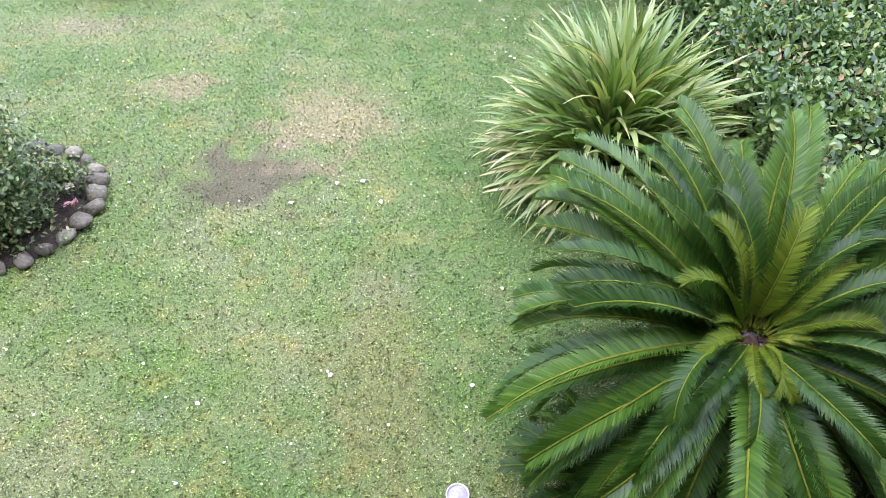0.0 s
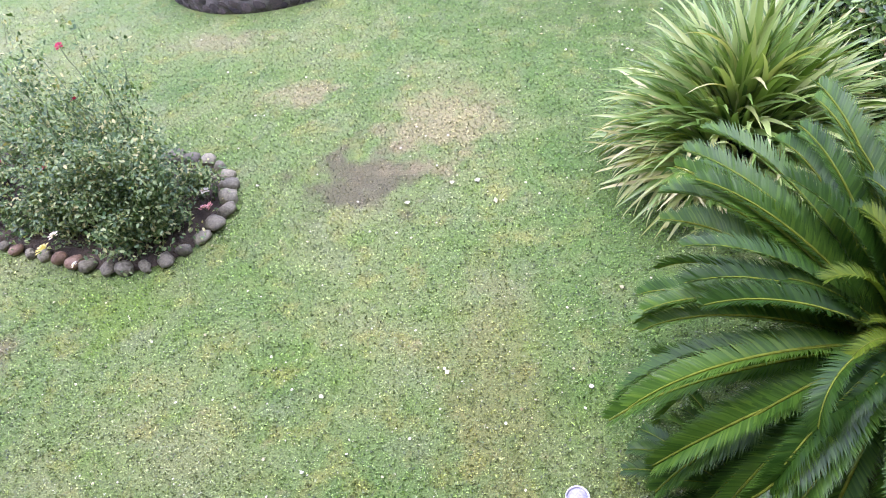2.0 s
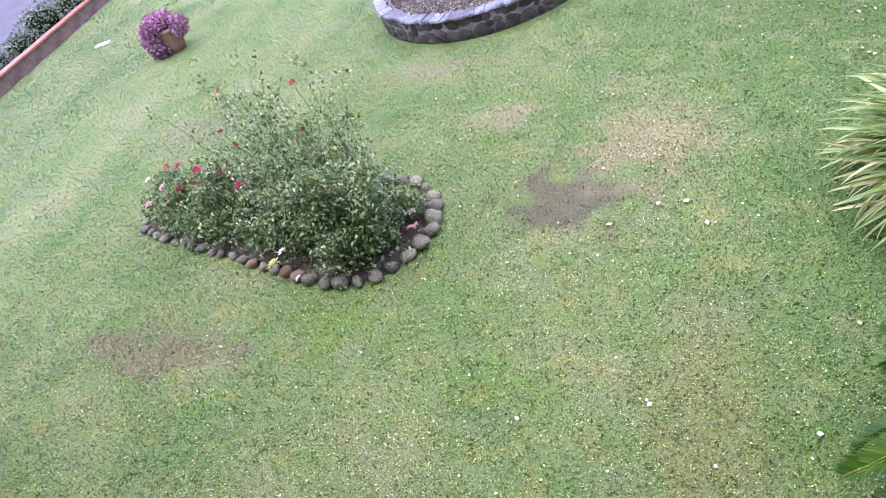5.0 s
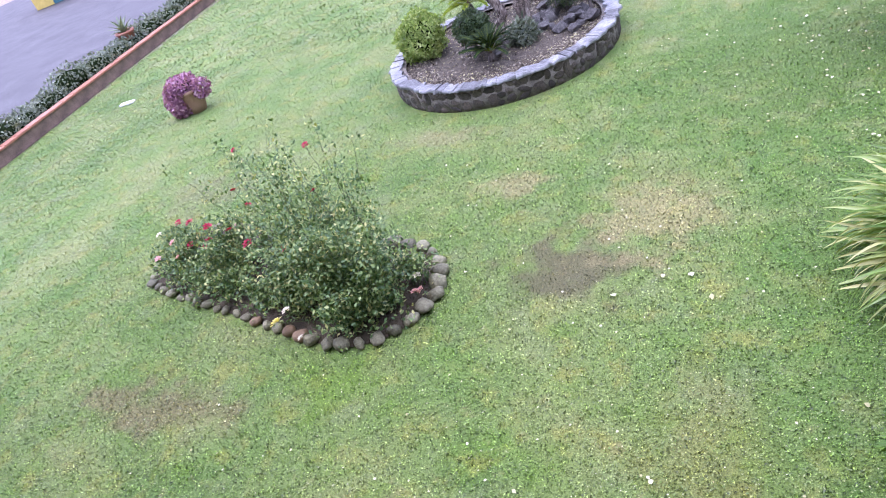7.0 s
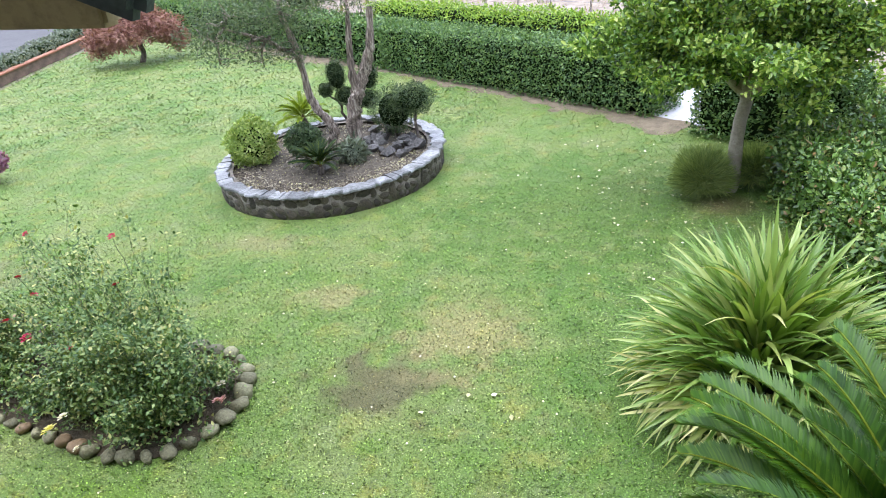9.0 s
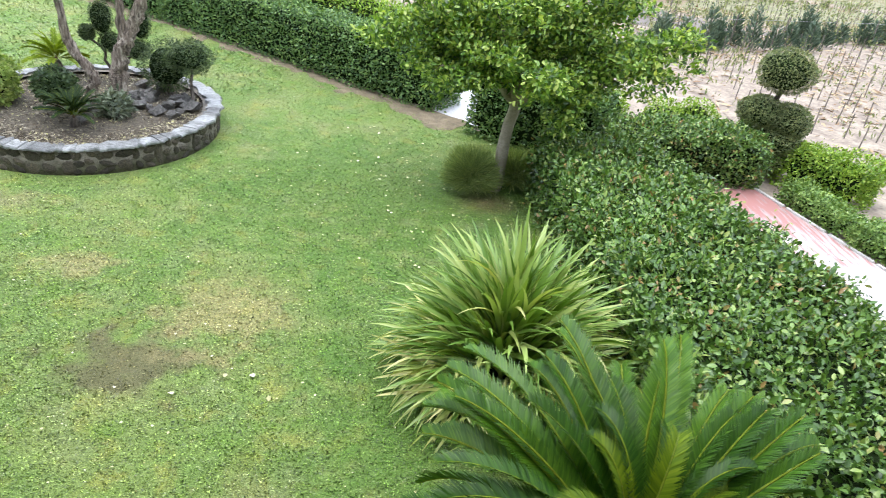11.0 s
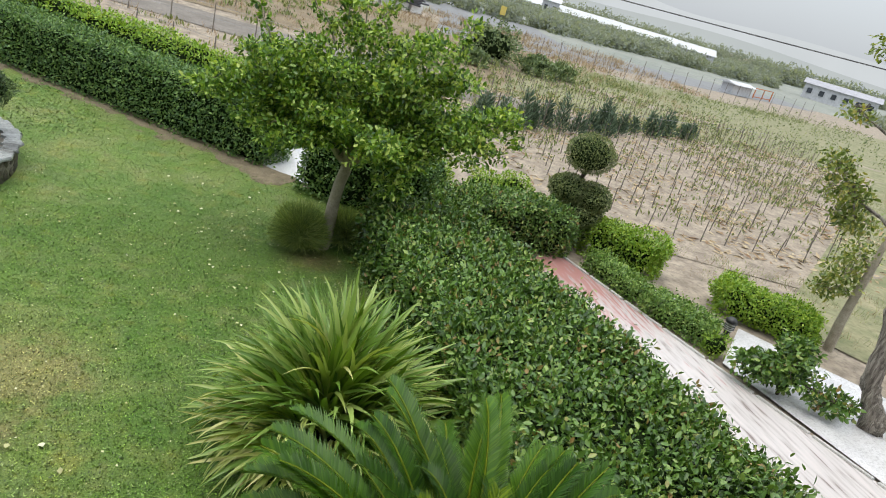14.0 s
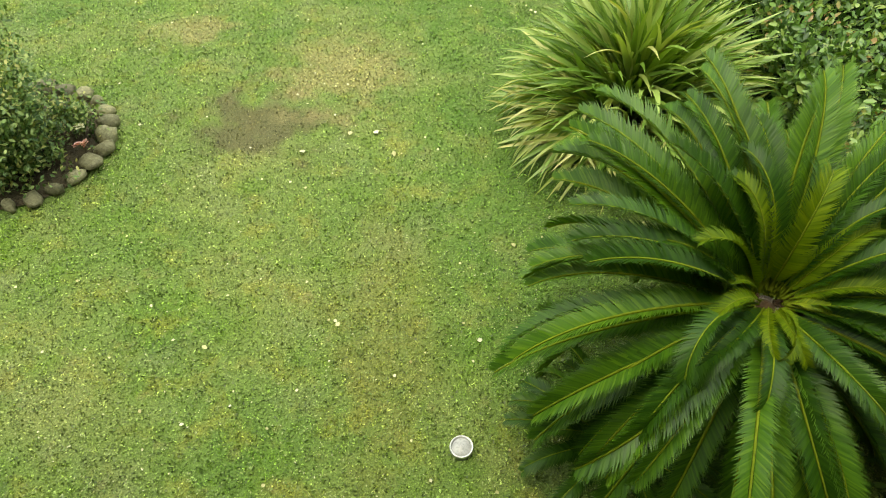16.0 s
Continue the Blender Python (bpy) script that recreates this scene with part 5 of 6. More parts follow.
rim2 = [bm.verts.new((*(BED_R + (p_ - BED_R) * 0.5 + (BED_L - BED_R) * 0.25), 0.07)) for p_ in outl]
for i in range(64):
    j = (i + 1) % 64
    bm.faces.new((rim[i], rim[j], rim2[j], rim2[i]))
bm.faces.new(rim2)
bmesh.ops.recalc_face_normals(bm, faces=bm.faces[:])
tagged(part("rose_bed_soil", bm, SOIL), "dark damp soil of the rose bed", "soil", kind="structure")
pk = [stone_mesh("river_stone", PEBBLE, 40 + s, (1, 0.7 + 0.05 * s, 0.95 - 0.06 * s), 0.2) for s in range(6)] + [stone_mesh("river_stone", PEBBLE_RED, 50 + s, (1, 0.85, 0.75), 0.08) for s in range(2)]
pts, per = bed_outline(int(per_count) if (per_count := per / 0.205) else 50)
for i, p_ in enumerate(pts):
    s0 = float(rng.uniform(0.165, 0.25)) * (1.0 if p_[0] > -5.2 else 0.75)
    kind_ = 6 + i % 2 if rng.random() < 0.08 else int(rng.integers(6))
    dd = p_ - (BED_R if np.linalg.norm(p_ - BED_R) < 1.2 else BED_L)
    o = part("river_stone", pk[kind_], None)
    o.matrix_basis = pose(float(p_[0] + rng.normal(0, 0.012)), float(p_[1] + rng.normal(0, 0.012)), s0 * 0.27, float(rng.uniform(-18, 18)), float(rng.uniform(-18, 18)), float(rng.uniform(0, 360))) @ Matrix.Diagonal((s0, s0, s0 * float(rng.uniform(0.8, 1.1)), 1))
    tagged(o, "rounded reddish stone edging the rose bed" if kind_ > 5 else "rounded grey-brown stone edging the rose bed", "stone", "rose bed edging stones")


def flower_mesh(name, material, k=16):
    a = np.arange(k) * 2.4
    r = np.linspace(0.05, 0.5, k)
    p = np.c_[r * np.cos(a) * 0.3, r * np.sin(a) * 0.3, 0.18 - 0.3 * r]
    al = np.c_[np.cos(a), np.sin(a), 1.1 - 1.9 * r]
    nn = np.c_[-np.cos(a), -np.sin(a), np.full(k, 0.9)]
    return leaves(name, BROAD, p, al, nn, np.linspace(0.3, 0.55, k), material)


FLOWERS = {"red": flower_mesh("flower", RED), "pink": flower_mesh("flower", PINK), "cream": flower_mesh("flower", CREAM), "yellow": flower_mesh("flower", LEMON)}


def rose_bush(label, at, height, width, canes, leafcount, dense=0.6, flowers=(), lean=0.0):
    """A rose bush: arching canes, leaves thick below and thin above, flowers by colour and place."""
    th = thing("rose_bush", label, "rose bush", (*at, 0.03), group="roses")
    lines, p_all, n_all = [], [], []
    for i in range(canes):
        az, out = rng.uniform(0, 2 * np.pi), width * math.sqrt(rng.random())
        h = height * (rng.uniform(0.45, 1.0) if i % 3 else rng.uniform(0.8, 1.05))
        tip = np.array([out * math.cos(az) - lean * h, out * math.sin(az) + 0.4 * lean * h, h])
        c = curve_points((tip[0] * 0.2, tip[1] * 0.2, -0.05), tip, 0.08, 0.02, 9)
        lines.append((c, np.linspace(0.007, 0.002, 9)))
        k = max(2, int(leafcount * 0.6) // canes)
        s = rng.random(k) ** dense * 0.92 + 0.08
        cp = np.stack([np.interp(s, np.linspace(0, 1, 9), c[:, j]) for j in range(3)], -1)
        fluff = (0.17 * (1 - s) + 0.05) * (0.6 + min(height, 1.2) * 0.3)
        node = cp + rng.normal(0, 1, (k, 3)) * fluff[:, None] * np.array([1, 1, 0.6])
        p_all.append(np.repeat(node, 5, 0) + rng.normal(0, 0.035, (5 * k, 3)) * np.array([1, 1, 0.5]))
    for ln_ in lines:
        part("cane", tubes("cane", [ln_], CANE, 5), None, th)
    p_ = np.concatenate(p_all)
    p_[:, 2] = np.abs(p_[:, 2]) + 0.02
    k = len(p_)
    part("leaves", leaves("leaves", OVAL, p_, rand_dirs(k) + np.array([0, 0, -0.1]), rand_dirs(k) * 0.6 + np.array([0, 0, 1.0]), rng.uniform(0.032, 0.066, k), ROSE_LEAF), None, th, kind="stuff")
    for colour, x, y, z, s in flowers:
        o = part("flower", FLOWERS[colour], None, th, colour + " rose bloom")
        o.matrix_basis = pose(x, y, z, float(rng.uniform(-30, 30)), float(rng.uniform(-30, 30)), 0) @ Matrix.Diagonal((s, s, s, 1))
        stem_v = tubes("flower_stem", [(curve_points((x * 0.6, y * 0.6, max(0, z - 0.45)), (x, y, z), 0, 0.01, 5), np.full(5, 0.004))], CANE, 4)
        part("flower_stem", stem_v, None, th)
    return th


rose_bush("dense dark green rose bush at the bed's round end", (-4.22, 4.7), 1.2, 0.5, 18, 2700, 1.0)
rose_bush("low leafy rose bush over the front stones", (-4.45, 4.4), 0.55, 0.36, 12, 800, 0.7)
rose_bush("dense green rose bush beside the round end", (-4.85, 4.85), 1.05, 0.4, 12, 1500, 1.0, (("yellow", -0.35, -0.62, 0.22, 0.15), ("cream", -0.2, -0.55, 0.34, 0.1), ("cream", -0.02, -0.72, 0.1, 0.07)))
rose_bush("tall thin rose bush with red blooms", (-4.45, 5.3), 1.9, 0.5, 11, 900, 1.6, (("red", -0.35, 0.2, 1.72, 0.08), ("red", -0.35, 0.0, 1.25, 0.08)), 0.12)
rose_bush("upright leafy rose bush between the tall ones", (-4.95, 5.35), 1.25, 0.5, 9, 800, 1.2)
rose_bush("tall loose rose bush with a red bloom", (-5.3, 5.55), 1.9, 0.65, 10, 750, 1.6, (("red", -0.75, 0.15, 1.65, 0.08), ("red", -0.5, -0.3, 1.15, 0.08)), 0.3)
rose_bush("leafy rose bush in the middle of the bed", (-5.4, 5.05), 0.95, 0.5, 14, 1500, 1.0, (("red", -0.4, -0.1, 0.8, 0.12), ("red", 0.15, -0.15, 0.75, 0.1)))
rose_bush("loose rose bush with long arching canes", (-6.1, 5.8), 1.7, 0.75, 9, 650, 1.6, (("red", -0.2, -0.2, 1.15, 0.08),), 0.35)
rose_bush("low rose bush with clusters of red blooms", (-6.75, 5.35), 0.7, 0.45, 12, 1250, 0.85, (("red", -0.1, 0.05, 0.75, 0.12), ("red", -0.02, -0.1, 0.64, 0.12), ("red", -0.15, -0.15, 0.56, 0.1), ("red", 0.3, 0.0, 0.72, 0.1)))
rose_bush("low rose bush with pink and cream blooms", (-7.6, 5.55), 0.6, 0.5, 13, 1200, 0.85, (("cream", -0.3, -0.1, 0.62, 0.09), ("pink", 0.0, -0.2, 0.55, 0.1), ("red", 0.15, 0.1, 0.66, 0.12), ("pink", -0.35, -0.3, 0.35, 0.09), ("red", -0.2, 0.2, 0.6, 0.1), ("red", 0.3, -0.2, 0.5, 0.1), ("pink", 0.15, -0.35, 0.42, 0.09)))
rose_bush("small pink rose at the stone edge", (-3.9, 5.15), 0.38, 0.2, 8, 260, 0.9, (("pink", 0.18, -0.3, 0.14, 0.1), ("pink", 0.22, -0.24, 0.12, 0.085), ("cream", 0.14, -0.1, 0.2, 0.09), ("cream", 0.18, 0.1, 0.22, 0.06)))
for x, y, h in ((-5.15, 4.62, 0.42), (-5.75, 4.72, 0.38), (-6.35, 4.88, 0.4), (-6.95, 5.0, 0.36), (-7.5, 5.2, 0.38), (-8.0, 5.55, 0.42)):
    rose_bush("low straggling rose bush along the front edge", (x, y), h, 0.3, 8, 330, 0.9)

# ---- lawn things ----
spot = thing("ground_light", "small round white garden light set in the lawn", "ground light", (-0.005, 1.99, 0))
v, f = lathe([(0.0, 0.0), (0.08, 0.0), (0.083, 0.05), (0.078, 0.055), (0.071, 0.05), (0.069, 0.03)], 28)
part("rim", mesh_of("rim", v, f, STEEL, True), None, spot, "bright metal rim")
v, f = lathe([(0.07, 0.038), (0.05, 0.05), (0.0, 0.055)], 28)
part("lens", mesh_of("lens", v, f, LENS, True), None, spot, "pale domed lens")

fl = [(-1.59, 4.96), (-1.17, 5.29), (-0.9, 5.26), (-0.72, 5.01), (-1.01, 2.96), (-2.01, 2.75), (0.43, 3.82), (0.1, 2.86), (0.47, 10.57)]
k = 560
lp = np.c_[rng.uniform(-6, 2.2, k), 1.2 + 12 * rng.random(k) ** 1.1, np.full(k, 0.03)]
lp = lp[~in_bed(lp, 0.1) & (np.hypot(lp[:, 0] + 4.72, lp[:, 1] - 11.5) > 2.2) & (lp[:, 1] < back_line(lp[:, 0]) - 0.3)]
k = len(lp)
k2 = 150
lp2 = np.c_[rng.normal(0.9, 1.1, k2), rng.normal(10.6, 1.4, k2), np.full(k2, 0.03)]
lp2 = lp2[(lp2[:, 0] < 2.4) & (lp2[:, 1] < back_line(lp2[:, 0]) - 0.3)]
big = np.c_[np.array(fl), np.full(len(fl), 0.035)]
lp = np.concatenate([lp, lp2, big])
sz = np.concatenate([rng.uniform(0.012, 0.034, k), rng.uniform(0.02, 0.055, len(lp2)), np.array([0.075, 0.06, 0.075, 0.06] + [0.045] * 5)])
k = len(lp)
litter = part("fallen_leaves", leaves("fallen_leaves", BROAD, lp, rand_dirs(k) * np.array([1, 1, 0.2]), rand_dirs(k) * 0.35 + np.array([0, 0, 1.0]), sz, LITTER))
tagged(litter, "scattered pale fallen leaves and petals on the grass", "leaves", kind="stuff")

k = 2600
wp = np.c_[rng.uniform(-8.5, 2.6, k), 0.9 + 9 * rng.random(k) ** 1.2, rng.uniform(0.015, 0.03, k)]
wp = wp[~in_bed(wp, 0.1)]
k = len(wp)
tagged(part("lawn_flecks", leaves("lawn_flecks", DIAMOND, wp, rand_dirs(k), rand_dirs(k) * 0.6 + np.array([0, 0, 1.0]), rng.uniform(0.006, 0.014, k), LITTER)), "tiny pale petals strewn through the grass", "petals", kind="stuff")

slab = part("stepping_slab", box_bm((0.42, 0.2, 0.05), (0, 0, 0.025), 0.012), WHITE, m=pose(-16.0, 12.45, 0, 0, 0, 20))
tagged(slab, "small white slab lying in the grass", "slab")

pot = thing("flower_pot", "brown clay pot overflowing with purple flowers", "flower pot", (-12.35, 11.25, 0))
v, f = lathe([(0.0, 0.0), (0.2, 0.0), (0.26, 0.2), (0.31, 0.48), (0.34, 0.5), (0.34, 0.56), (0.3, 0.56), (0.28, 0.46), (0.0, 0.44)], 28)
part("pot", mesh_of("pot", v, f, POT_CLAY, True), None, pot, "brown clay pot")
sets = [ball_leaves((-0.2, -0.25, 0.3), (0.26, 0.24, 0.3), 1500, 0.06, PURPLE, depth=0.3), ball_leaves((-0.12, -0.02, 0.64), (0.36, 0.4, 0.22), 2400, 0.06, PURPLE, depth=0.3), ball_leaves((-0.34, -0.12, 0.36), (0.22, 0.3, 0.36), 1800, 0.06, PURPLE, depth=0.3), ball_leaves((0.32, 0.1, 0.5), (0.14, 0.25, 0.22), 600, 0.06, PURPLE, depth=0.3)]
part("blossom", joined("blossom", sets, BROAD, PURPLE), None, pot, "cascading purple blossom", kind="stuff")
# dark filler under the blossom, coloured as shade
core("shade_filler", (-0.08, -0.02, 0.62), (0.36, 0.38, 0.2), pot, HEDGE_SHADE, 0.8)

# ---- low wall, border and drive ----
wall = thing("low_wall", "low mossy boundary wall with orange terracotta coping", "wall", (0, 0, 0), kind="structure")
wdir = math.degrees(math.atan2(30, wall_x(30) - wall_x(0)))
y0 = -2.0
while y0 < 29:
    seg = 1.0
    xm = wall_x(y0 + 0.5)
    part("wall_panel", box_bm((1.015, 0.2, 0.34), (0, 0, 0.16)), MOSSY, wall, m=pose(xm, y0 + 0.5, 0, 0, 0, wdir))
    for q in (0.0, 0.5):
        part("coping_tile", box_bm((0.5, 0.3, 0.055), (0, 0, 0.36), 0.012), TERRACOTTA, wall, m=pose(wall_x(y0 + 0.25 + q), y0 + 0.25 + q, float(rng.normal(0, 0.003)), 0, 0, wdir))
    y0 += 1.0
sheet("border_soil", ((wall_x(-2) - 1.6, -2), (wall_x(-2) - 0.1, -2), (wall_x(29) - 0.1, 29), (wall_x(29) - 1.6, 29)), 0.02, SOIL, "soil of the planted border behind the wall", "soil", 0.8)
for y0 in np.arange(-1.0, 28, 1.15):
    rr = float(rng.uniform(0.55, 0.75))
    shrub("border_shrub", "low grey-green shrub in the border behind the wall", (wall_x(y0) - 0.75 + float(rng.normal(0, 0.08)), float(y0), 0.02), (rr, rr * 1.25, float(rng.uniform(0.3, 0.48))), 1300, 0.09, GREY_LEAF, group="border shrubs", rag=0.3)
agp = thing("agave_pot", "orange terracotta pot with a blue-grey agave", "flower pot", (-20.35, 17.3, 0.36))
v, f = lathe([(0.0, 0.0), (0.2, 0.0), (0.3, 0.34), (0.34, 0.35), (0.34, 0.42), (0.29, 0.42), (0.27, 0.36), (0.0, 0.35)], 24)
part("pot", mesh_of("pot", v, f, TERRACOTTA, True), None, agp, "orange terracotta pot")
AG = strap_mesh("agave_leaf", GREY_LEAF, 0.16, 0.5, 0.0)
for i in range(18):
    o = part("agave_leaf", AG, None, agp)
    o.matrix_basis = pose(0, 0, 0.36, 0, 0, i * 137.5) @ pose(0, 0, 0, 0, -75 + 3.5 * i, 0) @ Matrix.Diagonal((0.62, 0.7, 0.62, 1))

# weeping red maple
st = [(curve_points((0, 0, -0.1), (0.1, 0.05, 0.9), wob=0.03, k=7), np.linspace(0.1, 0.08, 7))]
for x, y, z in ((-0.9, -0.2, 1.5), (0.8, 0.2, 1.5), (0.1, -0.6, 1.6), (0.1, 0.5, 1.75)):
    st.append((curve_points((0.1, 0.05, 0.8), (x, y, z), 0.2, 0.03, 7), np.linspace(0.05, 0.02, 7)))
cl = [((0, 0, 1.55), (0.9, 0.9, 0.32), 1.2), ((-0.95, -0.2, 1.1), (0.65, 0.7, 0.42), 1.0), ((0.95, 0.2, 1.15), (0.6, 0.7, 0.42), 1.0), ((-1.3, -0.4, 0.75), (0.4, 0.5, 0.38), 0.5), ((1.35, 0.4, 0.75), (0.35, 0.4, 0.35), 0.45), ((0.1, -0.85, 1.1), (0.7, 0.5, 0.42), 0.9), ((0.3, 0.1, 1.95), (0.45, 0.45, 0.2), 0.4)]
tree("red_maple", "low weeping maple with dull red foliage", (-15.95, 22.75, 0), st, [(c_, tuple(q * 1.15 for q in r_), w_) for c_, r_, w_ in cl], 15000, 0.15, MAPLE, SLIM, BARK)

# far side of the drive
hut = thing("painted_kiosk", "small kiosk with teal and orange painted boards", "kiosk", (-42.5, 34.5, 0), 40)
for i, mt in enumerate((YELLOW, TEAL, ORANGE, TEAL, ORANGE)):
    part("board", box_bm((1.2, 0.08, 2.2), (i * 1.22 - 2.4, 0, 1.1), 0.01), mt, hut)
part("roof", box_bm((6.6, 2.4, 0.12), (0, 0.9, 2.3), 0.02), FAR_ROOF, hut)
part("back_wall", box_bm((6.1, 0.1, 2.2), (0, 1.9, 1.1)), WHITE, hut)
wall_w = thing("white_wall", "white rendered wall across the drive", "wall", (-33.5, 36.0, 0), 35, kind="structure")
part("wall_panel", box_bm((7.0, 0.25, 1.5), (0, 0, 0.75), 0.02), WHITE, wall_w)
part("coping", box_bm((7.1, 0.35, 0.08), (0, 0, 1.54), 0.01), WHITE, wall_w)
for i in range(9):
    shrub("drive_shrub", "dark evergreen shrub at the drive's end", (-25.5 + i * 1.5 + float(rng.normal(0, 0.2)), 31.5 + 0.5 * (i % 3), 0), (1.1, 1.0, float(rng.uniform(0.7, 1.1))), 1500, 0.13, PRIVET, group="drive shrubs", rag=0.3)
for x, y, h in ((-24, 40, 5.0), (-17, 42, 4.5), (-11, 40, 5.5), (-30, 44, 5.5)):
    cl = [((float(rng.normal(0, 0.8)), float(rng.normal(0, 0.8)), h * q), (1.5, 1.5, 1.0), 1) for q in (0.45, 0.6, 0.72, 0.85)]
    tree("far_tree", "dark green broad tree behind the boundary hedge", (x, y, 0), [(curve_points((0, 0, -0.1), (0, 0, h * 0.7), wob=0.05, k=7), np.linspace(0.18, 0.08, 7))], cl, 4500, 0.22, TREE_LEAF, DIAMOND, BARK)

# ---- path side: lamp, citrus, right-hand trees ----
bol = thing("bollard_lamp", "short black bollard lamp with white rings", "lamp", (9.3, 8.6, 0), 0)
bol.scale = (0.8, 0.8, 0.8)
v, f = lathe([(0.0, 0.0), (0.1, 0.0), (0.1, 0.03), (0.07, 0.04), (0.07, 0.18)], 20)
part("base", mesh_of("base", v, f, BLACK, True), None, bol)
v, f = lathe([(0.075, 0.18), (0.1, 0.19), (0.1, 0.36), (0.075, 0.37)], 20)
part("diffuser", mesh_of("diffuser", v, f, WHITE, True), None, bol, "white ribbed diffuser")
for zz in (0.225, 0.27, 0.315):
    v, f = lathe([(0.1, zz - 0.008), (0.118, zz - 0.006), (0.118, zz + 0.006), (0.1, zz + 0.008)], 20)
    part("ring", mesh_of("ring", v, f, BLACK, True), None, bol)
v, f = lathe([(0.08, 0.37), (0.14, 0.375), (0.13, 0.44), (0.08, 0.49), (0.0, 0.5)], 20)
part("cap", mesh_of("cap", v, f, BLACK, True), None, bol, "black domed cap")

cl = [((0, 0, 0.5), (0.42, 0.42, 0.32), 1), ((-0.4, 0.25, 0.38), (0.35, 0.3, 0.22), 0.6), ((0.5, -0.5, 0.28), (0.45, 0.32, 0.16), 0.5), ((0.2, 0.2, 0.75), (0.3, 0.3, 0.2), 0.4)]
tree("citrus_bush", "loose young citrus bush with glossy leaves", (8.95, 6.85, 0), [(curve_points((0, 0, -0.05), (0, 0, 0.5), k=5), np.linspace(0.03, 0.015, 5))], cl, 2600, 0.1, LAUREL, OVAL, BARK)

st = [(np.array([(0, 0, -0.1), (-0.1, 0.17, 0.35), (-0.2, 0.34, 0.7), (-0.24, 0.4, 1.45), (-0.35, 0.59, 2.45), (-0.53, 0.88, 3.65), (-0.61, 1.02, 4.7), (-0.8, 1.3, 5.5)]), np.array((0.16, 0.15, 0.14, 0.115, 0.1, 0.075, 0.05, 0.02))),
      (np.array([(-0.38, 0.62, 2.6), (-0.6, 1.1, 3.0), (-0.95, 1.6, 3.2)]), np.array((0.045, 0.03, 0.012))),
      (np.array([(-0.5, 0.85, 3.5), (-0.85, 1.35, 4.1), (-1.15, 1.9, 4.35)]), np.array((0.04, 0.025, 0.01))),
      (np.array([(-0.6, 1.0, 4.5), (-0.85, 1.45, 5.0), (-1.1, 1.85, 5.3)]), np.array((0.03, 0.02, 0.008))),
      (np.array([(-0.58, 0.95, 4.2), (-0.5, 1.1, 5.0), (-0.75, 1.35, 5.7)]), np.array((0.03, 0.02, 0.008))),
      (np.array([(-0.3, 0.5, 2.0), (0.1, 0.3, 2.7), (0.3, 0.3, 3.4)]), np.array((0.05, 0.035, 0.015)))]
cl = [((-0.95, 1.6, 3.2), (0.35, 0.35, 0.3), 0.35), ((-0.85, 1.4, 2.85), (0.3, 0.3, 0.2), 0.25), ((-1.1, 1.85, 3.55), (0.3, 0.3, 0.2), 0.2), ((-1.15, 1.9, 4.32), (0.3, 0.3, 0.15), 0.1), ((-1.1, 1.85, 5.28), (0.35, 0.35, 0.2), 0.14), ((-0.75, 1.35, 5.65), (0.4, 0.35, 0.2), 0.16), ((-0.6, 1.1, 4.9), (0.4, 0.4, 0.3), 0.14),
      ((0.3, 0.3, 3.4), (0.4, 0.4, 0.5), 0.3), ((0.1, 0.4, 2.7), (0.35, 0.35, 0.4), 0.25)]
tree("leaning_tree", "leaning old fruit tree with sparse yellowing leaves", (10.14, 5.98, 0), st, cl, 3000, 0.085, YELLOWING, DIAMOND, BARK_GREY, rough=0.16)
st = [(np.array([(0, 0, -0.1), (0.02, 0.1, 0.5), (-0.08, 0.3, 1.0), (0.0, 0.35, 1.5), (0.25, 0.3, 2.2), (0.4, 0.4, 3.2)]), np.array((0.15, 0.14, 0.13, 0.1, 0.08, 0.05))),
      (np.array([(-0.06, 0.28, 0.95), (-0.2, 0.5, 1.4), (-0.1, 0.6, 2.1), (-0.15, 0.8, 2.8)]), np.array((0.09, 0.075, 0.06, 0.03)))]
cl = [((0.3, 0.4, 2.5), (0.5, 0.5, 0.5), 0.9), ((-0.1, 0.7, 2.7), (0.4, 0.4, 0.4), 0.5), ((0.2, 0.1, 1.7), (0.4, 0.4, 0.35), 0.5), ((-0.35, -0.4, 0.75), (0.5, 0.4, 0.4), 0.7), ((-0.65, -0.7, 0.35), (0.5, 0.5, 0.3), 0.7)]
tree("fruit_tree", "rough-barked fruit tree with yellow-green leaves", (11.5, 6.35, 0), st, cl, 4200, 0.09, YELLOWING, DIAMOND, BARK_GREY, rough=0.14)
st = [(np.array([(0, 0, -0.1), (-0.02, 0.02, 0.55), (-0.02, 0.02, 1.1), (0.0, 0.0, 1.75), (-0.02, 0.03, 2.8)]), np.array((0.1, 0.09, 0.08, 0.06, 0.03)))]
cl = [((-0.2, 0.3, 1.45), (0.42, 0.4, 0.36), 1), ((-0.3, 0.42, 1.1), (0.3, 0.3, 0.22), 0.5), ((-0.15, 0.25, 1.9), (0.35, 0.35, 0.3), 0.5), ((0.0, 0.05, 2.6), (0.35, 0.35, 0.25), 0.2)]
tree("slanting_tree", "short slanting tree with a pale trunk", (11.8, 8.55, 0), st, cl, 1300, 0.085, YELLOWING, DIAMOND, BARK_PALE)

# ---- vineyard and beyond ----
lines, lv = [], []
o0, d1, d2 = np.array([9.3, 14.1]), np.array([0.8, -0.1]), np.array([0.38, 1.08])
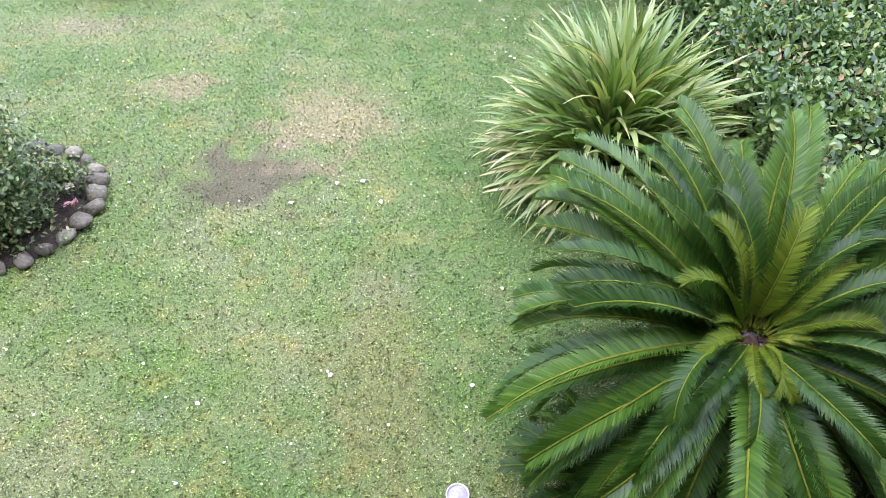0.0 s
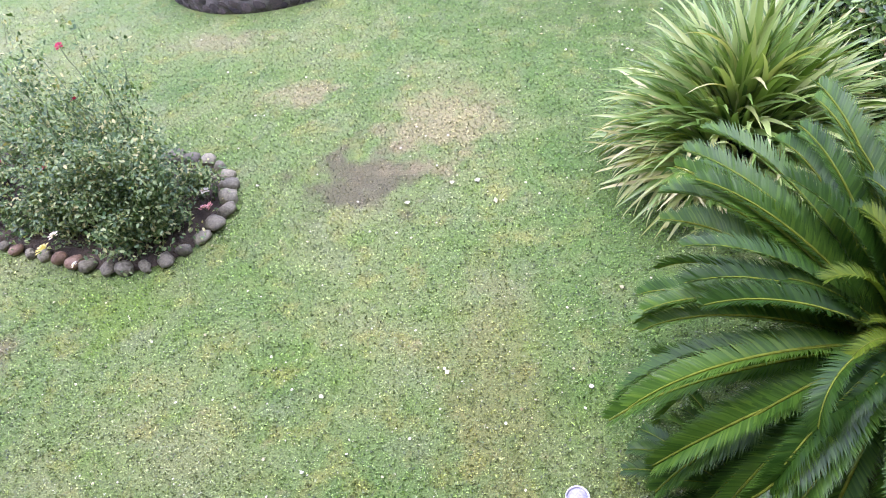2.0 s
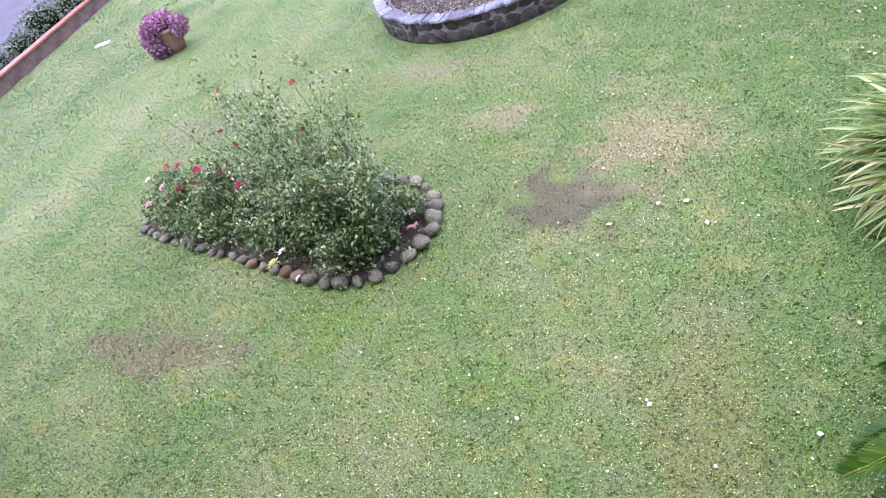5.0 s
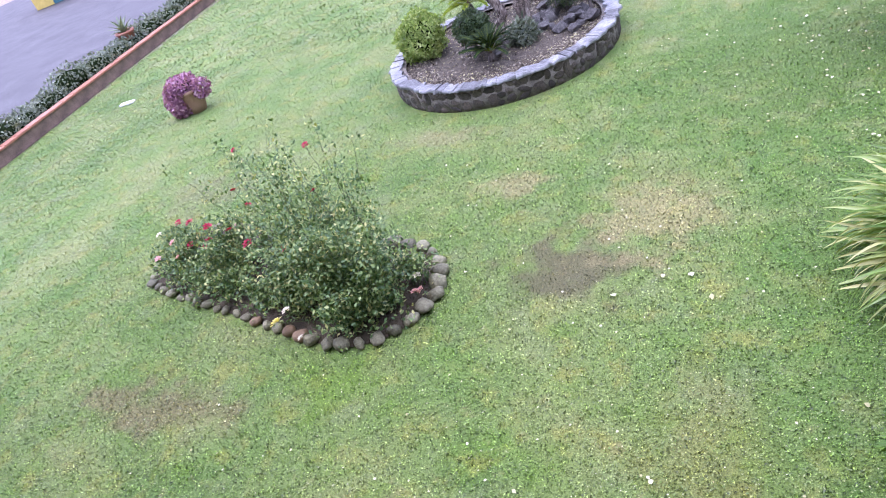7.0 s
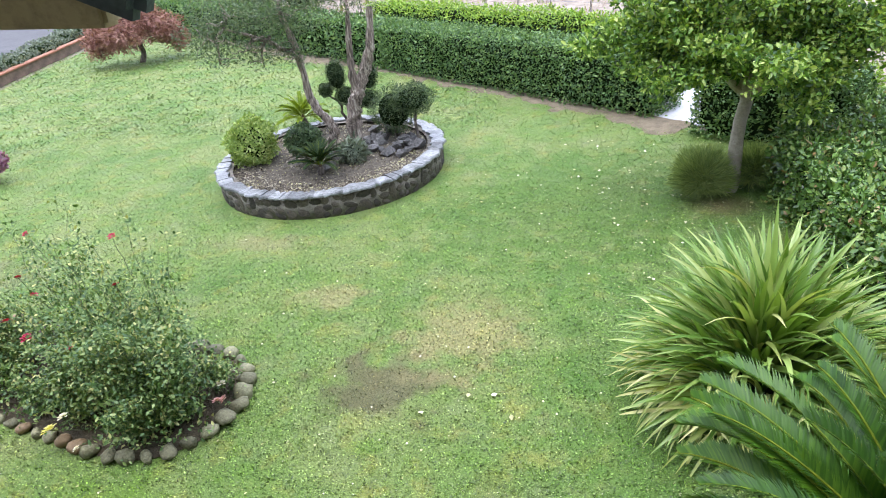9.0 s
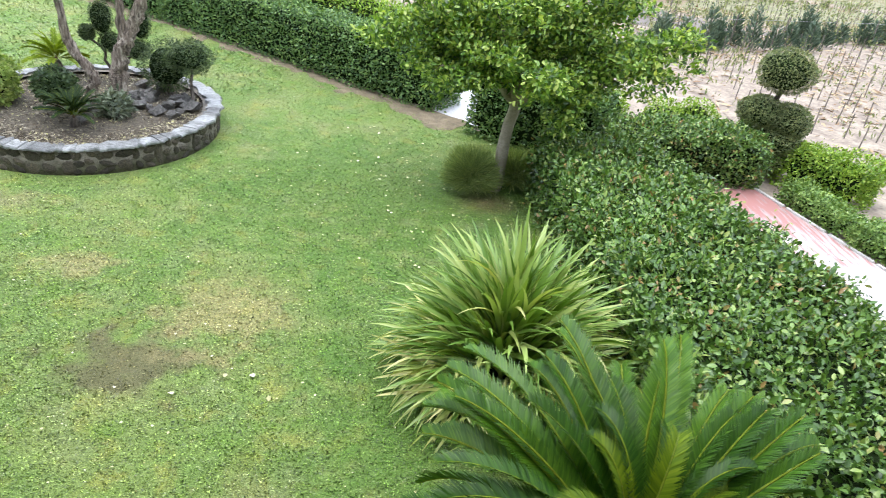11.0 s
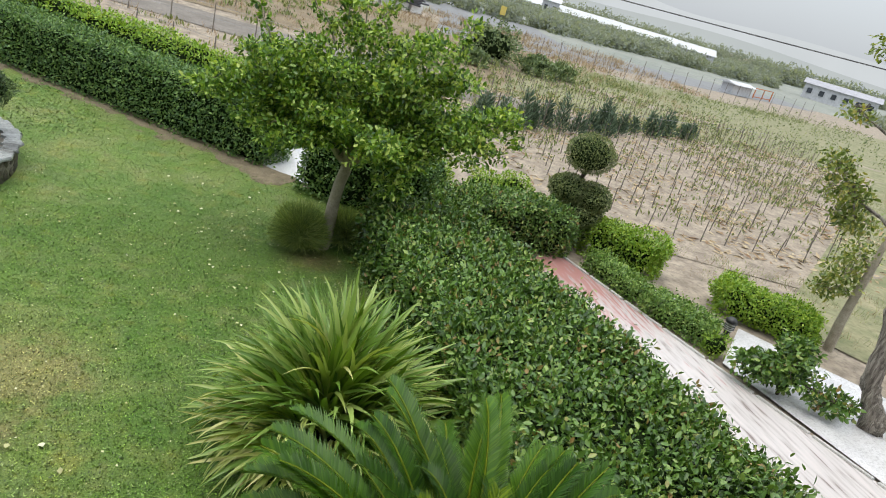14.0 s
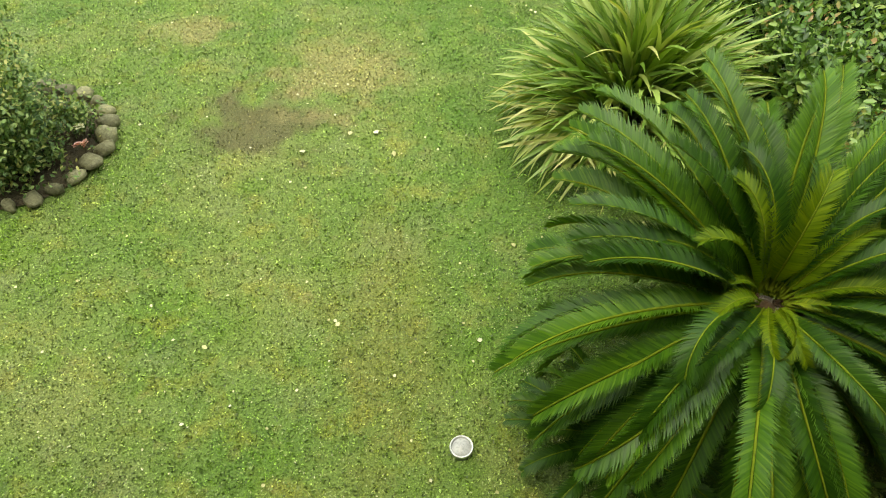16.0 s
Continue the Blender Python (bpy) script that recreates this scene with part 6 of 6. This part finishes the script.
for i in range(-10, 30):
    for j in range(0, 24):
        p = o0 + i * d1 + j * d2 + rng.normal(0, 0.04, 2)
        edge = 14.4 - (p[0] - 9.0) * 0.29
        if p[0] < 8.9 or p[1] < edge or p[0] > 18.2 + 0.85 * (p[1] - 12) or rng.random() < 0.04:
            continue
        lean = rng.normal(0, 0.03, 2)
        h = rng.uniform(0.56, 0.72)
        lines.append((np.array([(p[0], p[1], -0.1), (p[0] + lean[0], p[1] + lean[1], h)]), np.array((0.017, 0.014))))
        m_ = int(rng.integers(3, 9)) + (10 if j > 9 and rng.random() < 0.6 else 0)
        lv.append(np.c_[p[0] + rng.normal(0, 0.08, m_), p[1] + rng.normal(0, 0.08, m_), rng.uniform(0.1, 0.75, m_)])
tagged(part("vineyard_stakes", tubes("vineyard_stakes", lines, POST, 5)), "rows of short weathered vine stakes", "stakes", kind="stuff")
lv = np.concatenate(lv)
k = len(lv)
tagged(part("young_vines", leaves("young_vines", BROAD, lv, rand_dirs(k), rand_dirs(k), rng.uniform(0.05, 0.1, k), VINE)), "young vine leaves on the stakes", "vines", kind="stuff")
k = 16000
sp = np.c_[rng.uniform(8.5, 34, k), rng.uniform(11.5, 33, k)]
sp = sp[(sp[:, 1] > 14.0 - (sp[:, 0] - 9.0) * 0.29) & (sp[:, 0] < 19 + 0.85 * (sp[:, 1] - 12))]
sp = sp[bumps(np.c_[sp, sp[:, 0] * 0], 0.9, 5.0) + rng.normal(0, 0.35, len(sp)) > 0.1]
k = len(sp)
tagged(part("straw_litter", leaves("straw_litter", SLIM, np.c_[sp, np.full(k, 0.01)], rand_dirs(k) * np.array([1, 1, 0.15]), rand_dirs(k) * 0.4 + np.array([0, 0, 1.0]), rng.uniform(0.12, 0.4, k), STRAW_BITS)), "dry straw and prunings strewn between the vines", "straw", kind="stuff")
k = 1000
cp = np.c_[rng.uniform(11, 66, k), rng.uniform(30, 60, k)]
cp = cp[(cp[:, 1] > 31 + (cp[:, 0] - 20) * 0.05) & (cp[:, 1] < 46 + (cp[:, 0] - 20) * 0.35)]
cp[:, 1] = np.round(cp[:, 1] / 1.3) * 1.3 + rng.normal(0, 0.12, len(cp))
many = np.repeat(cp, 12, 0)
k = len(many)
rp = np.c_[many + rng.normal(0, 0.13, (k, 2)), rng.uniform(0.1, 0.75, k)]
tagged(part("crop_plants", leaves("crop_plants", DIAMOND, rp, rand_dirs(k), rand_dirs(k), rng.uniform(0.07, 0.17, k), BOX)), "rows of leafy crop plants beyond the vineyard", "crops", kind="stuff")


def tufts(name, label, count, x0, x1, y0, y1, per_tuft, height, wide, material, keep, shape=SLIM):
    """Upright tufts of grass or weeds over the open ground, thick in some parts and thin in others."""
    p = np.c_[rng.uniform(x0, x1, count), rng.uniform(y0, y1, count), np.zeros(count)]
    p = p[keep(p) & (bumps(p, 0.33, 2.0) + bumps(p, 0.9, 7.0) * 0.5 + rng.normal(0, 0.4, count) > -0.1)]
    q = np.repeat(p, per_tuft, 0)
    k = len(q)
    q[:, :2] += rng.normal(0, wide, (k, 2))
    size = np.repeat(rng.uniform(0.5, 1.4, len(p)), per_tuft) * height * rng.uniform(0.6, 1.2, k)
    up = rand_dirs(k) * 0.55 + np.array([0, 0, 1.0])
    return tagged(part(name, leaves(name, shape, q, up, rand_dirs(k), size, material)), label, name.replace("_", " "), kind="stuff")


def behind_hedges(p):
    return p[:, 1] > np.maximum(20.5 - 0.78 * p[:, 0], 21.5 + 0.4 * p[:, 0])


def off_track(p):
    s = (p[:, 0] + 32) / 48
    return behind_hedges(p) & ~((p[:, 1] > 40.5 - 15.5 * s) & (p[:, 1] < 46.5 - 17.5 * s))


tufts("dry_grass", "dry straw-coloured grass on the open ground", 9000, -30, 34, 22, 64, 7, 0.26, 0.12, STRAW_BITS, off_track, NEEDLE_SHAPE)
tufts("dry_grass", "long pale dry grass by the pole stacks", 5000, -30, 45, 55, 78, 7, 0.55, 0.2, STRAW_BITS, behind_hedges, NEEDLE_SHAPE)
tufts("weeds", "low green weeds scattered on the dry ground", 1700, -28, 30, 24, 58, 9, 0.28, 0.14, VINE, off_track)
tufts("weeds", "grey-green weeds between the vines", 2800, 8.8, 30, 15, 32, 6, 0.15, 0.12, VINE, lambda p: (p[:, 1] > 14.6 - (p[:, 0] - 9.0) * 0.29) & (p[:, 0] < 19 + 0.85 * (p[:, 1] - 12)))
def beside_vines(p):
    return (p[:, 0] > 18.4 + 0.85 * (p[:, 1] - 12)) | (p[:, 1] < 13.6 - (p[:, 0] - 9.0) * 0.29) & (p[:, 1] > 9.8 - (p[:, 0] - 11.8) * 1.1)


tufts("weeds", "rough green grass beside the vineyard", 6000, 11.5, 44, 2, 29, 9, 0.13, 0.14, VINE, beside_vines, NEEDLE_SHAPE)
tufts("weeds", "low green tufts near the leaning trees", 9000, 10.5, 24, 1, 15, 9, 0.11, 0.12, VINE, beside_vines, NEEDLE_SHAPE)
tufts("dry_grass", "dry straw tufts near the leaning trees", 3500, 10.5, 24, 1, 15, 8, 0.14, 0.12, STRAW_BITS, beside_vines, NEEDLE_SHAPE)
tufts("dry_grass", "dry straw tufts beside the vineyard", 3500, 11.5, 44, 2, 29, 7, 0.16, 0.12, STRAW_BITS, beside_vines, NEEDLE_SHAPE)
tufts("dry_grass", "long yellow-green grass along the crop field", 6000, 20, 74, 42, 66, 6, 0.4, 0.25, VINE, lambda p: (p[:, 1] > 40 + (p[:, 0] - 20) * 0.4) & (p[:, 1] < 48.5 + (p[:, 0] - 20) * 0.25), NEEDLE_SHAPE)


def conifer(at, height):
    """A young spiky conifer: whorls of upswept shoots on a thin stem."""
    th = thing("nursery_conifer", "young blue-green conifer in a nursery row", "conifer", at, group="nursery conifers")
    part("stem", tubes("stem", [(np.array([(0, 0, -0.05), (0, 0, height)]), np.array((0.03, 0.006)))], BARK, 5), None, th)
    k = 420
    z = height * (1 - np.sqrt(rng.random(k))) * 0.95 + 0.04
    r = (0.34 * (1 - z / height) + 0.03) * np.sqrt(rng.random(k)) * rng.uniform(0.7, 1.25, k)
    a = rng.uniform(0, 2 * np.pi, k)
    p = np.c_[r * np.cos(a), r * np.sin(a), z]
    out = np.c_[np.cos(a), np.sin(a), np.full(k, 1.3)] + rng.normal(0, 0.25, (k, 3))
    part("needles", leaves("needles", SLIM, p, out, rand_dirs(k), rng.uniform(0.12, 0.26, k), CONIFER), None, th, kind="stuff")


for i in range(30):
    s = i / 29
    if 0.28 < s < 0.36 or 0.62 < s < 0.68:
        continue
    p = np.array([9.6, 22.6]) + np.array([13.6, 7.3]) * s + rng.normal(0, 0.35, 2)
    conifer((float(p[0]), float(p[1]), -0.02), float(rng.uniform(0.9, 1.7)) * (1.1 - 0.35 * s))
for x, y, r_, h in ((16.6, 42.5, 1.7, 1.2), (19.4, 41, 1.0, 0.55), (21.5, 42, 0.8, 0.45), (14.2, 39, 0.7, 0.4)):
    shrub("field_bush", "loose round green bush on the dry ground", (x, y, -0.02), (r_, r_, h), 3000, 0.2, FIELD_BUSH, group="field bushes", rag=0.7)


def sapling(at, height):
    th = thing("sapling", "thin young sapling on the dry ground", "sapling", at, group="saplings")
    pts = curve_points((0, 0, -0.05), (float(rng.normal(0, 0.1)), 0, height), wob=0.03, k=7)
    part("stem", tubes("stem", [(pts, np.linspace(0.025, 0.008, 7))], POST, 5), None, th)
    k = 170
    c = pts[rng.integers(2, 7, k)] + rng.normal(0, 0.2, (k, 3))
    part("leaves", leaves("leaves", DIAMOND, c, rand_dirs(k), rand_dirs(k), rng.uniform(0.06, 0.16, k), VINE), None, th, kind="stuff")


for x, y, h in ((-3.0, 40.0, 2.2), (-1.2, 38.5, 1.7), (0.8, 39.5, 2.0), (2.2, 37.0, 1.5), (-5.2, 41.5, 1.9), (-7.5, 44, 2.2), (3.6, 41.0, 1.4), (1.2, 43.5, 1.6), (-10.0, 43.0, 2.0), (-1.0, 46.0, 1.7)):
    sapling((x, y, 0), h)

# wire fences: behind the lime hedge and along the road
def fence(label, a, b, step, height, wires):
    th = thing("wire_fence", label, "fence", (0, 0, 0))
    a, b = np.array(a, float), np.array(b, float)
    n_ = int(np.linalg.norm(b - a) / step)
    me = tubes("post", [(np.array([(0, 0, -0.1), (0, 0, height)]), np.array((0.026, 0.022)))], POST, 6)
    for i in range(n_ + 1):
        p = a + (b - a) * i / n_
        part("post", me, None, th, m=pose(float(p[0]), float(p[1]), 0, float(rng.normal(0, 2)), float(rng.normal(0, 2)), 0))
    for z in wires:
        part("wire", tubes("wire", [(curve_points((*a, z), (*b, z), 0, 0.0, 12), np.full(12, 0.006))], WIRE, 4), None, th)
    return th


fence("old wire fence with thin stakes beyond the hedge", (5.0, 18.8), (-11.0, 31.0), 1.5, 1.0, (0.55, 0.9))
fence("wire fence with thin stakes along the track", (8.0, 26.6), (-26.0, 39.4), 1.7, 1.1, (0.5, 1.0))
fence("thin wire fence along the vineyard edge", (2.6, 20.5), (30.0, 31.5), 2.6, 1.1, (0.95,))
fence("roadside wire fence with tall posts", (22, 50.5), (62, 60.5), 1.9, 1.9, (0.8, 1.7))

# stacks of poles and rusty frames on the dry verge
def pole_stack(label, at, turn, n_, length, rows_):
    th = thing("pole_stack", label, "pole stack", at, turn)
    me = tubes("pole", [(np.array([(-length / 2, 0, 0), (0, 0, 0.03), (length / 2, 0, 0)]), np.full(3, 0.09))], PIPE, 6)
    for r_ in range(rows_):
        for i in range(n_ - r_):
            part("pole", me, None, th, m=pose(float(rng.normal(0, 0.3)), (i - (n_ - r_) / 2) * 0.24, 0.1 + r_ * 0.19, 0, float(rng.normal(0, 4)), float(rng.normal(0, 9))))
    return th


pole_stack("stack of dark bundled poles", (3.8, 66.0, 0), 20, 12, 5.0, 10)
pole_stack("stack of dark bundled poles on white crates", (14.4, 67.0, 0.9), 15, 10, 6.5, 6)
for i in range(5):
    tagged(part("crate", box_bm((1.3, 1.4, 0.9), (0, 0, 0.45), 0.03), WHITE, m=pose(11.3 + i * 1.55, 66.2 + i * 0.4, 0, 0, 0, 15)), "pale crate under the poles", "crate", "crates")
fr = thing("rusty_frame", "orange rusted open metal frame", "frame", (8.6, 67.0, 0), 10)
for x in (-1.8, 0, 1.8):
    part("upright", box_bm((0.12, 0.12, 1.9), (x, 0, 0.95), 0.01), RUST, fr)
for z in (0.3, 1.1, 1.85):
    part("bar", box_bm((3.7, 0.1, 0.1), (0, 0, z), 0.01), RUST, fr)


def building(label, at, turn, size, windows, roof=FAR_ROOF, wall=FAR_WALL):
    th = thing("farm_building", label, "building", at, turn)
    l_, w_, h_ = size
    part("wall", box_bm(size, (0, 0, h_ / 2)), wall, th)
    bm = bmesh.new()
    q = [bm.verts.new(p_) for p_ in ((-l_ / 2 - 0.5, -w_ / 2 - 0.5, h_), (l_ / 2 + 0.5, -w_ / 2 - 0.5, h_), (l_ / 2 + 0.5, w_ / 2 + 0.5, h_), (-l_ / 2 - 0.5, w_ / 2 + 0.5, h_), (-l_ / 2 - 0.5, 0, h_ + w_ * 0.2), (l_ / 2 + 0.5, 0, h_ + w_ * 0.2))]
    for fidx in ((0, 1, 5, 4), (2, 3, 4, 5), (0, 4, 3), (1, 2, 5), (0, 3, 2, 1)):
        bm.faces.new([q[i] for i in fidx])
    part("roof", bm, roof, th)
    for i in range(windows):
        part("window", box_bm((l_ / windows * 0.4, 0.3, h_ * 0.35), ((i + 0.5) / windows * l_ - l_ / 2, -w_ / 2 - 0.05, h_ * 0.55)), GLASSY, th)
    return th


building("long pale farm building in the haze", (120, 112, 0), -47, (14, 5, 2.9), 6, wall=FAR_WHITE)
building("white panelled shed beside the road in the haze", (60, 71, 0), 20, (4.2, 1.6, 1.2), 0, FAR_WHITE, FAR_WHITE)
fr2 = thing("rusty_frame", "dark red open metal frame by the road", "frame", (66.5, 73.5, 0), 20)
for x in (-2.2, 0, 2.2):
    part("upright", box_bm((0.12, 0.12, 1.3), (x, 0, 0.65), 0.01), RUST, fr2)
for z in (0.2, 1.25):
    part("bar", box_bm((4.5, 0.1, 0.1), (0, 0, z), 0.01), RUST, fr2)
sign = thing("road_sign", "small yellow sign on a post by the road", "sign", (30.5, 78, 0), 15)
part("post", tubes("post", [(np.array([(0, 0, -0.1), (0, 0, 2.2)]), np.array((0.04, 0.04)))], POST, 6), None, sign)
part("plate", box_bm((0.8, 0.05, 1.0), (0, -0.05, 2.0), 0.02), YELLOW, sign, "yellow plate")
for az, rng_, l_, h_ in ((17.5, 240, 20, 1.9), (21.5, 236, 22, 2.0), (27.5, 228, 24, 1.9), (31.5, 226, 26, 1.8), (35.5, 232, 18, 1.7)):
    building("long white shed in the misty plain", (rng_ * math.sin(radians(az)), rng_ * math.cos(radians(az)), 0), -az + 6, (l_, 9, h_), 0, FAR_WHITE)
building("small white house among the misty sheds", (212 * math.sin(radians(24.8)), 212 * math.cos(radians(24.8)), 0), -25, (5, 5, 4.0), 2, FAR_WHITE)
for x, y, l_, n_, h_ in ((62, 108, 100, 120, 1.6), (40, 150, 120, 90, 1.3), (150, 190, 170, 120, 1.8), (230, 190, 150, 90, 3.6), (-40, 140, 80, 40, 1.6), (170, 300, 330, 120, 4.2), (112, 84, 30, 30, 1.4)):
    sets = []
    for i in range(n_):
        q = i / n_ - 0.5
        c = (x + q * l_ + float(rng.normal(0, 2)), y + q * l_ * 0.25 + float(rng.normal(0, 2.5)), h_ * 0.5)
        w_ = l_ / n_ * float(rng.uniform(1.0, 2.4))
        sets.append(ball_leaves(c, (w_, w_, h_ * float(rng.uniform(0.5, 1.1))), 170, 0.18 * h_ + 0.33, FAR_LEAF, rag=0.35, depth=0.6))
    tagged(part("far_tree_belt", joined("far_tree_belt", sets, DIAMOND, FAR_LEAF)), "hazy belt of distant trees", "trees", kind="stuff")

pl = curve_points((-14.0, 45.0, 5.2), (46.0, 3.0, 6.3), -0.4, 0.0, 40)
cab = part("overhead_cable", tubes("overhead_cable", [(pl, np.full(40, 0.022))], CABLE, 6))
tagged(cab, "thin black overhead cable crossing the sky", "cable", kind="structure")
for p_ in (pl[0], pl[-1]):
    tagged(part("cable_pole", tubes("cable_pole", [(np.array([(p_[0], p_[1], -0.2), (p_[0], p_[1], p_[2] + 0.2)]), np.array((0.12, 0.09)))], POST, 8)), "wooden pole carrying the overhead cable", "pole", "cable poles")


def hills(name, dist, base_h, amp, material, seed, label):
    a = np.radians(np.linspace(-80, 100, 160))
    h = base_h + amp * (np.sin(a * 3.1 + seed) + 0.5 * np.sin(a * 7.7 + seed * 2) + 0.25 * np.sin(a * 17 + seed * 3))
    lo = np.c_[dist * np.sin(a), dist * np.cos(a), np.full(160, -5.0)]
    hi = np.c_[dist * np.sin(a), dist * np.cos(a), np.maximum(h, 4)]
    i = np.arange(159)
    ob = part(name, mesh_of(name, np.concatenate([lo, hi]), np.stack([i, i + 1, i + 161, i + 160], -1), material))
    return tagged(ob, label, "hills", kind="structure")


# backdrop hills glow faintly; their mist is only colour
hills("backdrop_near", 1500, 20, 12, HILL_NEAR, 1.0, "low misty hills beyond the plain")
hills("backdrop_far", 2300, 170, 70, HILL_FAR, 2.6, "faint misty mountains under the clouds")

# ---- the unseen house behind the viewer, its balcony, and the awning over it ----
# unseen wall that closes the rear and holds back sky light
wh = thing("unseen_house_wall", "unseen tan house wall added behind the viewer", "wall", (0, 0, 0), kind="structure")
part("wall_panel", box_bm((24, 0.3, 9), (0, -1.75, 4.5)), RENDER_WALL, wh)
# overhang out of view, added only to block sky light
part("shade_eave", box_bm((24, 2.3, 0.2), (0, -0.65, 7.4)), RENDER_WALL, wh, "unseen overhang added to shade the plants in front")
# slab out of view, made wide so it shades the plants below
tagged(part("unseen_balcony_floor", box_bm((15, 2.0, 0.2), (0, -0.6, 3.0), 0.01), KERB), "unseen concrete balcony slab, widened to shade the plants below", "balcony", kind="structure")
aw = thing("awning", "beige cloth awning with an olive front rail", "awning", (0, 0, 0))
AY, AZ = 0.98, 4.688
part("front_rail", box_bm((2.9, 0.05, 0.14), (0.42 * AY - 1.45, AY, AZ + 0.07), 0.008), RAIL, aw, "olive brown front rail")
part("end_cap", box_bm((0.05, 0.07, 0.11), (0.42 * AY + 0.025, AY, AZ + 0.09), 0.012), RAIL, aw, "rail end cap")
part("cloth", box_bm((2.8, 2.7, 0.008), (0.42 * AY - 1.5, -1.36, 0.0)), AWNING, aw, m=pose(0, AY, AZ + 0.145, -14))
# lower rail coloured lighter to make up for its dimly lit face
part("lower_rail", box_bm((1.9, 0.05, 0.17), (0, 0, 0.085), 0.008), LIGHTENED_RAIL, aw, "olive tan lower front rail", m=pose(-1.62, AY, 4.502, 0, 3.2, 0))
part("end_bracket", box_bm((0.19, 0.06, 0.2), (0, 0, 0.1), 0.02), BRACKET, aw, "dark green end bracket", m=pose(-0.69, AY - 0.02, 4.488, 0, 24, 0))
part("lower_cloth", box_bm((1.9, 1.3, 0.008), (0, -0.65, 0)), AWNING, aw, m=pose(-1.62, AY, 4.672, -30, 3.2, 0))
part("arm", tubes("arm", [(np.array([(-1.1, 0.345, 4.995), (-0.75, 0.342, 4.765), (-0.398, 0.34, 4.534)]), np.array((0.0085, 0.008, 0.0075)))], RAIL, 10), None, aw, "tan folding arm")
part("drop_stop", tubes("drop_stop", [(np.array([(-0.399, 0.34, 4.546), (-0.394, 0.339, 4.535), (-0.3935, 0.339, 4.53), (-0.393, 0.338, 4.527), (-0.392, 0.338, 4.52)]), np.array((0.0085, 0.009, 0.0045, 0.006, 0.0045)))], BLACK, 10), None, aw, "black rubber stop on the arm")
for x in (-0.07,):
    part("drop_stop", tubes("drop_stop", [(np.array([(x, AY, AZ + 0.03), (x + 0.005, AY, AZ - 0.05), (x + 0.01, AY, AZ - 0.085), (x + 0.01, AY, AZ - 0.1)]), np.array((0.017, 0.018, 0.024, 0.01)))], BLACK, 10), None, aw, "black rubber stop under the rail")
